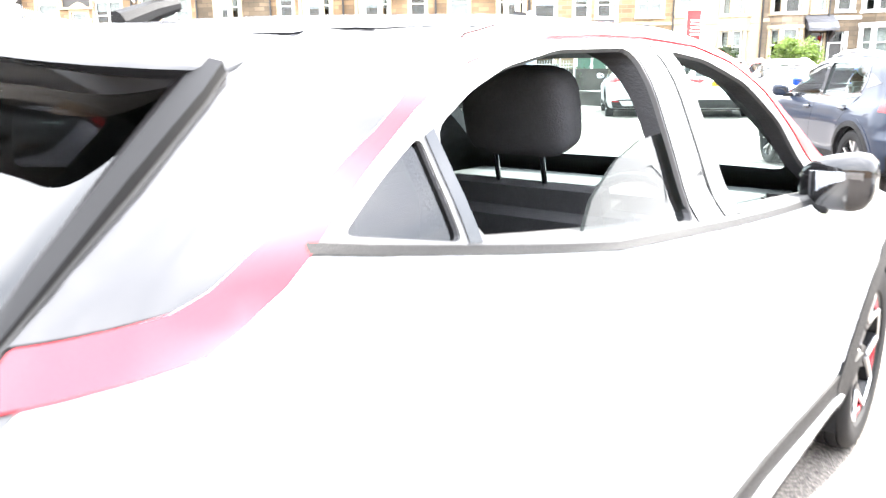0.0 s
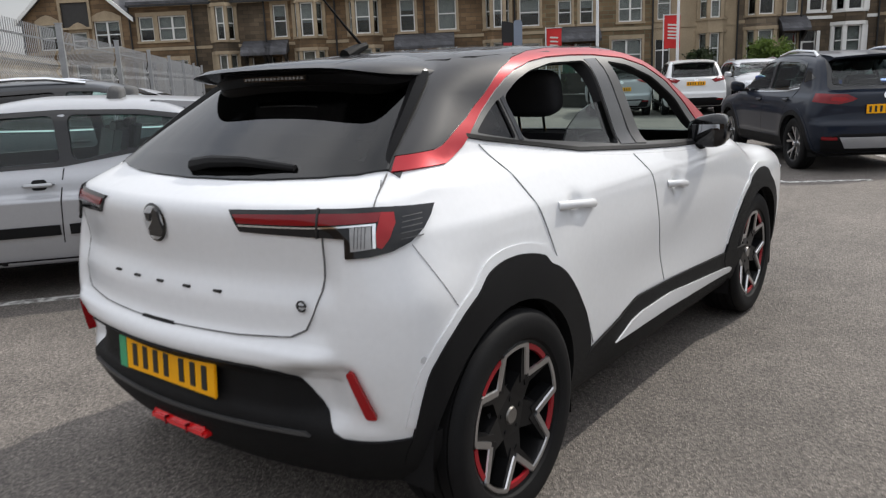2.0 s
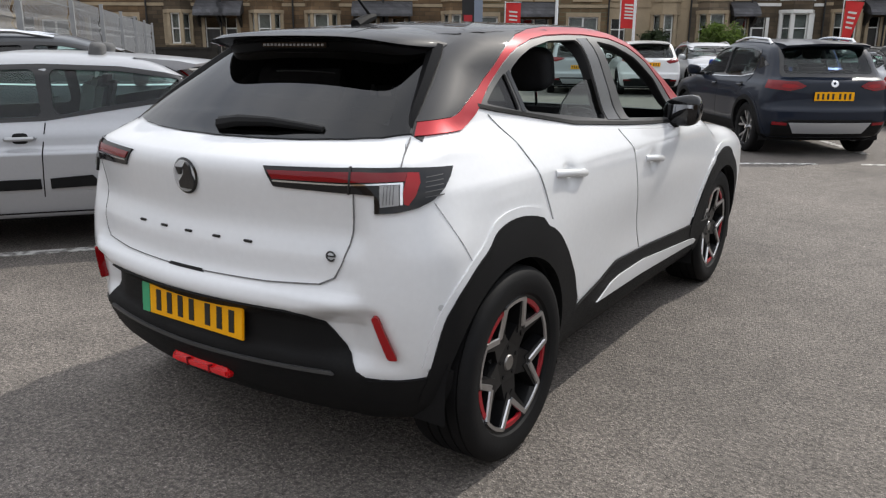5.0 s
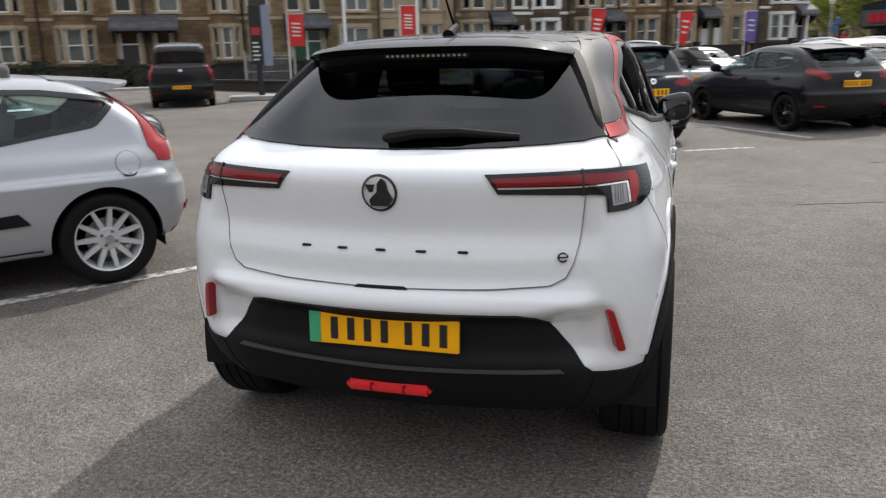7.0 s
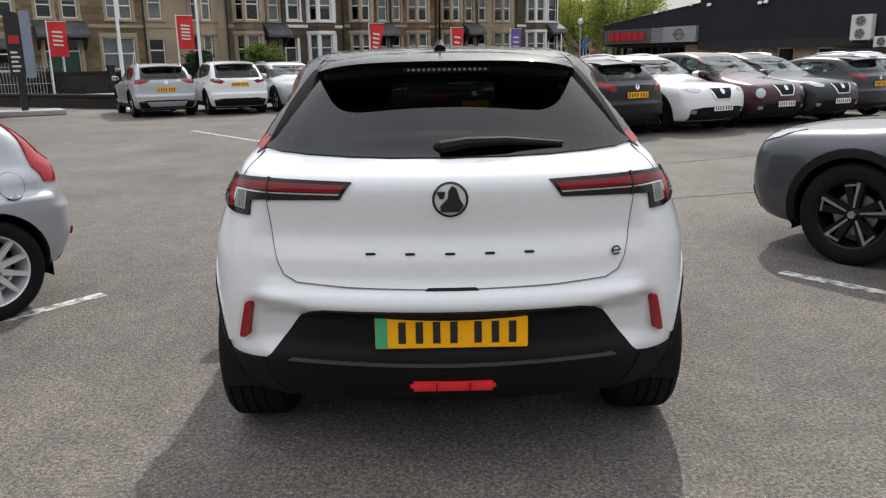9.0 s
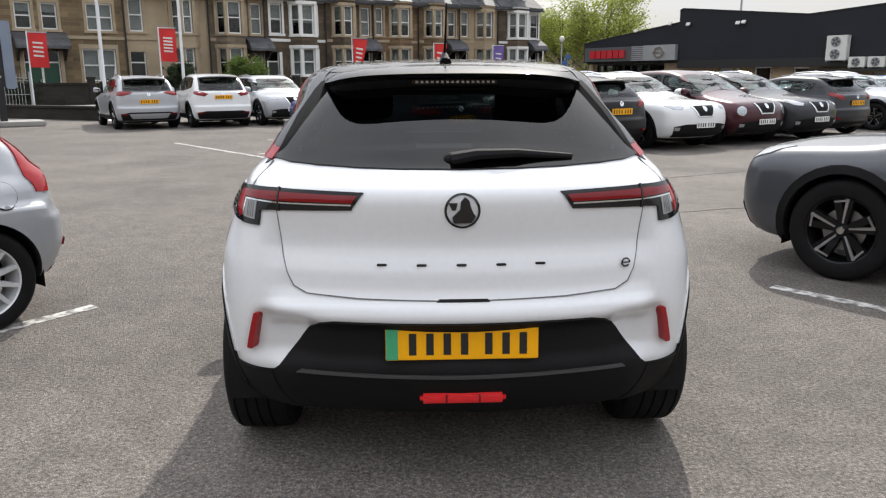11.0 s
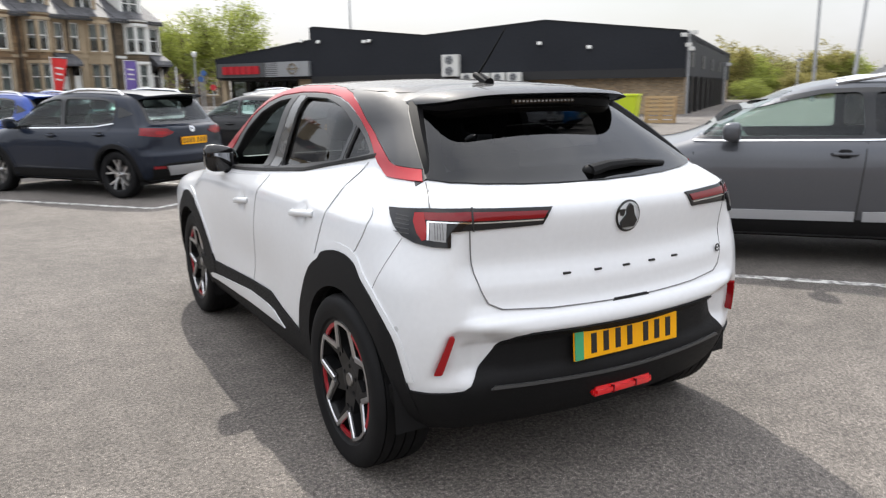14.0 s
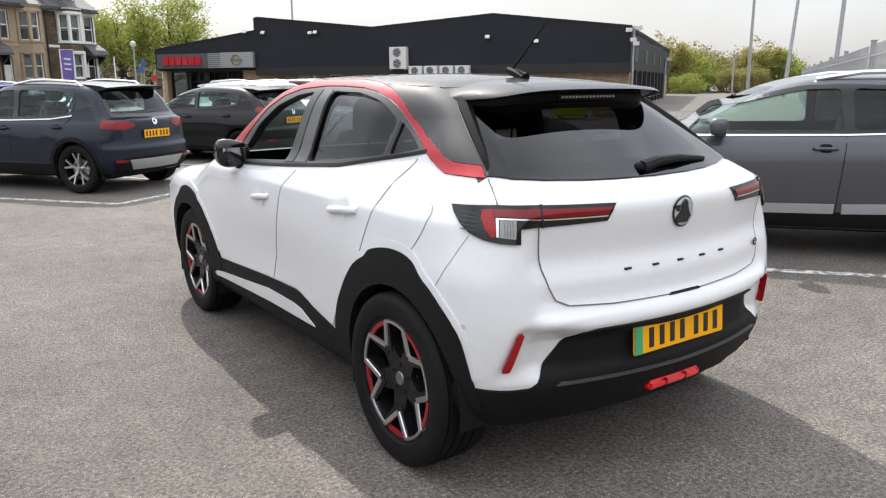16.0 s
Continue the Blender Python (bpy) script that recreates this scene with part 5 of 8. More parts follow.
        lay("door_strip", f, "left", [[(yb + 0.06, strip[0] - 0.01), (yb + 0.06, strip[0] + strip[1] - 0.005), (foot - 0.06, strip[0] + strip[1] - 0.015), (foot - 0.06, strip[0] - 0.02)]], strip[2], car, both=True, h=0.012, step=0.07)
    bz = 0.50 if clad else 0.36
    lay("lower_bumper", f, "rear", [[(-0.80 * w, 0.27), (0.80 * w, 0.27), (0.86 * w, bz - 0.06), (0.6 * w, bz), (-0.6 * w, bz), (-0.86 * w, bz - 0.06)]], CLAD, car, h=0.006, sink=0.02, step=0.07)
    lay("lower_grille", f, "front", [[(-0.78 * w, 0.27), (0.78 * w, 0.27), (0.80 * w, bz - 0.02), (0.5 * w, bz + 0.02), (-0.5 * w, bz + 0.02), (-0.80 * w, bz - 0.02)]], CLAD, car, h=0.006, sink=0.02, step=0.07)
    if skid:
        lay("skid_plate", f, "rear", [[(-0.52 * w, 0.32), (0.52 * w, 0.32), (0.62 * w, 0.46), (-0.62 * w, 0.46)]], skid, car, "silver rear skid plate", h=0.012, step=0.07)
    bm = boxes((-0.66 * w, 0.66 * w, 0.35, L - 0.4, 0.19, 0.29), bevel=0.03)
    part("underbody", bm, CLAD, car)
    # lamps
    lamp = lamp or [(0.42, belt - 0.05), (0.80, belt + 0.0), (0.93, belt - 0.02), (0.93, belt - 0.14), (0.72, belt - 0.16), (0.50, belt - 0.10)]
    for s in (-1, 1):
        way = (s * 0.45, -0.89, 0)
        pts = [(s * x * w, 0.06 + max(0, x - 0.6) ** 1.5 * 0.9, z) for x, z in lamp]
        lo = lay("tail_lamp", f, way, [pts[::s]], LENS_BRIGHT if two_door else LENS_RED, car, "red tail lamp", h=0.010, step=0.05)[0]
        cz = sum(p[1] for p in lamp) / len(lamp)
        cx = sum(p[0] for p in lamp) / len(lamp)
        inner = [(s * (cx + (x - cx) * 0.5 - 0.03) * w, 0.09, cz + (z - cz) * 0.42 - 0.005) for x, z in lamp]
        lay("lamp_core", f, way, [inner[::s]], LENS_RED if two_door else LENS_BRIGHT, lo, h=0.013, step=0.05)
        hl = [(0.50, hood - 0.17), (0.80, hood - 0.10), (0.985, hood - 0.09), (0.98, hood - 0.15), (0.78, hood - 0.21), (0.55, hood - 0.22)]
        if front_lamp == "round":
            hl = [(0.70 + 0.14 * math.cos(a), hood - 0.30 + 0.10 * math.sin(a)) for a in [2 * math.pi * k / 14 for k in range(14)]]
        pts = [(s * x * w, L - 0.2, z) for x, z in hl]
        lay("headlamp", f, (s * 0.5, 0.87, 0), [pts[::-s]], LENS_HEAD, car, "clear headlamp", h=0.008, step=0.05)
        lay("fog_lamp", f, (s * 0.4, 0.9, 0), [[(s * 0.66 * w, L - 0.1, 0.46), (s * 0.80 * w, L - 0.12, 0.47), (s * 0.80 * w, L - 0.12, 0.40), (s * 0.68 * w, L - 0.1, 0.40)][::-s]], LENS_CLEAR, car, h=0.010, step=0.05)
        lay("reflector", f, (s * 0.4, -0.9, 0), [[(s * 0.66 * w, 0.05, 0.46), (s * 0.86 * w, 0.1, 0.47), (s * 0.86 * w, 0.1, 0.43), (s * 0.66 * w, 0.05, 0.425)][::s]], LENS_RED, car, h=0.012, step=0.05)
    g = [(-0.36 * w, hood - 0.15), (0.36 * w, hood - 0.15), (0.22 * w, hood - 0.36), (-0.22 * w, hood - 0.36)]
    grille = lay("grille", f, "front", [g], CLAD, car, "black radiator grille", h=0.008, step=0.06)[0]
    lay("grille_frame", f, "front", [[(-0.36 * w, hood - 0.15), (-0.32 * w, hood - 0.15), (-0.19 * w, hood - 0.345), (0.19 * w, hood - 0.345), (0.32 * w, hood - 0.15), (0.36 * w, hood - 0.15), (0.22 * w, hood - 0.37), (-0.22 * w, hood - 0.37)]], CHROME, grille, h=0.013, step=0.06)
    lay("badge", f, "front", [[(0.055 * math.cos(a), hood - 0.21 + 0.05 * math.sin(a)) for a in [2 * math.pi * k / 16 for k in range(16)]]], CHROME, grille, h=0.016, step=0.05)
    if fuel:
        for rr, mt in ((0.078, CLAD), (0.075, colour)):
            lay("fuel_cap", f, "left", [[(hub_r - 0.17 + rr * math.cos(a), 0.79 + rr * math.sin(a)) for a in [math.pi * k / 14 for k in range(28)]]], mt, car, both=True, h=0.002 if rr > 0.076 else 0.004, sink=0.002, step=0.05)
    lay("badge", f, "rear", [[(0.05 * math.cos(a), belt - 0.03 + 0.045 * math.sin(a)) for a in [2 * math.pi * k / 16 for k in range(16)]]], CHROME, car, h=0.006, step=0.05)
    yp = float(on_surface(f, (0, -1, 0), np.array([(0.0, plate_z)]), (np.array((1., 0, 0)), np.array((0., 0, 1))))[0][1])
    add_plate(car, 0, yp - 0.012, plate_z, PLATE_YELLOW, label="yellow number plate")
    yp = float(on_surface(f, (0, 1, 0), np.array([(0.0, 0.50)]), (np.array((1., 0, 0)), np.array((0., 0, 1))))[0][1])
    add_plate(car, 0, yp + 0.014, 0.50, PLATE_WHITE, 180, label="white number plate")
    bm = bmesh.new()
    tube(bm, [(0.02, 0.09 + tail[0], belt + 0.10), (0.16, 0.12 + tail[0], belt + 0.13), (0.34, 0.14 + tail[0], belt + 0.12)], 0.016, 6, 0.5)
    part("rear_wiper", bm, CLAD, car)
    for s in (-1, 1):
        for hub in (hub_r, hub_f):
            add_wheel(car, 0.975 * w, hub, r, 0.205, rim, s, spoke, wheel_mat)
        add_mirror(car, 0.955 * w, foot - 0.38, belt + 0.075, s, colour, (0.21, 0.22, 0.15))
    for hub in (hub_r, hub_f):
        add_liner(car, hub, r, r + 0.055, 0.5, 0.93 * w)
    for x in (-0.36, 0.36):
        add_seat(car, x, yb - 0.12, 0.60, seat_mat)
    add_seat(car, 0, hub_r + 0.12, 0.60, seat_mat, 1.2, 0.52, False)
    bm = boxes((-0.70 * w, 0.70 * w, foot - 0.55, foot - 0.08, 0.62, hood + 0.02), bevel=0.05)
    part("dashboard", bm, DARK_TRIM, car)
    car["hubs"] = (hub_r, hub_f, 0.975 * w)
    return car


def park(car, heading, wheel, at):
    """Sets a car so that its wheel (front or rear, left or right) stands at a place, nose along the heading."""
    hub_r, hub_f, x = car["hubs"]
    local = Vector((-x if wheel[1] == "l" else x, hub_f if wheel[0] == "f" else hub_r, 0))
    m = pose(0, 0, 0, 0, 0, heading - 90)
    return Matrix.Translation(Vector((*at, 0)) - m @ local) @ m


def another(car, label, old, fresh, m):
    """A copy in another paint."""
    c = copy_thing(car, m)
    tagged(c, label)
    c["hubs"] = car["hubs"]
    for o in c.children_recursive:
        if o.type == "MESH" and any(s == old for s in o.data.materials):
            o.data = o.data.copy()
            for i, s in enumerate(o.data.materials):
                if s == old:
                    o.data.materials[i] = fresh
    return c


SILVER = paint("silver_paint", (0.43, 0.44, 0.46), 0.35, 0.36, 0.6)
GREY = paint("grey_paint", (0.088, 0.092, 0.103), 0.45, 0.36, 0.7)
NAVY = paint("navy_grey_paint", (0.010, 0.015, 0.027), 0.1, 0.36, 0.5)
BLACK = paint("black_paint", (0.006, 0.006, 0.007), 0.0, 0.36, 0.5)
CAR_WHITE = paint("car_white_paint", (0.74, 0.75, 0.75))
MAROON = paint("maroon_paint", (0.055, 0.010, 0.016), 0.5, 0.3)
BLUE = paint("blue_paint", (0.008, 0.045, 0.26), 0.4, 0.3)
SKY_BLUE = paint("bright_blue_paint", (0.012, 0.20, 0.55), 0.3, 0.3)
SLATE = paint("dark_grey_paint", (0.03, 0.033, 0.038), 0.25, 0.34, 0.6)
SOFT_TOP = material("black_soft_top", (0.012, 0.012, 0.012), 0.9, bump=0.4, bump_scale=300)

hatch3 = build_car("silver three-door hatchback with tall red tail lamps and a roof spoiler", SILVER, L=3.92, w=0.845, h=1.385, belt=0.885, r=0.305, hub_r=0.66, base=2.49, hood=0.94, screen=(0.95, 1.95), tail=(0.13, 0.50),
                   lamp=[(0.70, 1.215), (0.775, 1.25), (0.86, 1.10), (0.955, 0.885), (0.965, 0.79), (0.885, 0.78), (0.80, 0.97)], fuel=True, clad=False, quarter=False, two_door=True, spoke="eleven", wheel_mat=SILVER_ALLOY, rim=0.215,
                   glass_rise=0.16, strip=(0.47, 0.065, CLAD), plate_z=0.75, back_glass=GLASS_SMOKE)
hatch3.matrix_basis = park(hatch3, 233, "rl", (-2.66, 1.81))

suv = build_car("grey metallic family crossover with black arch cladding", GREY, L=4.42, w=0.915, h=1.54, belt=1.03, r=0.365, hub_r=0.82, base=2.665, hood=1.02, screen=(1.26, 2.25), tail=(0.16, 0.46), rails=True, chrome=True,
                spoke="twin", wheel_mat=ALLOY, rim=0.245, rear_side=GLASS_DARK, strip=(0.40, 0.075, SILVER), plate_z=0.80, lamp=[(0.52, 1.06), (0.80, 1.09), (0.94, 1.08), (0.94, 0.97), (0.78, 0.96), (0.56, 1.02)], skid=SILVER, split=0.12)
suv.matrix_basis = park(suv, 132, "fl", (2.82, 2.83))
another(suv, "silver crossover parked tail out in the far row", GREY, SILVER, park(suv, 121, "rl", (-9.3, 20.2)))
another(suv, "silver crossover parked nose out in the far row", GREY, SILVER, park(suv, 301, "fr", (-5.45, 21.9)))
another(suv, "white crossover parked nose out", GREY, CAR_WHITE, park(suv, 300, "fr", (4.15, 13.1)))
another(suv, "dark grey crossover with chrome grille parked nose out", GREY, SLATE, park(suv, 300, "fr", (7.39, 14.9)))
another(suv, "silver crossover parked nose out beside the workshop", GREY, SILVER, park(suv, 300, "fr", (11.8, 18.0)))
another(suv, "grey metallic crossover with silver roof rails", GREY, SLATE, park(suv, 53, "rr", (-6.1, 1.55)))

cross = build_car("dark blue-grey small crossover with silver roof rails and rear skid plate", NAVY, L=4.14, w=0.88, h=1.54, belt=0.99, r=0.34, hub_r=0.73, base=2.566, hood=1.0, screen=(1.05, 2.0), tail=(0.15, 0.42), rails=True, chrome=True,
                  spoke="five", wheel_mat=ALLOY, rim=0.235, lamp=[(0.42, 0.93), (0.56, 0.985), (0.92, 1.0), (0.95, 0.90), (0.66, 0.865), (0.48, 0.90)], skid=SILVER, plate_z=0.80, back_glass=GLASS_SMOKE)
cross.matrix_basis = park(cross, 126.5, "rl", (-0.68, 9.73))
another(cross, "blue crossover parked in the middle row", NAVY, BLUE, park(cross, 124, "fl", (-3.34, 16.8)))
another(cross, "white crossover parked tail out by the workshop wall", NAVY, CAR_WHITE, park(cross, 128, "rl", (16.3, 22.6)))

hatch5 = build_car("black five-door hatchback with boomerang tail lamps", BLACK, L=3.99, w=0.865, h=1.45, belt=0.97, r=0.315, hub_r=0.70, base=2.525, hood=0.95, screen=(0.95, 2.0), tail=(0.14, 0.50), spoke="black", clad=False,
                   lamp=[(0.54, 0.90), (0.66, 0.99), (0.90, 1.06), (0.96, 0.98), (0.80, 0.92), (0.66, 0.86)], wheel_mat=WHEEL_BLACK, glass_rise=0.13, plate_z=0.80)
hatch5.matrix_basis = park(hatch5, 121, "rl", (2.48, 12.18))
another(hatch5, "dark grey hatchback parked tail out", BLACK, SLATE, park(hatch5, 121, "rl", (9.2, 16.2)))
another(hatch5, "bright blue hatchback parked nose out", BLACK, SKY_BLUE, park(hatch5, 300, "fr", (14.4, 19.4)))
another(hatch5, "bright blue hatchback in the row by the workshop", BLACK, SKY_BLUE, park(hatch5, 300, "fr", (17.0, 22.3)))
another(hatch5, "silver hatchback parked nose out in the side row", BLACK, SILVER, park(hatch5, 53, "rr", (-8.6, 3.5)))
another(hatch5, "silver hatchback at the end of the row", BLACK, SILVER, park(hatch5, 300, "fr", (13.1, 18.9)))
another(hatch5, "white hatchback in the far row", BLACK, CAR_WHITE, park(hatch5, 300, "fr", (-1.6, 24.6)))
another(hatch5, "silver hatchback in the far row", BLACK, SILVER, park(hatch5, 300, "fr", (1.2, 26.4)))

juke = build_car("white small crossover with black lower bumper, parked tail out", CAR_WHITE, L=4.21, w=0.90, h=1.59, belt=1.03, r=0.35, hub_r=0.76, base=2.636, hood=1.03, screen=(1.05, 2.1), tail=(0.16, 0.56), spoke="five", glass_rise=0.17, quarter=False,
                 lamp=[(0.50, 1.00), (0.70, 1.05), (0.94, 1.08), (0.95, 1.0), (0.78, 0.95), (0.62, 0.92)], front_lamp="round", plate_z=0.90)
juke.matrix_basis = park(juke, 119, "rl", (-7.3, 20.9))
another(juke, "dark maroon small crossover parked nose out", CAR_WHITE, MAROON, park(juke, 300, "fr", (5.89, 14.0)))

mini = build_car("silver convertible with black soft top", SILVER, L=3.87, w=0.86, h=1.42, belt=0.95, r=0.31, hub_r=0.66, base=2.495, hood=0.98, screen=(1.1, 1.75), tail=(0.42, 0.75), spoke="five", clad=False, quarter=False, two_door=True, roof=SOFT_TOP, soft_top=True,
                 lamp=[(0.72, 0.90), (0.90, 0.90), (0.92, 0.72), (0.74, 0.70)], plate_z=0.80, spoiler=False)
mini.matrix_basis = park(mini, 124, "rl", (0.15, 15.0))

van = build_car("black panel van with tall tail lamps", BLACK, L=4.9, w=0.98, h=1.98, belt=1.15, r=0.34, hub_r=0.95, base=2.93, hood=1.2, screen=(0.9, 1.7), tail=(0.08, 0.12), spoke="five", clad=False, quarter=False,
                lamp=[(0.90, 1.55), (0.97, 1.5), (0.98, 0.85), (0.88, 0.85)], back_glass=GLASS_DARK, side_glass=GLASS_DARK, plate_z=0.62, spoiler=False)
van.matrix_basis = park(van, 125, "rl", (-15.1, 18.2))


# ---- surroundings: materials ----
def coursed(name, colour, joint, bw, bh, gap=0.012, rough=0.92, soot=0.35, bump=0.5):
    """Masonry in courses: blocks that differ in tone, recessed joints, and dark weathering in broad stains."""
    m = bpy.data.materials.new(name)
    m.use_nodes = True
    nt = m.node_tree
    b = nt.nodes["Principled BSDF"]
    b.inputs["Roughness"].default_value = rough
    co, sep, com, br, no, rng, mul, add, bu, fine = (nt.nodes.new("ShaderNode" + k) for k in (
        "TexCoord", "SeparateXYZ", "CombineXYZ", "TexBrick", "TexNoise", "MapRange", "VectorMath", "Math", "Bump", "TexNoise"))
    add.operation, mul.operation = "ADD", "SCALE"
    nt.links.new(co.outputs["Object"], sep.inputs[0])
    nt.links.new(sep.outputs[0], add.inputs[0])
    nt.links.new(sep.outputs[1], add.inputs[1])
    nt.links.new(add.outputs[0], com.inputs[0])
    nt.links.new(sep.outputs[2], com.inputs[1])
    nt.links.new(com.outputs[0], br.inputs["Vector"])
    c = Vector(colour)
    br.inputs["Color1"].default_value, br.inputs["Color2"].default_value = (*(c * 0.72), 1), (*(c * 1.25), 1)
    br.inputs["Mortar"].default_value = (*joint, 1)
    br.inputs["Scale"].default_value, br.inputs["Mortar Size"].default_value = 1.0, gap
    br.inputs["Brick Width"].default_value, br.inputs["Row Height"].default_value = bw, bh
    nt.links.new(co.outputs["Object"], no.inputs["Vector"])
    no.inputs["Scale"].default_value, no.inputs["Detail"].default_value = 0.55, 7
    rng.inputs["From Min"].default_value, rng.inputs["From Max"].default_value = 0.3, 0.7
    rng.inputs["To Min"].default_value, rng.inputs["To Max"].default_value = 1 - soot, 1 + soot * 0.6
    nt.links.new(no.outputs["Fac"], rng.inputs["Value"])
    nt.links.new(br.outputs["Color"], mul.inputs[0])
    nt.links.new(rng.outputs[0], mul.inputs["Scale"])
    nt.links.new(mul.outputs[0], b.inputs["Base Color"])
    fine.inputs["Scale"].default_value = 40
    nt.links.new(co.outputs["Object"], fine.inputs["Vector"])
    bu.inputs["Strength"].default_value, bu.inputs["Distance"].default_value = bump, 0.02
    nt.links.new(br.outputs["Fac"], bu.inputs["Height"])
    bu.invert = True
    nt.links.new(bu.outputs[0], b.inputs["Normal"])
    return m


def asphalt():
    """Worn car park: pale stones in dark binder, broad wear and old damp stains."""
    m = material("asphalt", (0.15, 0.142, 0.132), 0.88)
    nt = m.node_tree
    b = nt.nodes["Principled BSDF"]
    co = nt.nodes.new("ShaderNodeTexCoord")
    out = None

    def noise(kind, scale, lo, hi, a, c, detail=4):
        n = nt.nodes.new("ShaderNodeTex" + kind)
        n.inputs["Scale"].default_value = scale
        if kind == "Noise":
            n.inputs["Detail"].default_value = detail
        r = nt.nodes.new("ShaderNodeMapRange")
        for k, v in (("From Min", lo), ("From Max", hi), ("To Min", a), ("To Max", c)):
            r.inputs[k].default_value = v
        nt.links.new(co.outputs["Object"], n.inputs["Vector"])
        nt.links.new(n.outputs["Fac" if kind == "Noise" else "Distance"], r.inputs["Value"])
        return r.outputs[0]
    layers = [noise("Noise", 0.11, 0.35, 0.65, 0.82, 1.15, 6), noise("Noise", 0.9, 0.3, 0.7, 0.84, 1.13, 8), noise("Noise", 7.0, 0.3, 0.7, 0.84, 1.15, 10), noise("Noise", 55, 0.34, 0.66, 0.52, 1.50, 8), noise("Voronoi", 105, 0.05, 0.5, 1.62, 0.70),
              noise("Noise", 230, 0.35, 0.65, 0.55, 1.5, 2), noise("Noise", 0.33, 0.55, 0.70, 1.0, 0.72, 7), noise("Noise", 21, 0.60, 0.70, 1.0, 0.72, 6)]
    for s in layers:
        if out is None:
            out = s
            continue
        mu = nt.nodes.new("ShaderNodeMath")
        mu.operation = "MULTIPLY"
        nt.links.new(out, mu.inputs[0])
        nt.links.new(s, mu.inputs[1])
        out = mu.outputs[0]
    sc = nt.nodes.new("ShaderNodeVectorMath")
    sc.operation = "SCALE"
    sc.inputs[0].default_value = (0.178, 0.158, 0.140)
    nt.links.new(out, sc.inputs["Scale"])
    nt.links.new(sc.outputs[0], b.inputs["Base Color"])
    bu = nt.nodes.new("ShaderNodeBump")
    bu.inputs["Strength"].default_value, bu.inputs["Distance"].default_value = 0.8, 0.008
    nt.links.new(layers[4], bu.inputs["Height"])
    nt.links.new(bu.outputs[0], b.inputs["Normal"])
    return m


def worn_line():
    """Road paint, thinned and cracked so that the stones show through."""
    m = material("worn_white_line", (0.5, 0.49, 0.46), 0.8)
    nt = m.node_tree
    b = nt.nodes["Principled BSDF"]
    co, n, r, mx = (nt.nodes.new("ShaderNode" + k) for k in ("TexCoord", "TexNoise", "ValToRGB", "Mix"))
    mx.data_type = "RGBA"
    n.inputs["Scale"].default_value, n.inputs["Detail"].default_value = 14, 9
    r.color_ramp.elements[0].position, r.color_ramp.elements[1].position = 0.40, 0.58
    mx.inputs[6].default_value, mx.inputs[7].default_value = (0.16, 0.15, 0.14, 1), (0.58, 0.57, 0.54, 1)
    nt.links.new(co.outputs["Object"], n.inputs["Vector"])
    nt.links.new(n.outputs["Fac"], r.inputs[0])
    nt.links.new(r.outputs[0], mx.inputs[0])
    nt.links.new(mx.outputs[2], b.inputs["Base Color"])
    return m


ASPHALT, LINE = asphalt(), worn_line()
SANDSTONE = coursed("brown_sandstone", (0.178, 0.114, 0.061), (0.10, 0.075, 0.05), 0.62, 0.24, soot=0.5)
SOOTY = coursed("sooty_sandstone", (0.105, 0.078, 0.05), (0.06, 0.048, 0.036), 0.62, 0.24, soot=0.45)
DARK_STONE = coursed("black_sooty_stone", (0.022, 0.019, 0.015), (0.016, 0.014, 0.012), 0.5, 0.2)
TAN_STONE = coursed("pale_sandstone", (0.18, 0.122, 0.066), (0.15, 0.17, 0.11), 0.62, 0.24)
GREY_STONE = coursed("grey_sandstone", (0.17, 0.132, 0.092), (0.11, 0.095, 0.075), 0.7, 0.28)
BRICK = coursed("tan_brick", (0.33, 0.235, 0.14), (0.30, 0.26, 0.20), 0.225, 0.075, 0.01, soot=0.2)
RUBBLE = coursed("rubble_stone", (0.30, 0.26, 0.20), (0.16, 0.14, 0.11), 0.38, 0.16, 0.02)
SLATE_ROOF = coursed("roof_slate", (0.075, 0.075, 0.082), (0.035, 0.035, 0.038), 0.26, 0.19, 0.008, 0.6)
CREAM = material("cream_stone", (0.36, 0.285, 0.19), 0.85, vary=0.3, scale=1.6, bump=0.3, bump_scale=30)
CREAM_WALL = material("cream_render", (0.36, 0.285, 0.19), 0.9, vary=0.3, scale=0.8, bump=0.3, bump_scale=30)
WHITE_TRIM = material("white_window_paint", (0.74, 0.74, 0.71), 0.5, vary=0.08, scale=4)
WOOD_DARK = material("dark_painted_wood", (0.03, 0.028, 0.026), 0.5, vary=0.25, scale=4)
DOOR_GREEN = material("green_door_paint", (0.015, 0.07, 0.04), 0.45, vary=0.15)
DOOR_RED = material("red_door_paint", (0.16, 0.02, 0.02), 0.45, vary=0.15)
BLIND = material("white_blind", (0.62, 0.61, 0.57), 0.8, vary=0.12, scale=2)
CURTAIN = material("pale_curtain", (0.40, 0.40, 0.37), 0.9, vary=0.3, scale=6)
PIPE = material("black_iron_pipe", (0.02, 0.02, 0.02), 0.6, vary=0.3)
POT = material("clay_pot", (0.42, 0.22, 0.11), 0.85, vary=0.25, scale=5)
CLADDING = material("charcoal_cladding", (0.021, 0.023, 0.028), 0.6, 0.0, vary=0.18, scale=0.35, spec=0.15)
FASCIA = material("black_fascia", (0.010, 0.010, 0.011), 0.5, vary=0.2)
SIGN_GREY = material("silver_sign_panel", (0.34, 0.35, 0.36), 0.4, 0.4, vary=0.08, scale=1.5)
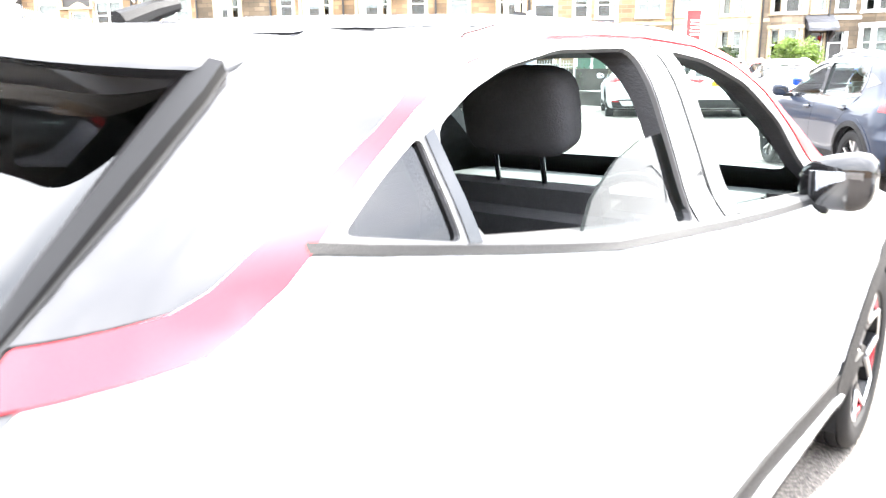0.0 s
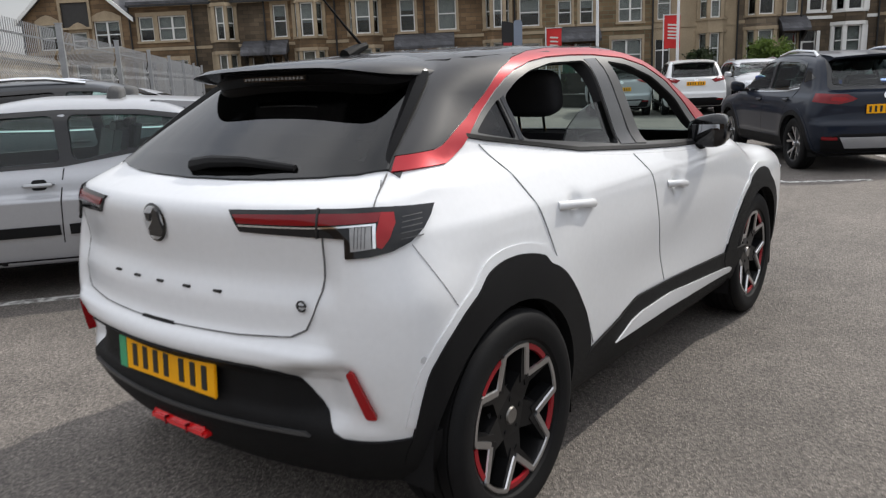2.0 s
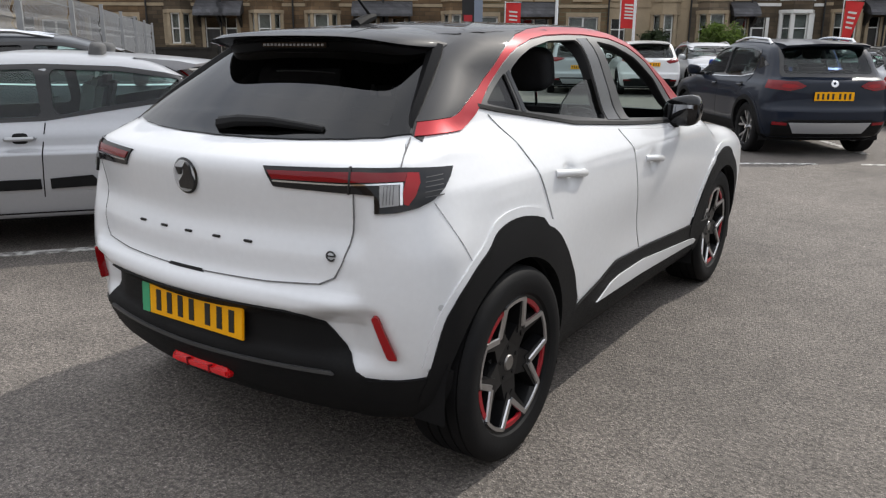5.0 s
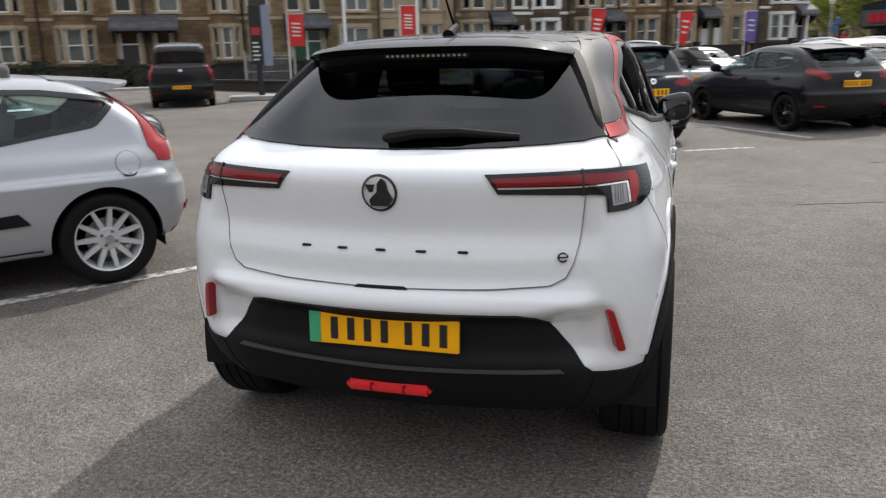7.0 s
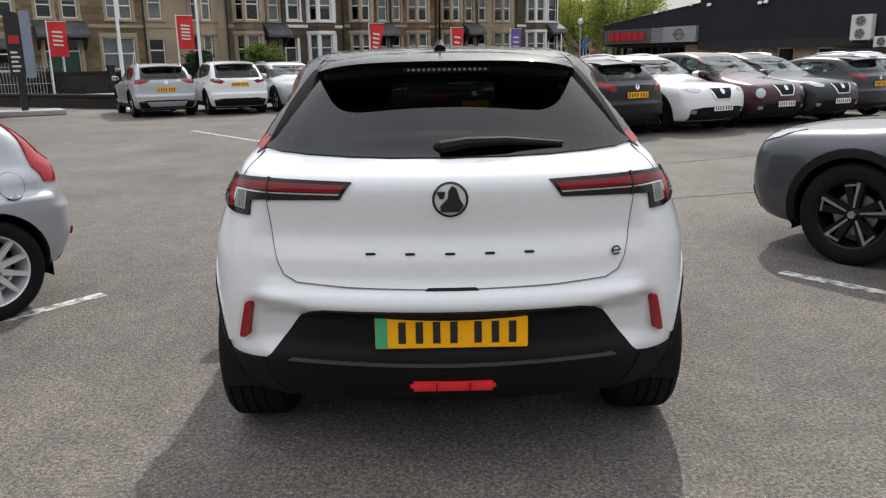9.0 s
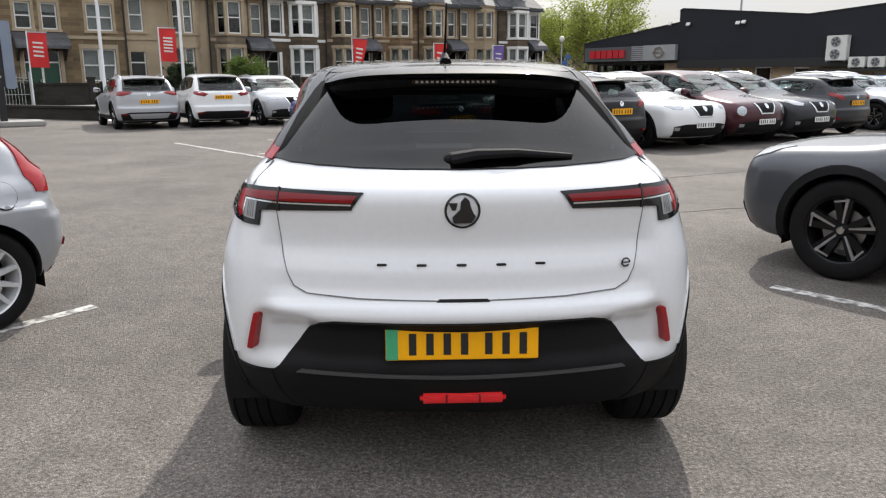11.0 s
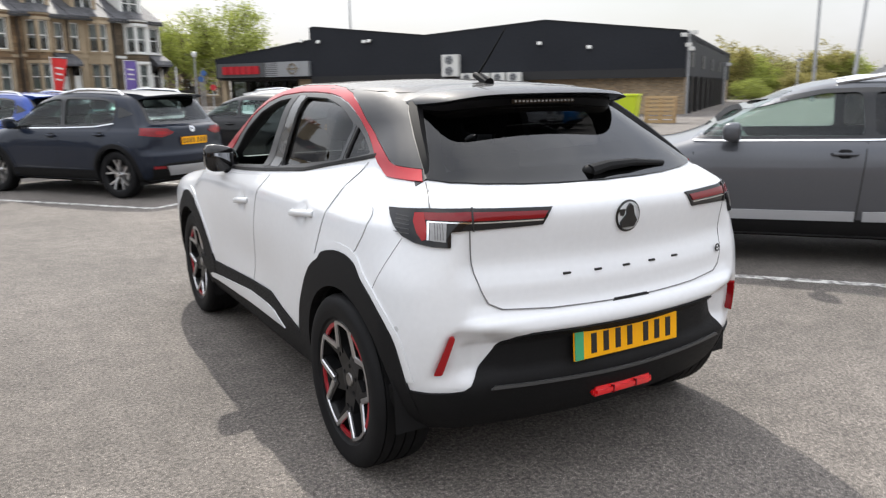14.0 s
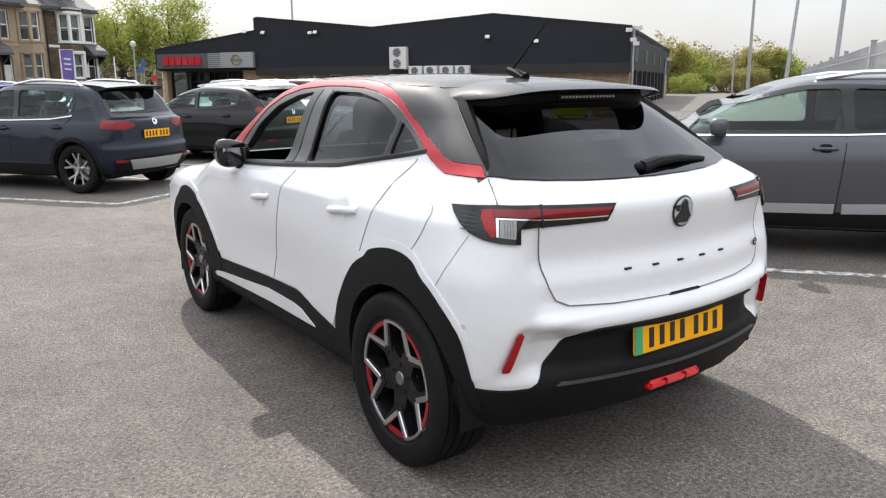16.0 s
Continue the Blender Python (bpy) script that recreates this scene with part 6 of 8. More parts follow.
SIGN_DARK = material("dark_grey_sign", (0.10, 0.105, 0.11), 0.45, 0.4, vary=0.1, scale=1.5)
SIGN_RED = material("red_sign_block", (0.42, 0.015, 0.025), 0.35, coat=0.4, vary=0.06)
ROLLER = material("grey_roller_steel", (0.30, 0.31, 0.32), 0.5, 0.3, vary=0.15, scale=2)
AC_WHITE = material("white_unit_casing", (0.62, 0.62, 0.59), 0.55, vary=0.12, scale=2)
GALV = material("galvanised_steel", (0.36, 0.37, 0.38), 0.5, 0.6, vary=0.25, scale=6)
POLE_WHITE = material("white_pole_paint", (0.70, 0.71, 0.72), 0.4, vary=0.08)
FLAG_RED = material("red_flag_cloth", (0.55, 0.025, 0.025), 0.8, vary=0.12, scale=4)
FLAG_PURPLE = material("purple_flag_cloth", (0.13, 0.09, 0.30), 0.8, vary=0.12, scale=4)
CONCRETE = material("concrete", (0.32, 0.31, 0.29), 0.9, vary=0.22, scale=1.4, bump=0.4, bump_scale=60)
TOTEM_BLUE = material("grey_blue_panel", (0.22, 0.26, 0.33), 0.45, 0.2, vary=0.08)
LIME = material("lime_plastic", (0.52, 0.62, 0.02), 0.45, vary=0.08)
BIN_BLUE = material("blue_plastic", (0.03, 0.09, 0.25), 0.5, vary=0.1)
PALLET = material("pallet_wood", (0.38, 0.26, 0.14), 0.85, vary=0.3, scale=5)
BARK = material("bark", (0.085, 0.065, 0.045), 0.95, vary=0.35, scale=3, bump=0.6, bump_scale=20)
GRASS = material("rough_grass", (0.055, 0.075, 0.025), 0.95, vary=0.4, scale=0.5, bump=0.5, bump_scale=8)


def leafage(name, colour):
    """Leaves that differ clump by clump and let some light through."""
    m = material(name, colour, 0.6, vary=0)
    nt = m.node_tree
    b = nt.nodes["Principled BSDF"]
    geo, rng, sc, tr, ad = (nt.nodes.new("ShaderNode" + k) for k in ("NewGeometry", "MapRange", "VectorMath", "BsdfTranslucent", "MixShader"))
    sc.operation = "SCALE"
    sc.inputs[0].default_value = colour
    rng.inputs["To Min"].default_value, rng.inputs["To Max"].default_value = 0.6, 1.45
    nt.links.new(geo.outputs["Random Per Island"], rng.inputs["Value"])
    nt.links.new(rng.outputs[0], sc.inputs["Scale"])
    nt.links.new(sc.outputs[0], b.inputs["Base Color"])
    nt.links.new(sc.outputs[0], tr.inputs["Color"])
    ad.inputs[0].default_value = 0.45
    nt.links.new(b.outputs[0], ad.inputs[1])
    nt.links.new(tr.outputs[0], ad.inputs[2])
    nt.links.new(ad.outputs[0], nt.nodes["Material Output"].inputs["Surface"])
    return m


SPRING = leafage("spring_leaves", (0.31, 0.35, 0.08))
LEAF = leafage("green_leaves", (0.09, 0.14, 0.022))
OLIVE = leafage("olive_leaves", (0.31, 0.28, 0.10))
DARK_LEAF = leafage("dark_hedge_leaves", (0.025, 0.04, 0.014))


# ---- surroundings: blocks ----
def block_mesh(name, rows, mat):
    """Boxes (x0, x1, y0, y1, z0, z1) in one mesh."""
    v, f = [], []
    for x0, x1, y0, y1, z0, z1 in rows:
        k = len(v)
        v += [(x, y, z) for z in (z0, z1) for y in (y0, y1) for x in (x0, x1)]
        f += [tuple(k + i for i in q) for q in ((0, 2, 3, 1), (4, 5, 7, 6), (0, 1, 5, 4), (2, 6, 7, 3), (0, 4, 6, 2), (1, 3, 7, 5))]
    return mesh_of(name, v, f, mat)


def blocks(name, rows, mat, parent, label="", m=None):
    ob = under(new(name, block_mesh(name, rows, mat)), parent, label)
    if m is not None:
        ob.matrix_basis = m
    return ob


def solid(name, loop, axis, a, b, mat, parent, label=""):
    bm = bmesh.new()
    prism(bm, loop, axis, a, b)
    return part(name, bm, mat, parent, label, smooth=False)


def pierced(name, x0, x1, z0, z1, holes, y0, y1, mat, parent, label=""):
    """A wall with openings right through it."""
    holes = [(max(a, x0), min(b, x1), max(c, z0), min(d, z1)) for a, b, c, d in holes]
    xs = sorted({x0, x1, *(h[i] for h in holes for i in (0, 1))})
    zs = sorted({z0, z1, *(h[i] for h in holes for i in (2, 3))})
    v, f, key = [], [], {}

    def at(x, y, z):
        p = (round(x, 4), y, round(z, 4))
        if p not in key:
            key[p] = len(v)
            v.append(p)
        return key[p]
    full = {}
    for i in range(len(xs) - 1):
        for k in range(len(zs) - 1):
            cx, cz = (xs[i] + xs[i + 1]) / 2, (zs[k] + zs[k + 1]) / 2
            full[i, k] = not any(a < cx < b and c < cz < d for a, b, c, d in holes)
    for (i, k), on in full.items():
        if not on:
            continue
        a, b, c, d = xs[i], xs[i + 1], zs[k], zs[k + 1]
        f.append((at(a, y0, c), at(b, y0, c), at(b, y0, d), at(a, y0, d)))
        f.append((at(a, y1, c), at(a, y1, d), at(b, y1, d), at(b, y1, c)))
        if not full.get((i - 1, k)):
            f.append((at(a, y0, c), at(a, y0, d), at(a, y1, d), at(a, y1, c)))
        if not full.get((i + 1, k)):
            f.append((at(b, y0, c), at(b, y1, c), at(b, y1, d), at(b, y0, d)))
        if not full.get((i, k - 1)):
            f.append((at(a, y0, c), at(a, y1, c), at(b, y1, c), at(b, y0, c)))
        if not full.get((i, k + 1)):
            f.append((at(a, y0, d), at(b, y0, d), at(b, y1, d), at(a, y1, d)))
    return under(new(name, mesh_of(name, v, f, mat)), parent, label)


# ---- ground ----
lay_out = random.Random(4)
tagged(new("ground", block_mesh("ground", [(-1500, 1500, -1500, 1500, -0.4, 0)], ASPHALT)), "worn grey-brown asphalt car park with pale stone speckle", "ground", kind="structure")


def bay_line(a, b, w=0.1):
    (x0, y0), (x1, y1) = a, b
    n = math.hypot(x1 - x0, y1 - y0)
    ob = new("bay_line", block_mesh("bay_line", [(0, n, -w / 2, w / 2, 0.0005, 0.004)], LINE))
    ob.matrix_basis = Matrix.Translation((x0, y0, 0)) @ Matrix.Rotation(math.atan2(y1 - y0, x1 - x0), 4, "Z")
    tagged(ob, "worn white painted parking bay line on asphalt", "road marking", "bay lines", "structure")


for a, b in [((-2.29, 2.35), (-4.6, -0.72)), ((2.30, 2.67), (5.0, -0.49)), ((-5.9, 15.2), (-0.4, 8.4)), ((-0.38, 8.46), (0.42, 8.99)), ((0.89, 9.28), (1.85, 9.78)), ((-3.44, 12.52), (-2.44, 12.99)),
             ((-3.97, 16.0), (-2.99, 15.5)), ((0.04, 11.68), (0.8, 10.39)), ((0.84, 13.82), (2.83, 11.14))]:
    bay_line(a, b)

TAR = material("old_tar", (0.018, 0.017, 0.016), 0.7, vary=0.3, scale=6)


def tar_seam(a, b, w, seed):
    """A sealed crack: a thin uneven ribbon of tar on the asphalt."""
    rnd = random.Random(seed)
    a, b = Vector((*a, 0)), Vector((*b, 0))
    side = (b - a).normalized().cross(Vector((0, 0, 1)))
    n = int((b - a).length / 0.08)
    drift, v, f = 0.0, [], []
    for k in range(n + 1):
        drift += rnd.uniform(-0.015, 0.015)
        p = a.lerp(b, k / n) + side * drift
        h = w * rnd.uniform(0.25, 0.6) * min(1, 4 * k / n, 4 * (n - k) / n)
        v += [(*(p + side * h).xy, 0.0032), (*(p - side * h).xy, 0.0032), (*(p - side * h).xy, 0.0004), (*(p + side * h).xy, 0.0004)]
    for k in range(n):
        c = 4 * k
        f += [(c, c + 1, c + 5, c + 4), (c + 1, c + 2, c + 6, c + 5), (c + 3, c, c + 4, c + 7)]
    tagged(new("tar_seam", mesh_of("tar_seam", v, f, TAR)), "thin dark tar-sealed crack across the asphalt", "road marking", "tar seams", "structure")


for k, (a, b, w) in enumerate([((3.1, 8.4), (4.9, 9.27), 0.035), ((4.9, 9.4), (7.4, 10.9), 0.02), ((1.9, 5.4), (3.9, 6.1), 0.014)]):
    tar_seam(a, b, w, 11 + k)

# ---- stone terrace ----
ROW = Matrix.Translation((-9.2, 50, 0)) @ Matrix.Rotation(math.atan2(0.6, 0.8), 4, "Z")


def base_at(s):
    return 0.0 if s < -10 else 0.015 * (s + 10)


def window(parent, m, w, h, surround=None, split=True, mullion=None, blind=0.0, arched=False, sill=True):
    """A sash window: painted frame, pane, stone surround and sill; m sets its lower corner, y inward."""
    mul = mullion or (mullion is None and w > 1.35)
    xs = [(0.07, w / 2 - 0.06), (w / 2 + 0.06, w - 0.07)] if mul else [(0.07, w - 0.07)]
    zs = [(0.08, h * 0.5 - 0.035), (h * 0.5 + 0.035, h - 0.08)] if split else [(0.08, h - 0.08)]
    ob = pierced("window", 0, w, 0, h, [(a, b, c, d) for a, b in xs for c, d in zs], 0.09, 0.17, WHITE_TRIM, parent, "white painted sash frame")
    ob.matrix_basis = m
    pane = blocks("pane", [(0.07, w - 0.07, 0.125, 0.133, 0.08, h - 0.08)], GLASS_HOUSE, ob)
    pane.visible_shadow = False
    if blind:
        rows = [(0.05, w - 0.05, 0.24, 0.25, h * (1 - blind), h)] if blind < 1 else [(0.05, w - 0.05, 0.24, 0.262, z, z + 0.06) for z in np.arange(0.02, h - 0.05, 0.085)]
        blocks("blind", rows, BLIND if blind >= 1 else CURTAIN, ob)
    if surround is not None:
        q = 0.15
        pierced("surround", -q, w + q, 0, h + 0.24, [(-0.002, w + 0.002, 0, h + 0.002)], -0.035, 0.07, surround, ob, "pale dressed stone")
        if arched:
            bm = bmesh.new()
            prism(bm, [(-q - 0.02, h + 0.242), (w + q + 0.02, h + 0.242), (w * 0.78, h + 0.5), (w / 2, h + 0.6), (w * 0.22, h + 0.5)], "y", -0.04, 0.07)
            part("arch_stone", bm, surround, ob, smooth=False)
    if sill:
        blocks("sill", [(-0.18, w + 0.18, -0.1, 0.08, -0.13, -0.004)], surround or CREAM, ob)
    return ob


def local(x, y, z, turn=0.0):
    return Matrix.Translation((x, y, z)) @ Matrix.Rotation(turn, 4, "Z")


def bay(parent, a, b, e, mat, trim, shade, up=6.35, roof=True, low=(1.35, 3.2), high=(4.05, 6.0)):
    """A canted two-storey bay: solid bands, corner posts, three windows to a storey, a slate hood."""
    c, d = min(0.5, (b - a) * 0.28), 0.75
    plan = [(a, 0.02), (a + c, -d), (b - c, -d), (b, 0.02)]

    def ring(bm, grow, z0, z1):
        prism(bm, [(a - grow, 0.02), (a + c - grow * 0.6, -d - grow), (b - c + grow * 0.6, -d - grow), (b + grow, 0.02)], "z", z0, z1)
    for z0, z1 in ((0, low[0]), (low[1] + 0.2, high[0] - 0.12), (high[1] + 0.2, up)):
        bm = bmesh.new()
        ring(bm, 0, z0 + (e if z0 else 0), z1 + e)
        part("bay_wall", bm, mat, parent, smooth=False)
    for z0, z1 in ((low[0], low[0] + 0.1), (low[1], low[1] + 0.2), (high[0] - 0.12, high[0]), (high[1], high[1] + 0.2), (up, up + 0.12)):
        bm = bmesh.new()
        ring(bm, 0.07, z0 + e, z1 + e)
        part("stone_band", bm, trim, parent, "pale dressed stone", smooth=False)
    for z0, z1 in (low, high):
        for x, y in ((a + 0.08, -0.06), (a + c, -d + 0.09), (b - c, -d + 0.09), (b - 0.08, -0.06)):
            blocks("bay_post", [(x - 0.1, x + 0.1, y - 0.09, y + 0.09, z0 + e + 0.1 * (z0 == low[0]), z1 + e)], trim, parent, "pale dressed stone")
    for z0, z1 in (low, high):
        z0 = z0 + (0.1 if z0 == low[0] else 0)
        for p, q in zip(plan, plan[1:]):
            p, q = Vector(p), Vector(q)
            u = (q - p).normalized()
            w = (q - p).length - 0.26
            at = p + u * 0.13
            n = Vector((-u.y, u.x)) * -0.03
            window(parent, local(at.x - n.x, at.y - n.y, z0 + e, math.atan2(u.y, u.x)), w, z1 - z0, blind=shade if shade >= 1 else (0.97 if z0 < 3 else 0.6) if shade == 0 else shade, sill=False, mullion=w > 1.25)
    if roof:
        bm = bmesh.new()
        z = up + 0.12 + e
        lo = [bm.verts.new((x, y, z)) for x, y in ((a - 0.12, 0), (a + c - 0.08, -d - 0.13), (b - c + 0.08, -d - 0.13), (b + 0.12, 0))]
        hi = [bm.verts.new((x, y, z + 0.5)) for x, y in ((a + 0.35, 0), (a + c + 0.1, -0.12), (b - c - 0.1, -0.12), (b - 0.35, 0))]
        for k in range(4):
            bm.faces.new((lo[k], lo[(k + 1) % 4], hi[(k + 1) % 4], hi[k]))
        bm.faces.new(hi)
        bm.faces.new(lo[::-1])
        part("bay_roof", bm, SLATE_ROOF, parent, "dark slate", smooth=False)


def chimney(parent, x, y, z, mat):
    ob = blocks("chimney", [(x - 0.75, x + 0.75, y - 0.35, y + 0.35, z - 1.6, z + 1.3), (x - 0.85, x + 0.85, y - 0.45, y + 0.45, z + 1.302, z + 1.45)], mat, parent)
    for k in range(4):
        bm = bmesh.new()
        spin_profile(bm, [(0.10, 0), (0.14, 0), (0.11, 0.4), (0.13, 0.45), (0.09, 0.45), (0.09, 0)], "z", 10, (x - 0.54 + 0.36 * k, y, z + 1.452))
        part("chimney_pot", bm, POT, ob)


def house(s0, s1, label, wall=SANDSTONE, trim=CREAM, bays=(), wins=(), doors=(), gable=False, dormer=False, eaves=6.6, deep=9.0, blind=0.0, bay_up=6.35, bay_high=(4.05, 6.0), end_wall=False):
    """One house of the row: pierced front wall, party walls, roof, bays, windows, doors under dark canopies."""
    e = base_at((s0 + s1) / 2)
    w = s1 - s0
    ob = thing("terraced_house", label, "house", ROW @ Matrix.Translation((s0, 0, 0)), "houses of the terrace")
    holes = []
    for a, b in bays:
        holes += [(a - s0 + 0.25, b - s0 - 0.25, 1.5 + e, 3.15 + e), (a - s0 + 0.25, b - s0 - 0.25, bay_high[0] + e, bay_high[1] + e)]
    for a, b, z0, z1, *_ in wins:
        holes.append((a - s0, b - s0, z0 + e, z1 + e))
    for a, b, *_ in doors:
        holes.append((a - s0, b - s0, 0.35 + e, 2.95 + e))
    top = eaves + e
    pierced("front_wall", 0.002, w - 0.002, -0.3, top, holes, 0.0, 0.38, wall, ob)
    for x in (0.002, w - 0.302):
        blocks("party_wall", [(x, x + 0.3, 0.382, deep - 0.302, -0.3, top)], wall, ob)
    pierced("rear_wall", 0.002, w - 0.002, -0.3, top, [], deep - 0.3, deep, wall, ob)
    blocks("floor_slab", [(0.304, w - 0.304, 0.384, deep - 0.304, z, z + 0.2) for z in (0.1, 3.5 + e)], WOOD_DARK, ob)
    ridge = top + (3.1 if not gable else w * 0.44)
    bm = bmesh.new()
    if gable:
        over, t = 0.35, 0.16
        k = (ridge - top) / (w / 2)
        for sgn in (0, 1):
            xe, xm = (-over, w / 2) if not sgn else (w + over, w / 2)
            ze = top - over * k
            prism(bm, [(xe, ze), (xm, ridge), (xm, ridge + t), (xe, ze + t)], "y", -0.35, deep + 0.2)
        part("roof", bm, SLATE_ROOF, ob, "dark grey slate", smooth=False)
        solid("gable_wall", [(0.002, top + 0.004), (w - 0.002, top + 0.004), (w / 2, ridge - 0.02)], "y", 0.0, 0.36, wall, ob)
        solid("gable_wall", [(0.002, top + 0.004), (w - 0.002, top + 0.004), (w / 2, ridge - 0.02)], "y", deep - 0.36, deep, wall, ob)
        for sgn in (0, 1):
            xe = -over if not sgn else w + over
            ze = top - over * k
            solid("bargeboard", [(xe, ze - 0.1), (w / 2, ridge - 0.1), (w / 2, ridge + 0.17), (xe, ze + 0.17)], "y", -0.42, -0.352, WHITE_TRIM, ob, "white painted timber")
    else:
        mid = deep / 2
        k = (ridge - top) / mid
        prism(bm, [(-0.4, top - 0.4 * k), (mid, ridge), (mid, ridge + 0.17), (-0.4, top - 0.4 * k + 0.17)], "x", 0.001, w - 0.001)
        prism(bm, [(deep + 0.4, top - 0.4 * k), (mid, ridge), (mid, ridge + 0.17), (deep + 0.4, top - 0.4 * k + 0.17)], "x", 0.001, w - 0.001)
        part("roof", bm, SLATE_ROOF, ob, "dark grey slate", smooth=False)
        blocks("gutter", [(0, w, -0.52, -0.402, top - 0.42, top - 0.30)], PIPE, ob)
        blocks("eaves_course", [(0.002, w - 0.002, -0.12, -0.002, top - 0.42, top - 0.22)], trim, ob)
        if end_wall or dormer:
            for x in (0.004, w - 0.304):
                solid("end_gable", [(0.002, top + 0.002), (deep, top + 0.002), (mid, ridge - 0.02)], "x", x, x + 0.3, wall, ob)
        chimney(ob, w - 0.9, mid, ridge + 0.2, wall)
    solid("string_course", [(0.002, 3.62 + e), (w - 0.002, 3.62 + e), (w - 0.002, 3.8 + e), (0.002, 3.8 + e)], "y", -0.05, -0.002, trim, ob)
    for a, b in bays:
        bay(ob, a - s0, b - s0, e, wall, trim, blind, bay_up, True, (1.35, 3.2), bay_high)
    for a, b, z0, z1, *how in wins:
        window(ob, local(a - s0, 0.02, z0 + e), b - a, z1 - z0, trim, blind=blind if blind >= 1 else (0.55, 0.35, 0.97)[int(a * 7) % 3], arched="arch" in how)
    for a, b, mat, canopy in doors:
        n = 2 if b - a > 1.3 else 1
        for i in range(n):
            x0, x1 = a - s0 + (b - a) * i / n + 0.06, a - s0 + (b - a) * (i + 1) / n - 0.06
            bm = boxes((x0, x1, 0.16, 0.21, 0.36 + e, 2.3 + e))
            for u in (0.14, 0.56):
                for z0, z1 in ((0.55, 1.15), (1.3, 2.15)):
                    box(bm, x0 + u * (x1 - x0), x0 + (u + 0.3) * (x1 - x0), 0.145, 0.158, z0 + e, z1 + e)
            door = part("door", bm, mat, ob, "panelled front door", smooth=False)
            blocks("handle", [(x1 - 0.1, x1 - 0.06, 0.10, 0.158, 1.3 + e, 1.42 + e)], CHROME, door)
            blocks("door_frame", [(x0 - 0.06, x0 - 0.002, 0.1, 0.24, 0.36 + e, 2.95 + e), (x1 + 0.002, x1 + 0.06, 0.1, 0.24, 0.36 + e, 2.95 + e), (x0, x1, 0.1, 0.24, 2.302 + e, 2.38 + e)], WHITE_TRIM, ob)
            blocks("fanlight", [(x0, x1, 0.15, 0.158, 2.382 + e, 2.948 + e)], GLASS_SMOKE, ob)
        blocks("doorstep", [(a - s0 - 0.2, b - s0 + 0.2, -0.5, 0.0, 0, 0.2 + e), (a - s0 - 0.2, b - s0 + 0.2, -0.25, 0.0, 0.202 + e, 0.36 + e)], CREAM, ob)
        blocks("door_surround", [(a - s0 - 0.2, a - s0 - 0.002, -0.05, 0.1, 0.37 + e, 2.95 + e), (b - s0 + 0.002, b - s0 + 0.2, -0.05, 0.1, 0.37 + e, 2.95 + e)], trim, ob)
        if canopy:
            bm = bmesh.new()
            prism(bm, [(0.0, 3.25 + e), (-0.95, 3.05 + e), (-0.95, 3.2 + e), (-0.75, 3.5 + e), (0.0, 3.95 + e)], "x", a - s0 - 0.45, b - s0 + 0.45)
            can = part("canopy", bm, SLATE_ROOF, ob, "dark slate canopy", smooth=False)
            for x in (a - s0 - 0.35, b - s0 + 0.2):
                solid("bracket", [(0.0, 2.4 + e), (-0.12, 2.5 + e), (-0.75, 3.02 + e), (-0.75, 3.05 + e), (0.0, 3.24 + e)], "x", x, x + 0.14, WOOD_DARK, can)
    if gable:
        x0 = w / 2 - 0.85
        window(ob, local(x0, -0.09, top - 0.35 if w > 8 else top - 0.55), 1.7, 1.45, trim, blind=0.5)
        # flat dark board behind the pane, standing in for the unlit room
        blocks("gable_recess", [(x0, x0 + 1.7, -0.004, -0.001, top - 0.55, top + 1.1)], WOOD_DARK, ob)
    if dormer:
        x0, z = w / 2 - 1.0, top + 0.25
        bm = boxes((x0, x0 + 0.3, 0.5, 3.4, z - 0.2, z + 1.75), (x0 + 1.9, x0 + 2.2, 0.5, 3.4, z - 0.2, z + 1.75), (x0 + 0.3, x0 + 1.9, 0.5, 0.8, z - 0.2, z + 0.1))
        d = part("dormer", bm, trim, ob, smooth=False)
        bm = bmesh.new()
        for sg in (-1, 1):
            xc = x0 + 1.1
            prism(bm, [(xc, z + 2.75), (xc + sg * 1.4, z + 1.55), (xc + sg * 1.4, z + 1.68), (xc, z + 2.9)], "y", 0.25, 4.6)
        part("dormer_roof", bm, SLATE_ROOF, ob, "dark slate", smooth=False)
        solid("dormer_gable", [(x0 + 0.002, z + 1.76), (x0 + 2.198, z + 1.76), (x0 + 1.1, z + 2.72)], "y", 0.5, 0.75, wall, d)
        window(ob, local(x0 + 0.3, 0.52, z + 0.1), 1.6, 1.65, blind=0.4, sill=False)
        # dark board behind the dormer pane, in place of a shaded room
        blocks("dormer_lining", [(x0 + 0.31, x0 + 1.89, 1.3, 1.34, z + 0.1, z + 1.75)], WOOD_DARK, ob)
    bm = bmesh.new()
    tube(bm, [(0.0, -0.12, 0.1), (0.0, -0.12, top - 0.35)], 0.055, 8)
    part("downpipe", bm, PIPE, ob)
    return ob


DK = WOOD_DARK
FW = (4.1, 6.0)
house(-48.9, -42.2, "sandstone house with broad front gable and pale pointed window heads", wins=[(-48.0, -46.8, 3.9, 5.4, "arch"), (-45.95, -45.0, 3.9, 4.9, "arch"), (-44.5, -42.9, 3.9, 5.5, "arch"), (-48.0, -46.6, 1.2, 2.8), (-44.6, -43.0, 1.2, 2.8)], gable=True, eaves=5.75,
      doors=[(-45.95, -45.0, DK, False)])
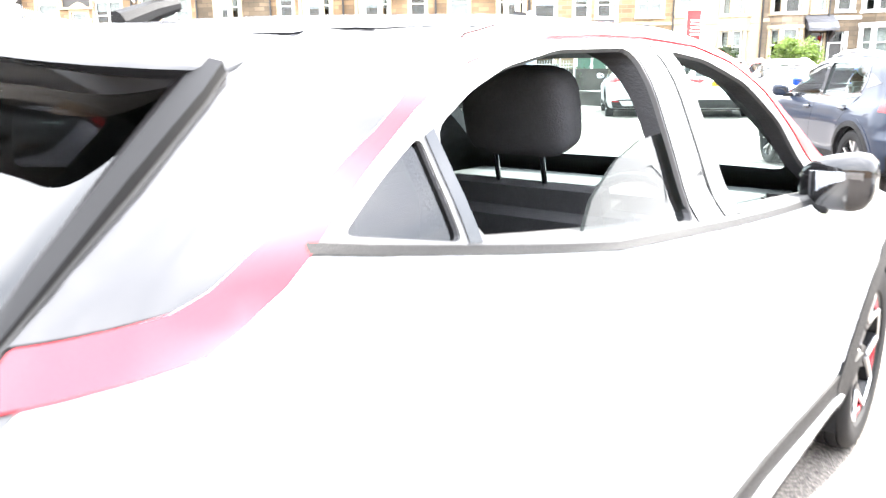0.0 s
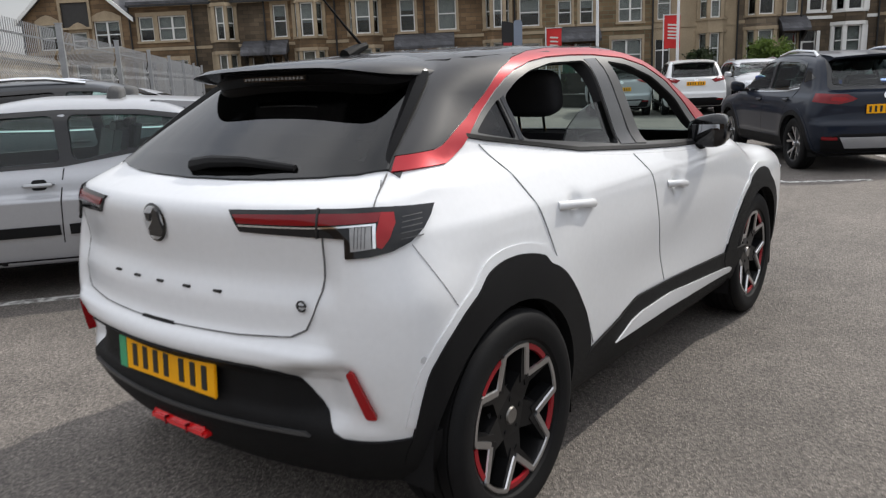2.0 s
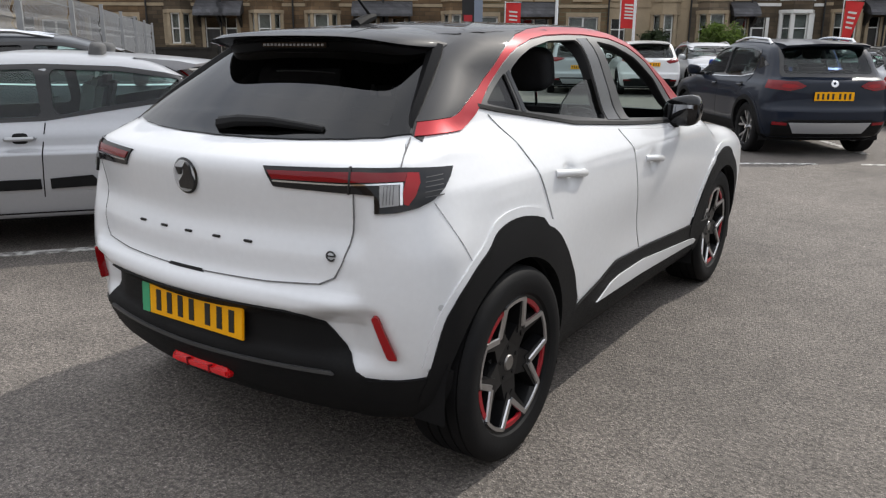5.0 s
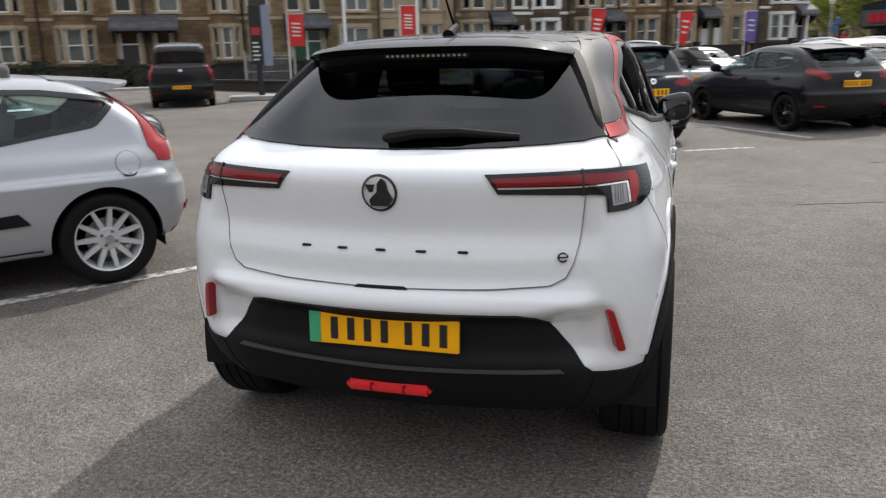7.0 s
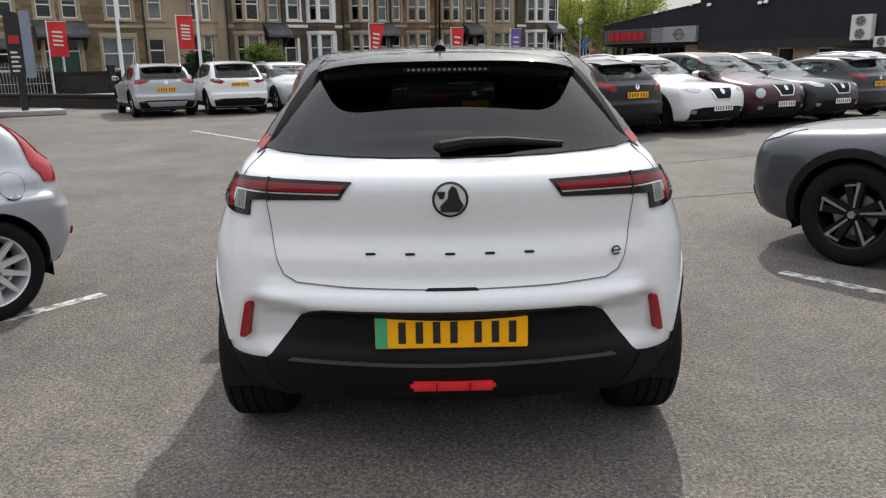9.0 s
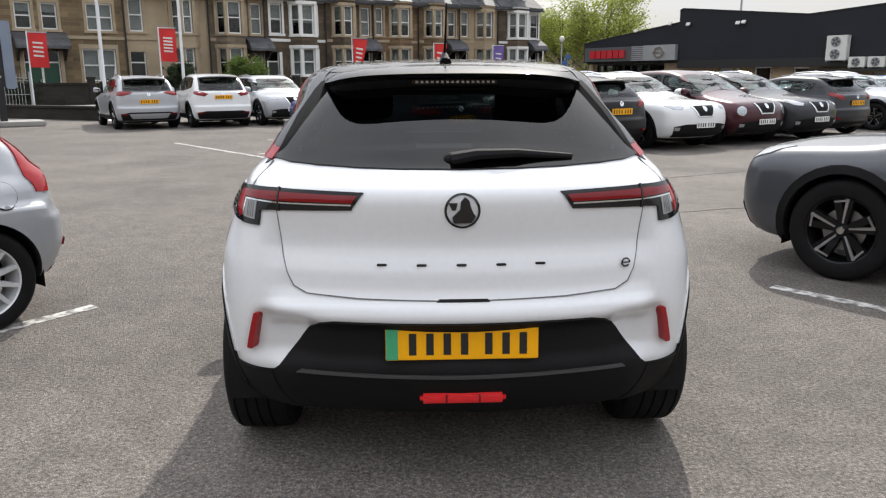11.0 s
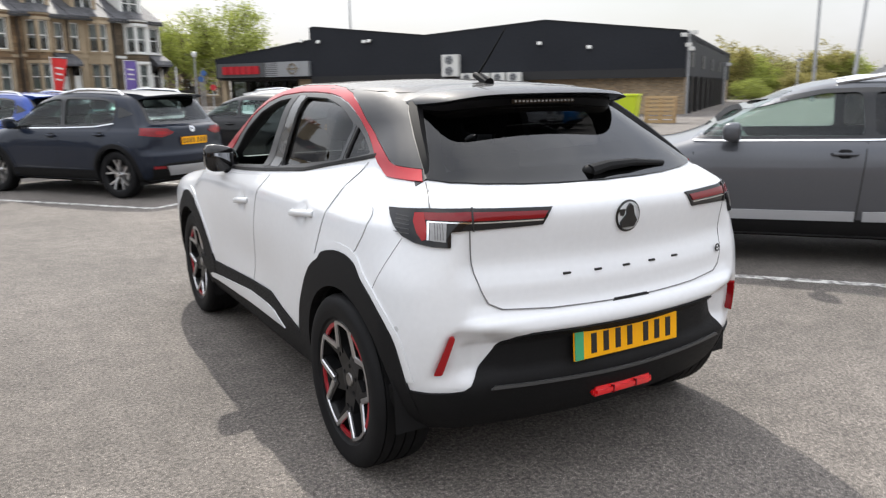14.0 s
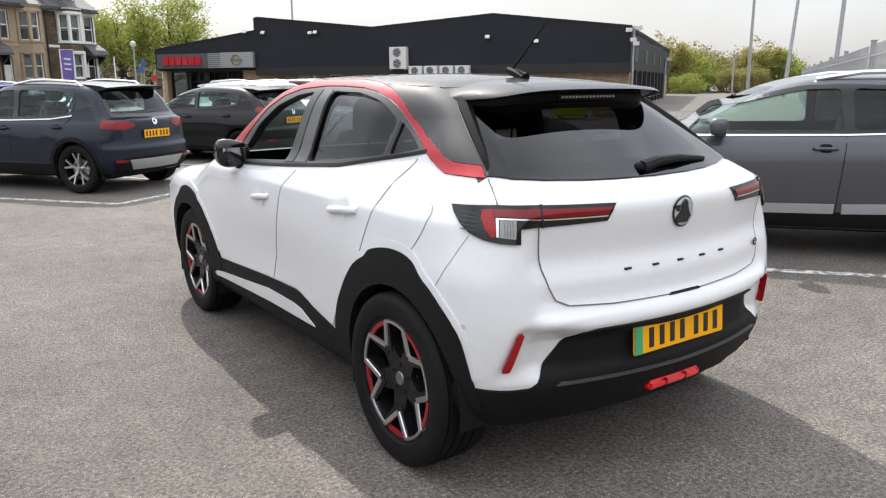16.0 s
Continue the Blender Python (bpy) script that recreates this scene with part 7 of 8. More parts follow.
house(-42.2, -38.3, "brown sandstone terraced house with cream window surrounds", wins=[(-41.7, -40.8, 4.2, 5.65), (-40.5, -38.8, 4.2, 5.65), (-40.5, -38.9, 1.3, 3.0)], doors=[(-41.8, -40.9, DK, False)])
house(-38.3, -33.9, "sooty sandstone house with canted stone bay", SOOTY, bays=[(-37.3, -35.6)], doors=[(-34.9, -34.0, DK, True)])
house(-33.9, -29.6, "brown sandstone house with wide two-storey bay", wins=[(-33.4, -32.6, *FW)], bays=[(-32.2, -30.2)], doors=[(-33.7, -33.0, DK, True)])
house(-29.6, -24.2, "brown sandstone house with dark slate door canopy", bays=[(-28.9, -26.8)], wins=[(-25.7, -24.8, *FW)], doors=[(-25.6, -24.6, DK, True)])
house(-24.2, -18.8, "sandstone house with red door under slate canopy", bays=[(-20.7, -18.95)], wins=[(-23.4, -22.3, *FW)], doors=[(-23.7, -22.9, DOOR_RED, True)])
house(-18.8, -10.6, "broad sandstone house with white-edged gable and green doors", TAN_STONE, wins=[(-18.5, -17.3, 4.1, 5.7), (-16.2, -15.4, 4.1, 5.5, "arch"), (-14.9, -14.1, 4.1, 5.5, "arch"), (-12.6, -11.2, 4.1, 5.6), (-18.4, -17.3, 1.3, 3.1), (-13.0, -11.2, 1.3, 3.1)],
      doors=[(-16.0, -14.2, DOOR_GREEN, True)], gable=True, eaves=6.3)
house(-10.6, -5.6, "cream-fronted house with white slatted blinds in its bay", CREAM_WALL, bays=[(-8.0, -6.2)], wins=[(-10.3, -9.5, *FW)], doors=[(-10.4, -9.5, DK, False)], blind=1.0)
house(-5.6, -1.9, "weathered sandstone house beside a pale stone bay", GREY_STONE, bays=[(-5.2, -3.1)], wins=[(-2.75, -2.05, *FW)], doors=[(-2.8, -2.05, DK, True)], blind=0.4)
house(-1.9, 2.6, "dark sandstone house with white-painted bay surround", SOOTY, WHITE_TRIM, bays=[(-0.1, 2.0)], wins=[(-1.4, -0.6, *FW)], doors=[(-1.7, -0.9, DK, False)])
house(2.6, 6.4, "sooty sandstone house with tall sash bay", SOOTY, bays=[(3.1, 5.0)], wins=[(5.5, 6.2, *FW)], doors=[(5.5, 6.2, DK, True)], blind=0.5)
house(6.4, 10.4, "brown sandstone house with paired sash windows", wins=[(6.75, 7.35, *FW)], bays=[(7.8, 9.8)], doors=[(6.6, 7.3, DK, False)])
house(10.4, 14.3, "brown sandstone house with slate roof and dormer", bays=[(10.9, 12.8)], wins=[(13.3, 14.0, *FW)], doors=[(13.4, 14.15, WHITE_TRIM, True)], dormer=True)
house(14.3, 18.3, "cream stone house with white door and dormer", CREAM_WALL, bays=[(15.9, 17.8)], wins=[(14.6, 15.3, *FW)], doors=[(14.5, 15.25, WHITE_TRIM, False)], dormer=True)
house(18.3, 23.1, "end-of-row sandstone house with white bay and gabled dormer", SOOTY, WHITE_TRIM, bays=[(19.4, 21.5)], wins=[(22.0, 22.9, *FW)], doors=[(22.05, 22.85, DK, True)], dormer=True, end_wall=True)

# front gardens: pavement, kerb, dark garden walls
low = thing("garden_wall", "low dark sooty stone wall along front gardens", "wall", ROW, kind="structure")
for s in np.arange(-49, 23, 4.0):
    blocks("stone_wall", [(s, s + 3.3, -3.6, -3.3, 0, 1.15 + base_at(s)), (s - 0.02, s + 3.32, -3.66, -3.24, 1.152 + base_at(s), 1.25 + base_at(s))], DARK_STONE, low)
    blocks("gate_pier", [(s + 3.31, s + 3.63, -3.63, -3.27, 0, 1.45 + base_at(s)), (s + 3.27, s + 3.67, -3.67, -3.23, 1.452 + base_at(s), 1.54 + base_at(s))], DARK_STONE, low)
ob = new("pavement", block_mesh("pavement", [(-80, 60, -6.2, -3.67, 0.0, 0.11)], CONCRETE))
ob.matrix_basis = ROW
tagged(ob, "grey pavement with kerb before the terrace", "pavement", kind="structure")
edge = thing("boundary_wall", "low dark stone wall at the car park edge", "wall", Matrix.Translation((-29.2, 34.0, 0)) @ Matrix.Rotation(math.atan2(-0.46, 0.9), 4, "Z"), kind="structure")
blocks("stone_wall", [(0, 20.5, -0.15, 0.15, 0, 0.42), (0, 20.5, -0.2, 0.2, 0.422, 0.5)], DARK_STONE, edge)


# ---- plants ----
def crown_mesh(name, centres, count, spread, size, mat, seed):
    """Many small bent leaves round given points, with gaps and an uneven outline."""
    r = random.Random(seed)
    v, f = [], []
    for _ in range(count):
        c, rad = centres[r.randrange(len(centres))]
        d = Vector((r.gauss(0, 1), r.gauss(0, 1), r.gauss(0, 0.8)))
        p = Vector(c) + d * rad * spread * 0.5
        u = Vector((r.gauss(0, 1), r.gauss(0, 1), r.gauss(0, 0.7))).normalized()
        w = u.orthogonal().normalized()
        q = size * r.uniform(0.6, 1.35)
        k = len(v)
        n = u.cross(w) * q * 0.22
        v += [tuple(p - u * q * 0.5), tuple(p + w * q * 0.34 + n), tuple(p + u * q * 0.5), tuple(p - w * q * 0.34 + n)]
        f += [(k, k + 1, k + 2), (k, k + 2, k + 3)]
    return mesh_of(name, v, f, mat)


def tree(name, label, h, r, seed, mat, leaves, size, m, trunk_h=0.25, group="", lobes=26):
    g = random.Random(seed)
    ob = thing(name, label, "tree", m, group)
    bm = bmesh.new()
    lean = Vector((g.uniform(-0.04, 0.04) * h, g.uniform(-0.04, 0.04) * h, 0))
    tube(bm, [(0, 0, 0), tuple(lean * 0.4 + Vector((0, 0, h * 0.3))), tuple(lean + Vector((0, 0, h * 0.62))), tuple(lean * 1.2 + Vector((0, 0, h * 0.92)))], h * 0.025, 9, 0.15)
    part("trunk", bm, BARK, ob)
    ends = []
    bm = bmesh.new()
    for k in range(lobes):
        z0 = h * (trunk_h + 0.5 * g.random())
        a = k * 2.4 + g.uniform(-0.4, 0.4)
        top = h * min(0.97, z0 / h + g.uniform(0.12, 0.42))
        out = r * g.uniform(0.45, 1.0) * math.sin(math.pi * min(0.95, max(0.15, (top / h - trunk_h * 0.6) / (1.08 - trunk_h * 0.6)))) ** 0.6
        p0 = lean * (z0 / h) + Vector((0, 0, z0))
        p2 = Vector((math.cos(a) * out, math.sin(a) * out, top))
        p1 = (p0 + p2) / 2 + Vector((math.cos(a) * out * 0.15, math.sin(a) * out * 0.15, -0.02 * h))
        tube(bm, [p0, p1, p2], h * 0.008, 5, 0.25)
        for j in range(4):
            b = p1.lerp(p2, 0.3 + 0.2 * j)
            t = b + Vector((g.gauss(0, 1), g.gauss(0, 1), g.gauss(0.5, 0.7))) * r * 0.2
            tube(bm, [b, (b + t) / 2 + Vector((0, 0, -0.01 * h)), t], h * 0.003, 4, 0.3)
            ends.append((t, r * 0.16))
        ends.append((p2, r * 0.2))
    part("limb", bm, BARK, ob)
    if leaves:
        under(new("crown", crown_mesh("crown", ends, leaves, 1.25, size, mat, seed)), ob, "many small leaves with gaps")
    return ob


def far_tree(az, dist, ground_h, **kw):
    """Places a tree by its bearing from the place where the walk ends."""
    x, y = -2.29 + dist * math.cos(radians(az)), -1.81 + dist * math.sin(radians(az))
    return Matrix.Translation((x, y, ground_h)) @ Matrix.Rotation(az, 4, "Z")


big = tree("tree", "tall broadleaf tree in pale spring leaf behind the terrace", 9.0, 3.9, 5, SPRING, 9500, 0.24, far_tree(75.4, 72, 0), 0.16, "trees", 34)
copy_thing(big, far_tree(78.6, 76, 0) @ Matrix.Scale(0.86, 4))
tagged(copy_thing(big, far_tree(72.7, 92, 0) @ Matrix.Scale(0.7, 4)), "smaller pale green tree beside the tall one", "tree", "trees")
wood = tree("tree", "rounded tree in pale spring leaf at the wood edge", 5.9, 3.4, 11, OLIVE, 8000, 0.24, far_tree(40.6, 92, -0.6), 0.12, "wood edge trees", 26)
wood2 = tree("tree", "broad green tree at the wood edge", 5.2, 3.6, 12, SPRING, 8000, 0.24, far_tree(39.0, 95, -0.8), 0.12, "wood edge trees", 26)
bare = tree("tree", "bare branching tree not yet in leaf", 5.4, 3.0, 13, OLIVE, 900, 0.22, far_tree(36.6, 98, -0.8), 0.12, "wood edge trees", 40)
for az, d, what, k in ((41.9, 96, wood2, 1.05), (40.0, 104, wood, 1.0), (38.2, 100, wood, 0.92), (37.4, 104, wood2, 0.86), (35.6, 100, bare, 1.0), (35.0, 104, bare, 0.95), (34.2, 98, wood, 0.95), (33.3, 99, wood2, 0.97), (36.0, 92, wood, 0.55), (38.8, 86, wood2, 0.5),
                       (34.6, 90, wood, 0.55), (32.2, 104, wood, 0.6), (31.0, 104, wood2, 0.55), (43.0, 98, wood, 1.0), (44.4, 104, wood2, 1.1), (29.5, 108, wood, 0.6), (27.6, 108, wood2, 0.6), (25.8, 110, wood, 0.65), (80.8, 96, wood2, 0.9), (70.8, 110, wood, 0.8)):
    copy_thing(what, far_tree(az, d, -0.7) @ Matrix.Scale(k, 4))


def bush(name, label, x, y, r, h, seed, mat, leaves, size, category="bush"):
    g = random.Random(seed)
    ob = thing(name, label, category, Matrix.Translation((x, y, 0)))
    bm = bmesh.new()
    ends = []
    for k in range(22):
        a, b = g.uniform(0, 6.28), g.uniform(0.1, 1.0)
        t = Vector((math.cos(a) * r * 0.8 * math.cos(b), math.sin(a) * r * 0.8 * math.cos(b), h * (0.35 + 0.55 * math.sin(b))))
        tube(bm, [(0, 0, 0), t * 0.5, t], 0.025, 5, 0.3)
        ends += [(t, r * 0.34), (t * 0.7, r * 0.34)]
    part("stem", bm, BARK, ob)
    under(new("foliage", crown_mesh("foliage", ends, leaves, 1.0, size, mat, seed)), ob, "small dense leaves")
    return ob


bush("bush", "round bright green bush before a stone house", -10.7, 43.3, 1.25, 2.9, 3, LEAF, 9000, 0.14)
bush("bush", "dark evergreen shrub beside a doorway", -14.0, 41.7, 0.8, 2.6, 8, DARK_LEAF, 4000, 0.15)
for k, (s, w) in enumerate(((-9.5, 2.6), (-6.0, 2.4), (-30, 3), (-26, 3), (8, 2.4), (12, 2.2), (-17, 2.2), (-12.4, 2.2))):
    p = ROW @ Vector((s, -2.6, 0))
    hd = bush("hedge", "clipped dark garden hedge behind a stone wall", p.x, p.y, w * 0.6, 1.35, 20 + k, DARK_LEAF, 2600, 0.14, "hedge")

# ---- dealership ----
YARD = Matrix.Translation((15.3, 45.8, 0)) @ Matrix.Rotation(math.atan2(-0.8, 0.6), 4, "Z")
hall = thing("dealership_building", "long charcoal-clad showroom and workshop on tan brick", "building", YARD)
pierced("brick_wall", -1.3, 23.0, 0, 2.25, [(4.9, 5.9, 1.1, 1.95), (11.4, 13.3, 0, 1.6), (2.6, 3.5, 0.2, 2.0), (7.2, 8.1, 1.1, 1.9)], 0.5, 0.8, BRICK, hall)
blocks("brick_wall", [(22.7, 23.0, 0.802, 34, 0, 2.25)], BRICK, hall)
blocks("brick_wall", [(-7.6, -7.3, 3.0, 34, 0, 3.3), (-7.6, 22.698, 33.7, 34, 0, 3.3)], BRICK, hall)
PROFILE = [(0.0, 5.33), (0.25, 5.42), (8.1, 4.6), (15.5, 5.12), (23.1, 4.25)]
solid("cladding", [(0.0, 2.25), (23.1, 2.25)] + PROFILE[::-1], "y", 0.0, 0.22, CLADDING, hall)
solid("cladding", [(-7.7, 2.35), (-0.004, 2.35), (-0.004, 4.63), (-7.0, 3.72), (-7.7, 3.60)], "y", 0.05, 0.27, CLADDING, hall)
solid("cladding", [(0.224, 1.95), (34, 1.95), (34, 4.25), (0.224, 4.25)], "x", 22.88, 23.1, CLADDING, hall)
solid("cladding", [(0.274, 2.35), (34, 2.35), (34, 3.6), (0.274, 3.6)], "x", -7.7, -7.5, CLADDING, hall)
blocks("step_cladding", [(0.0, 0.2, 0.224, 34, 3.4, 5.30)], CLADDING, hall)
bm = bmesh.new()
for (a, za), (b, zb) in zip(PROFILE[1:], PROFILE[2:]):
    prism(bm, [(a, za - 0.35), (b, zb - 0.35), (b, zb - 0.12), (a, za - 0.12)], "y", 0.23, 34)
prism(bm, [(-7.4, 3.4), (0, 4.25), (0, 4.42), (-7.4, 3.55)], "y", 0.28, 34)
part("roof", bm, SLATE_ROOF, hall, "dark grey sheet roof", smooth=False)
bm = bmesh.new()
for (a, za), (b, zb) in zip(PROFILE, PROFILE[1:]):
    prism(bm, [(a, za + 0.003), (b, zb + 0.003), (b, zb + 0.06), (a, za + 0.06)], "y", -0.03, 0.25)
prism(bm, [(-7.72, 3.603), (-7.0, 3.723), (-0.004, 4.633), (-0.004, 4.69), (-7.0, 3.78), (-7.72, 3.66)], "y", 0.02, 0.3)
part("coping", bm, FASCIA, hall, "black metal capping", smooth=False)
blocks("soffit", [(0, 23.1, 0.224, 0.498, 2.16, 2.245), (-7.7, -0.004, 0.3, 2.4, 2.26, 2.34)], FASCIA, hall)
blocks("fascia", [(0.0, 23.12, -0.03, -0.003, 1.92, 2.38)], FASCIA, hall, "black lower edge of the cladding")
blocks("column", [(-7.6, -7.25, 0.5, 0.85, 0, 2.25)], CREAM, hall, "pale column")
for k in range(9):
    y = 1.5 + k * 3.2
    blocks("column", [(23.02, 23.3, y, y + 0.35, 0, 2.0)], FASCIA, hall, "black steel column")
    if k % 2 == 0:
        # solid black plate paints the darkness of an opening
        blocks("louvre_opening", [(23.104, 23.13, y + 0.6, y + 2.2, 2.5, 3.3)], FASCIA, hall)
# showroom glazing below the sign
for k in range(4):
    x = -7.2 + k * 1.48
    gl = blocks("shopfront_frame", [(x, x + 0.06, 0.9, 1.0, 0, 2.255), (x + 1.42, x + 1.479, 0.9, 1.0, 0, 2.255), (x + 0.06, x + 1.42, 0.9, 1.0, 2.16, 2.255), (x + 0.06, x + 1.42, 0.9, 1.0, 0, 0.1)], FASCIA, hall)
    blocks("pane", [(x + 0.06, x + 1.42, 0.945, 0.955, 0.1, 2.16)], GLASS_SMOKE, gl)
blocks("showroom_floor", [(-7.2, 22.6, 1.1, 33.6, 0.004, 0.03)], CONCRETE, hall)
for a, b, z0, z1 in ((4.9, 5.9, 1.1, 1.95), (7.2, 8.1, 1.1, 1.9)):
    wd = window(hall, local(a, 0.5, z0), b - a, z1 - z0, split=False, mullion=False)
bm = boxes(*[(11.42, 13.28, 0.6, 0.63, z, z + 0.085) for z in np.arange(0, 1.6, 0.1)])
blocks("shutter_back", [(11.42, 13.28, 0.632, 0.65, 0, 1.6)], ROLLER, hall)
part("roller_shutter", bm, ROLLER, hall, "ribbed grey roller shutter", smooth=False)
blocks("safety_notice", [(12.0, 12.7, 0.56, 0.598, 1.25, 1.55)], PLATE_YELLOW, hall, "yellow notice")
blocks("wall_notice", [(8.9, 9.6, 0.47, 0.498, 1.15, 1.5)], WHITE_TRIM, hall, "white notice")
blocks("wall_notice", [(5.0, 5.35, 0.47, 0.498, 0.9, 1.3), (3.8, 3.95, 0.46, 0.498, 0.9, 1.9)], WHITE_TRIM, hall, "white notice")
blocks("doorway", [(2.62, 3.48, 0.62, 0.66, 0.2, 2.0)], SIGN_GREY, hall, "grey steel door")

sign = thing("fascia_sign", "grey fascia sign with raised red lettering block", "sign", YARD)
blocks("sign_panel", [(-7.35, -3.4, -0.25, 0.045, 2.42, 3.33)], SIGN_DARK, sign, "dark silver panel")
blocks("sign_panel", [(-3.396, -2.45, -0.23, 0.045, 2.42, 3.33)], SIGN_GREY, sign, "ribbed silver panel")
for z in np.arange(2.5, 3.28, 0.12):
    blocks("rib", [(-3.39, -2.46, -0.25, -0.232, z, z + 0.04)], SIGN_DARK, sign)
for k in range(6):
    blocks("red_block", [(-6.8 + k * 0.5, -6.8 + k * 0.5 + 0.43, -0.36, -0.254, 2.62, 3.13)], SIGN_RED, sign, "raised red block")
sign2 = thing("emblem_sign", "silver square sign panel with round emblem", "sign", YARD)
blocks("panel", [(-2.44, -0.02, -0.25, 0.045, 2.42, 3.36)], SIGN_GREY, sign2)
bm = bmesh.new()
spin_profile(bm, [(0.24, 0), (0.36, 0), (0.36, 0.06), (0.24, 0.06), (0.24, 0)], "z", 28)
bmesh.ops.transform(bm, matrix=Matrix.Translation((-1.23, -0.254, 2.89)) @ Matrix.Rotation(math.pi / 2, 4, "X"), verts=bm.verts)
ring = part("emblem_ring", bm, CHROME, sign2)
blocks("emblem_bar", [(-1.68, -0.78, -0.33, -0.27, 2.84, 2.95)], CHROME, sign2)


def fan_unit(x, z, w, h, n, label):
    """An outdoor air-conditioning unit with round fan grilles, on the cladding."""
    u = thing("air_conditioning_unit", label, "air conditioner", YARD @ Matrix.Translation((x, 0, z)), "wall units")
    bm = bmesh.new()
    box(bm, 0, w, -0.45, -0.04, 0, h, 0.02)
    part("casing", bm, AC_WHITE, u, smooth=False)
    for k in range(n):
        r = min(w * 0.40, h / n * 0.42)
        cx, cz = w * 0.46, h * (k + 0.5) / n
        bm = bmesh.new()
        spin_profile(bm, [(0.001, 0.004), (r, 0.004), (r, 0.012), (r * 0.9, 0.03), (r * 0.86, 0.014)], "z", 24)
        bmesh.ops.transform(bm, matrix=Matrix.Translation((cx, -0.45, cz)) @ Matrix.Rotation(math.pi / 2, 4, "X"), verts=bm.verts)
        gr = part("fan_guard", bm, ROLLER, u, "grey fan guard")
        bm = bmesh.new()
        for q in range(5):
            a = q * 1.2566
            box(bm, 0.05, r * 0.85, -0.05, 0.05, 0.014, 0.02, 0, Matrix.Translation((cx, -0.45, cz)) @ Matrix.Rotation(math.pi / 2, 4, "X") @ Matrix.Rotation(a, 4, "Z"))
        part("fan_blade", bm, SIGN_DARK, gr, smooth=False)
    blocks("bracket", [(0.05, 0.1, -0.45, 0.0, -0.06, -0.002), (w - 0.1, w - 0.05, -0.45, 0.0, -0.06, -0.002)], GALV, u)
    return u


fan_unit(9.35, 2.2, 1.05, 1.25, 2, "tall off-white twin-fan outdoor unit on dark cladding")
for k, x in enumerate((10.55, 11.5, 12.45, 13.4)):
    fan_unit(x, 1.84, 0.82, 0.52, 1, "small off-white single-fan outdoor unit in a row")
shelf = thing("unit_shelf", "dark steel shelf below the outdoor units", "shelf", YARD)
blocks("shelf_plate", [(8.6, 14.9, -0.5, 0.49, 1.66, 1.77)], FASCIA, shelf)


def floodlight(s, z, y=-0.02):
    f = thing("floodlight", "small white floodlight fixed to dark cladding", "lamp", YARD @ Matrix.Translation((s, y, z)), "wall floodlights")
    bm = bmesh.new()
    box(bm, -0.13, 0.13, -0.16, -0.08, -0.1, 0.1, 0.015, Matrix.Rotation(-0.5, 4, "X"))
    part("lamp_head", bm, AC_WHITE, f, smooth=False)
    blocks("lamp_bracket", [(-0.03, 0.03, -0.12, 0.0, -0.04, 0.04)], AC_WHITE, f)


for s, z in ((-3.2, 4.25), (-0.6, 4.55), (0.7, 4.45), (4.0, 4.35), (4.35, 4.38), (15.2, 3.85), (18.0, 3.55)):
    floodlight(s, z)
mast = thing("camera_mast", "grey corner mast with camera and floodlights", "security camera", YARD @ Matrix.Translation((23.25, -0.2, 0)))
bm = bmesh.new()
tube(bm, [(0, 0, 0), (0, 0, 4.25)], 0.05, 10)
part("mast_pole", bm, GALV, mast)
for x, z, r in ((-0.28, 4.05, 0.4), (0.28, 4.15, -0.4), (0.12, 3.35, 0.2), (-0.02, 3.55, 0.0)):
    bm = bmesh.new()
    box(bm, -0.16, 0.16, -0.13, 0.02, -0.1, 0.1, 0.02, Matrix.Translation((x, -0.08, z)) @ Matrix.Rotation(r, 4, "Z"))
    part("lamp_head", bm, AC_WHITE, mast, smooth=False)
blocks("cross_arm", [(-0.3, 0.3, -0.05, -0.01, 4.08, 4.13)], GALV, mast)


def bin_of(label, x, y, w, h, mat, turn=-53.0):
    b = thing("wheelie_bin", label, "bin", Matrix.Translation((x, y, 0)) @ Matrix.Rotation(radians(turn), 4, "Z"))
    bm = bmesh.new()
    vs = []
    for z, k in ((0.12, 0.84), (h - 0.1, 1.0)):
        vs.append([bm.verts.new((sx * w / 2 * k, sy * w * 0.42 * k, z)) for sx, sy in ((-1, -1), (1, -1), (1, 1), (-1, 1))])
    for k in range(4):
        bm.faces.new((vs[0][k], vs[0][(k + 1) % 4], vs[1][(k + 1) % 4], vs[1][k]))
    bm.faces.new(vs[0][::-1])
    bm.faces.new(vs[1])
    bmesh.ops.bevel(bm, geom=bm.edges[:], offset=0.03, segments=2, affect="EDGES")
    part("bin_body", bm, mat, b)
    bm = bmesh.new()
    box(bm, -w / 2 - 0.03, w / 2 + 0.03, -w * 0.42 - 0.03, w * 0.42 + 0.03, h - 0.098, h, 0.03)
    part("lid", bm, mat, b)
    for sx in (-1, 1):
        bm = bmesh.new()
        spin_profile(bm, [(0.0, -0.03), (0.1, -0.03), (0.1, 0.03), (0.0, 0.03)], "x", 14, (sx * w * 0.4, w * 0.3, 0.1))
        part("wheel", bm, RUBBER, b)
    return b


bin_of("broad lime-yellow plastic bin beside stacked pallets", 19.0, 20.9, 1.3, 1.2, LIME)
bin_of("blue plastic bin by the workshop wall", 25.6, 31.1, 0.6, 1.1, BIN_BLUE)
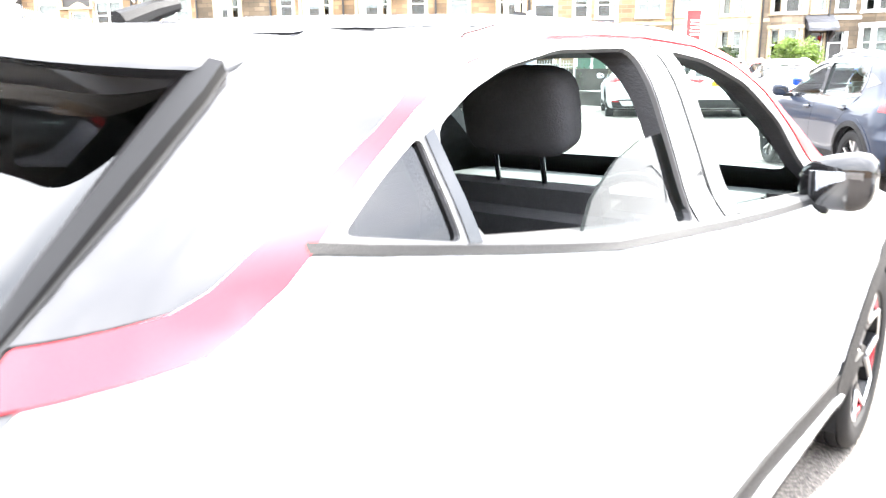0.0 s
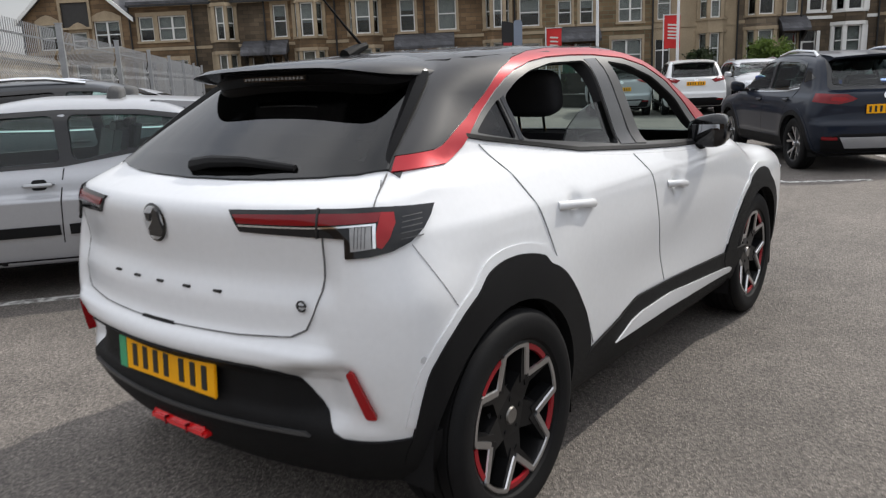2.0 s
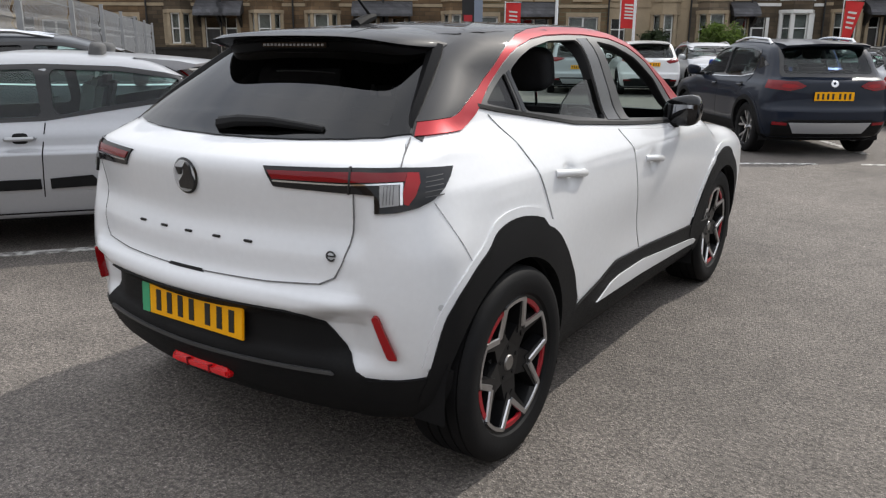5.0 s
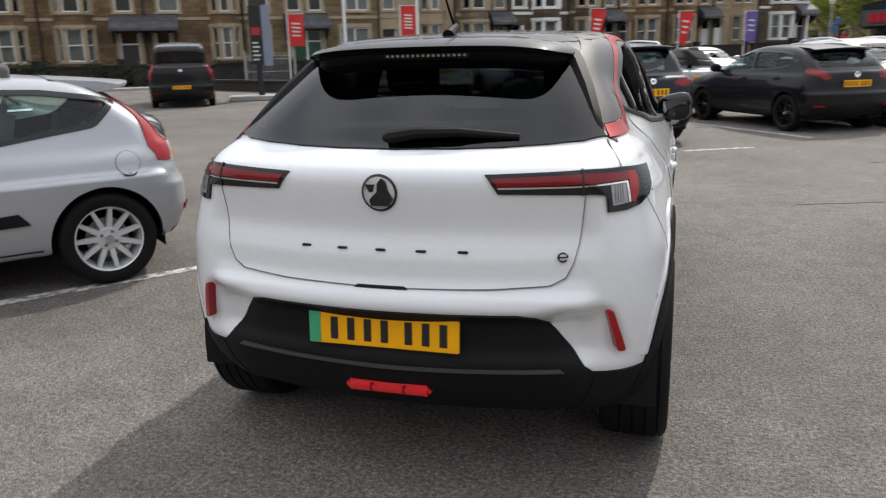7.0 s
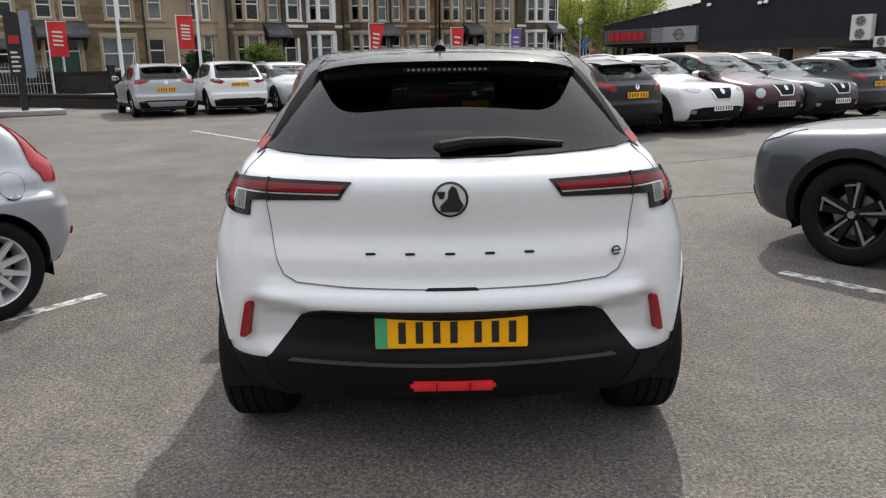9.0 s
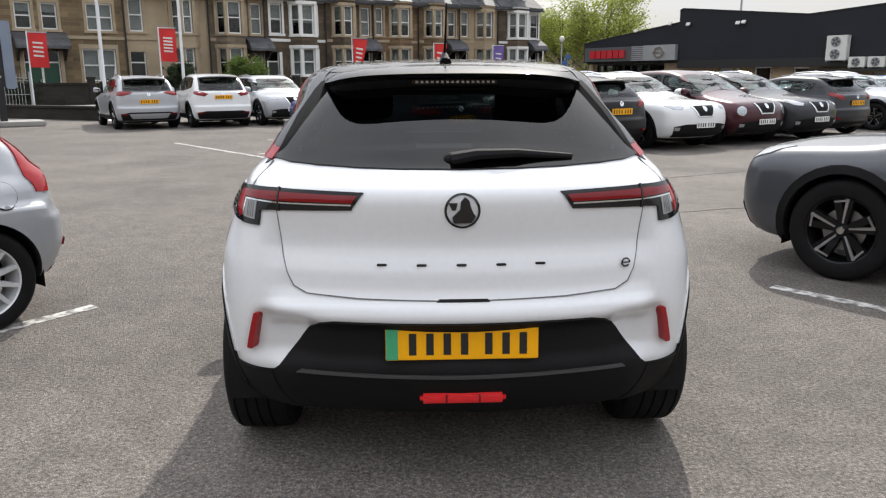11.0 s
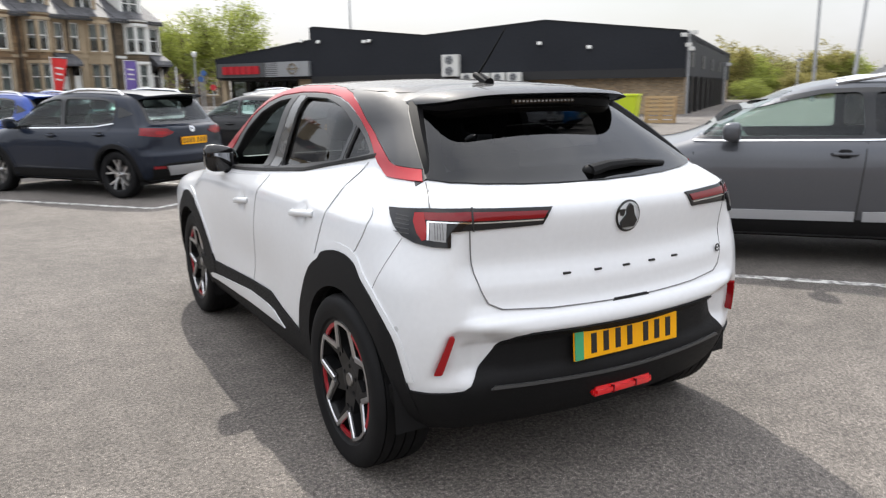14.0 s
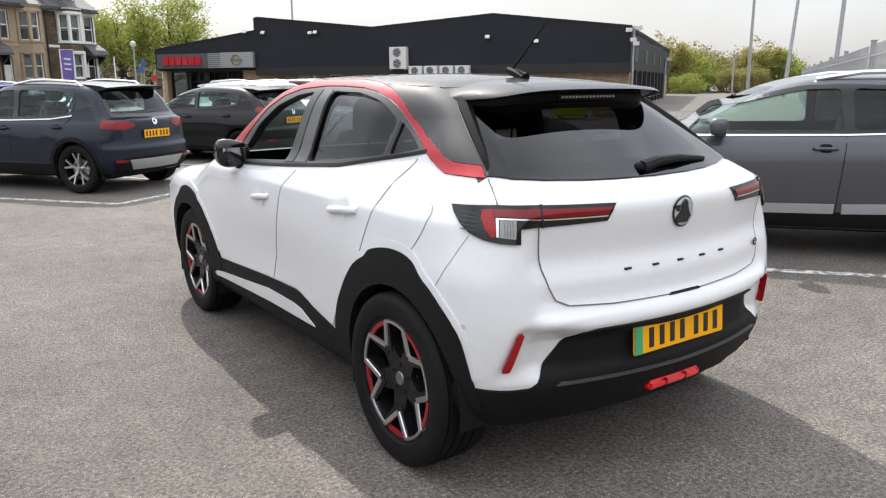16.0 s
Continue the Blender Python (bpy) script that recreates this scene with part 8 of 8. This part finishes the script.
for k in range(2):
    pl = thing("pallet", "worn wooden pallet leaning by the bin", "pallet", Matrix.Translation((20.75 + 0.3 * k, 21.5 + 0.2 * k, 0)) @ Matrix.Rotation(radians(-53), 4, "Z") @ Matrix.Rotation(radians(-8), 4, "X"), "pallets")
    for j in range(7):
        blocks("slat", [(0, 1.2, 0, 0.02, 0.01 + j * 0.165, 0.11 + j * 0.165)], PALLET, pl)
    for x in (0.0, 0.55, 1.1):
        blocks("bearer", [(x, x + 0.1, 0.022, 0.12, 0.01, 1.1)], PALLET, pl)


# ---- flags, poles, sign totem ----
def flag(label, x, y, top, drop, w, turn, mat, slant=0.0, bars=3, pole_top=None):
    """A pole with a hanging banner that ripples; its print is plain pale bars."""
    f = thing("flag", label, "flag", Matrix.Translation((x, y, 0)) @ Matrix.Rotation(radians(turn), 4, "Z"), "forecourt flags")
    bm = bmesh.new()
    tube(bm, [(0, 0, 0), (0, 0, (pole_top or top + 0.05))], 0.03, 9, 0.7)
    part("pole", bm, POLE_WHITE, f)
    n, k = 10, 14
    v, q = [], []

    def at(a, b):
        u = a * w
        z = top - drop * b
        u = u * (1 - slant * 0.55 * b) + (slant * w * 0.05)
        return (0.035 + u + slant * 0.0 * b, 0.05 * math.sin(5 * b + 3.2 * a) * a, z - 0.06 * a * math.sin(2.4 * b + 0.5) - slant * 0.10 * a * drop * 0.3)
    for i in range(k + 1):
        for j in range(n + 1):
            v.append(at(j / n, i / k))
    for i in range(k):
        for j in range(n):
            c = i * (n + 1) + j
            q.append((c, c + 1, c + n + 2, c + n + 1))
    nv = len(v)
    v += [(a, b + 0.006, c) for a, b, c in v]
    q += [tuple(nv + i for i in reversed(fc)) for fc in q]
    ban = under(new("banner", mesh_of("banner", v, q, mat, True)), f)
    for r in range(bars):
        b0 = 0.25 + 0.5 * r / max(1, bars)
        rows, fc = [], []
        for j in range(7):
            for bb in (b0, b0 + 0.05):
                p = at(0.22 + 0.56 * j / 6, bb)
                rows.append((p[0], p[1] - 0.008, p[2]))
        for j in range(6):
            fc.append((2 * j, 2 * j + 1, 2 * j + 3, 2 * j + 2))
        k0 = len(rows)
        rows += [(a, b + 0.004, c) for a, b, c in rows]
        fc += [tuple(k0 + i for i in reversed(z)) for z in fc]
        under(new("print_bar", mesh_of("print_bar", rows, fc, BLIND)), ban, "pale printed bar")
    blocks("top_arm", [(0.0, w + 0.06, -0.012, 0.012, top + 0.0, top + 0.025)], POLE_WHITE, f)
    return f


flag("red banner flag on a white pole", -14.85, 26.8, 3.12, 1.25, 0.62, 20, FLAG_RED, bars=4)
flag("red banner flag with rows of pale print", -10.95, 29.5, 3.42, 1.30, 0.62, 15, FLAG_RED, bars=5)
flag("slanting red feather flag on a white pole", -4.1, 38.9, 3.45, 1.75, 0.75, 10, FLAG_RED, 1.0, 4)
flag("slanting red feather flag by the terrace", 0.2, 42.0, 3.3, 1.7, 0.7, 0, FLAG_RED, 1.0, 3)
flag("purple feather flag on a white pole", 3.4, 40.2, 3.1, 1.45, 0.55, -5, FLAG_PURPLE, 0.15, 3)


def pole(label, x, y, h, r, mat, lean=0.0, name="flag_pole", cat="pole"):
    p = thing(name, label, cat, Matrix.Translation((x, y, 0)))
    bm = bmesh.new()
    tube(bm, [(0, 0, 0), (lean * 0.5, 0, h / 2), (lean, 0, h)], r, 12, 0.6)
    part("shaft", bm, mat, p)
    bm = bmesh.new()
    spin_profile(bm, [(0, 0.0), (r * 2.4, 0.0), (r * 2.4, 0.05), (r * 1.2, 0.12), (r * 1.0, 0.12)], "z", 14)
    part("base_collar", bm, mat, p)
    return p


for az, d, h in ((112.63, 28.5, 9.0), (107.51, 30.5, 9.0)):
    pole("tall white flagpole without a flag", d * math.cos(radians(az)), -2.447 + d * math.sin(radians(az)), h, 0.06, POLE_WHITE)
pole("short slanting white post among parked cars", -12.2, 27.2, 2.0, 0.03, POLE_WHITE, 0.35)
pole("slim white post before the showroom", 7.0, 46.1, 3.0, 0.05, POLE_WHITE)
totem = thing("totem_sign", "tall dark totem sign with grey-blue edge on concrete base", "sign", Matrix.Translation((-13.42, 21.98, 0)) @ Matrix.Rotation(radians(32), 4, "Z"))
bm = bmesh.new()
box(bm, -1.1, 1.1, -0.75, 0.75, 0, 0.16, 0.03)
part("base_slab", bm, CONCRETE, totem, "pale concrete slab", smooth=False)
blocks("stem", [(-0.1, 0.1, -0.08, 0.08, 0.162, 1.25)], FASCIA, totem)
bm = bmesh.new()
prism(bm, rounded([(-0.26, 1.2), (0.16, 1.2), (0.16, 3.12), (-0.26, 3.2)], 0.08), "y", -0.09, 0.09)
part("sign_face", bm, FASCIA, totem, "dark display face", smooth=False)
bm = bmesh.new()
prism(bm, rounded([(0.165, 1.15), (0.46, 1.15), (0.46, 3.2), (0.165, 3.2)], 0.1), "y", -0.12, 0.12)
part("edge_panel", bm, TOTEM_BLUE, totem, "grey-blue rounded edge", smooth=False)
blocks("red_block", [(-0.20, 0.1, -0.1, -0.092, 2.2, 2.45)], SIGN_RED, totem)
for k in range(5):
    blocks("pale_bar", [(-0.19, 0.0 + 0.06 * (k % 2), -0.1, -0.092, 1.35 + 0.14 * k, 1.41 + 0.14 * k)], BLIND, totem)


# ---- fences ----
def fence(label, a, b, posts, height, pitch, half=0.011):
    """Steel mesh fencing: square posts, and panels of upright bars with bends in them."""
    (x0, y0), (x1, y1) = a, b
    n = math.hypot(x1 - x0, y1 - y0)
    f = thing("fence", label, "fence", Matrix.Translation((x0, y0, 0)) @ Matrix.Rotation(math.atan2(y1 - y0, x1 - x0), 4, "Z"), kind="structure")
    pm = block_mesh("post", [(-0.045, 0.045, -0.045, 0.045, 0, height + 0.08), (-0.055, 0.055, -0.055, 0.055, height + 0.082, height + 0.1)], GALV)
    span = n / posts
    v, q = [], []
    prof = [(0, 0.05), (0, 0.3), (0.05, 0.36), (0, 0.42), (0, 1.0), (0.05, 1.06), (0, 1.12), (0, height - 0.75), (0.06, height - 0.66), (0, height - 0.57), (0.05, height - 0.45), (0, height - 0.33), (0, height)]
    for k in range(int((span - 0.1) / pitch)):
        x = 0.09 + k * pitch
        for (d0, z0), (d1, z1) in zip(prof, prof[1:]):
            c = len(v)
            for d, z in ((d0, z0), (d1, z1)):
                v += [(x - half, d - 0.004, z), (x + half, d - 0.004, z), (x + half, d + 0.004, z), (x - half, d + 0.004, z)]
            q += [(c, c + 1, c + 5, c + 4), (c + 1, c + 2, c + 6, c + 5), (c + 2, c + 3, c + 7, c + 6), (c + 3, c, c + 4, c + 7)]
    for z in (0.15, 0.7, 1.35, height - 0.2):
        c = len(v)
        v += [(x, d, zz) for x in (0.05, span - 0.05) for d, zz in ((0.012, z), (0.02, z), (0.02, z + 0.03), (0.012, z + 0.03))]
        q += [(c + i, c + (i + 1) % 4, c + 4 + (i + 1) % 4, c + 4 + i) for i in range(4)]
    panel = mesh_of("fence_panel", v, q, GALV)
    for k in range(posts + 1):
        p = under(new("post", pm), f)
        p.matrix_basis = Matrix.Translation((k * span, -0.06, 0))
        if k < posts:
            p = under(new("fence_panel", panel), f)
            p.matrix_basis = Matrix.Translation((k * span, 0, 0))
    return f


fence("grey steel mesh fence with bent upright bars", (-6.7, 1.7), (-35.0, 23.9), 7, 2.4, 0.10)
fence("galvanised steel mesh fence with tall posts", (6.8, 2.35), (47.4, 28.8), 8, 2.06, 0.11, 0.004)
fence("white steel railing panel before the stone house", (-21.6, 34.3), (-19.5, 35.85), 1, 1.7, 0.14)
yardwall = thing("yard_wall", "low rubble stone wall behind the steel fence", "wall", Matrix.Translation((-10, 2.2, 0)) @ Matrix.Rotation(math.atan2(0.56, -0.83), 4, "Z"), kind="structure")
blocks("stone_wall", [(0, 9, -0.9, -0.5, 0, 2.0), (-0.02, 9.02, -0.94, -0.46, 2.002, 2.1)], RUBBLE, yardwall)


# ---- lamps and road signs ----
def street_lamp(label, x, y, h, r, lean=0.0, head="box"):
    s = thing("street_lamp", label, "street lamp", Matrix.Translation((x, y, 0)), "street lamps")
    bm = bmesh.new()
    tube(bm, [(0, 0, 0), (lean * 0.5, 0, h / 2), (lean, 0, h)], r, 10, 0.7)
    part("column", bm, GALV, s)
    bm = bmesh.new()
    if head == "box":
        box(bm, lean - 0.1, lean + 0.55, -0.18, 0.18, h - 0.02, h + 0.22, 0.05)
    else:
        spin_profile(bm, [(0.0, h - 0.02), (0.1, h), (0.15, h + 0.10), (0.17, h + 0.18), (0.13, h + 0.29), (0.0, h + 0.34)], "z", 16, (lean, 0, 0))
    part("lamp_head", bm, SIGN_GREY if head == "box" else AC_WHITE, s)
    return s


def by_bearing(az, d):
    return -2.29 + d * math.cos(radians(az)), -1.81 + d * math.sin(radians(az))


street_lamp("tall grey lamp post beyond the fence", *by_bearing(34.9, 75), 8.6, 0.16)
street_lamp("tall leaning grey lamp column beyond the fence", *by_bearing(32.6, 70), 11.5, 0.16, 1.3)
street_lamp("thick grey leaning lamp column by the fence", *by_bearing(29.7, 60), 11.5, 0.17, 0.7)
street_lamp("short lamp post at the wood edge", *by_bearing(35.9, 80), 3.6, 0.09)
street_lamp("short lamp post near the workshop end", *by_bearing(40.4, 62), 2.9, 0.08)
street_lamp("street lamp with round white globe by the showroom", *by_bearing(77.75, 50), 3.6, 0.06, 0, "globe")
street_lamp("tall thin lamp column behind the showroom", *by_bearing(67.0, 95), 14, 0.14)
for az, d, z, mat in ((77.4, 48, 2.25, BIN_BLUE), (76.6, 46, 1.75, SIGN_RED), (77.2, 48.2, 2.6, BIN_BLUE)):
    x, y = by_bearing(az, d)
    s = thing("road_sign", "small round road sign on a grey post", "road sign", Matrix.Translation((x, y, 0)), "road signs")
    bm = bmesh.new()
    tube(bm, [(0, 0, 0), (0, 0, z + 0.3)], 0.035, 8)
    part("sign_post", bm, GALV, s)
    bm = bmesh.new()
    spin_profile(bm, [(0.0, -0.06), (0.17, -0.06), (0.17, -0.045), (0.0, -0.045)], "z", 20)
    bmesh.ops.transform(bm, matrix=Matrix.Translation((0, -0.1, z)) @ Matrix.Rotation(math.pi / 2, 4, "X"), verts=bm.verts)
    part("sign_disc", bm, mat, s)

# ---- far buildings, seen and added, that close the place ----
def far_block(label, m, w, d, h, mat, rows, cols):
    ob = thing("apartment_building", label, "building", m)
    holes = [((k + 0.5) * w / cols - 0.55, (k + 0.5) * w / cols + 0.55, 1.2 + 3 * r, 2.9 + 3 * r) for k in range(cols) for r in range(rows)]
    pierced("front_wall", 0, w, -0.5, h, holes, 0, 0.4, mat, ob)
    for x in (0.0, w - 0.4):
        blocks("side_wall", [(x, x + 0.4, 0.402, d, -0.5, h)], mat, ob)
    blocks("rear_wall", [(0.402, w - 0.402, d - 0.4, d, -0.5, h)], mat, ob)
    for a, b, z0, z1 in holes:
        window(ob, local(a, 0.03, z0), b - a, z1 - z0, CREAM, blind=0.3)
    bm = bmesh.new()
    prism(bm, [(-0.3, h + 0.002), (d + 0.3, h + 0.002), (d / 2, h + 2.4)], "x", -0.2, w + 0.2)
    part("roof", bm, SLATE_ROOF, ob, "dark slate", smooth=False)
    return ob


far_block("long grey-brown stone building behind the terrace end", Matrix.Translation((8.5, 84, 0)) @ Matrix.Rotation(radians(8), 4, "Z"), 11, 10, 7.6, GREY_STONE, 2, 4)
# assumed building behind the camera, added to fill the open horizon
far_block("assumed stone buildings behind the car park, out of view", Matrix.Translation((30, -38, 0)) @ Matrix.Rotation(radians(184), 4, "Z"), 60, 10, 6.4, SANDSTONE, 2, 14)
# unseen wall, added so car sides mirror stone instead of bright sky
unseen_wall = thing("yard_end_wall", "unseen plain sandstone wall added to darken reflections in the cars", "wall", Matrix.Translation((-34, -19, 0)), kind="structure")
blocks("stone_wall", [(0, 74, -0.4, 0, 0, 4.6), (-0.05, 74.05, -0.45, 0.05, 4.602, 4.75)], SANDSTONE, unseen_wall)
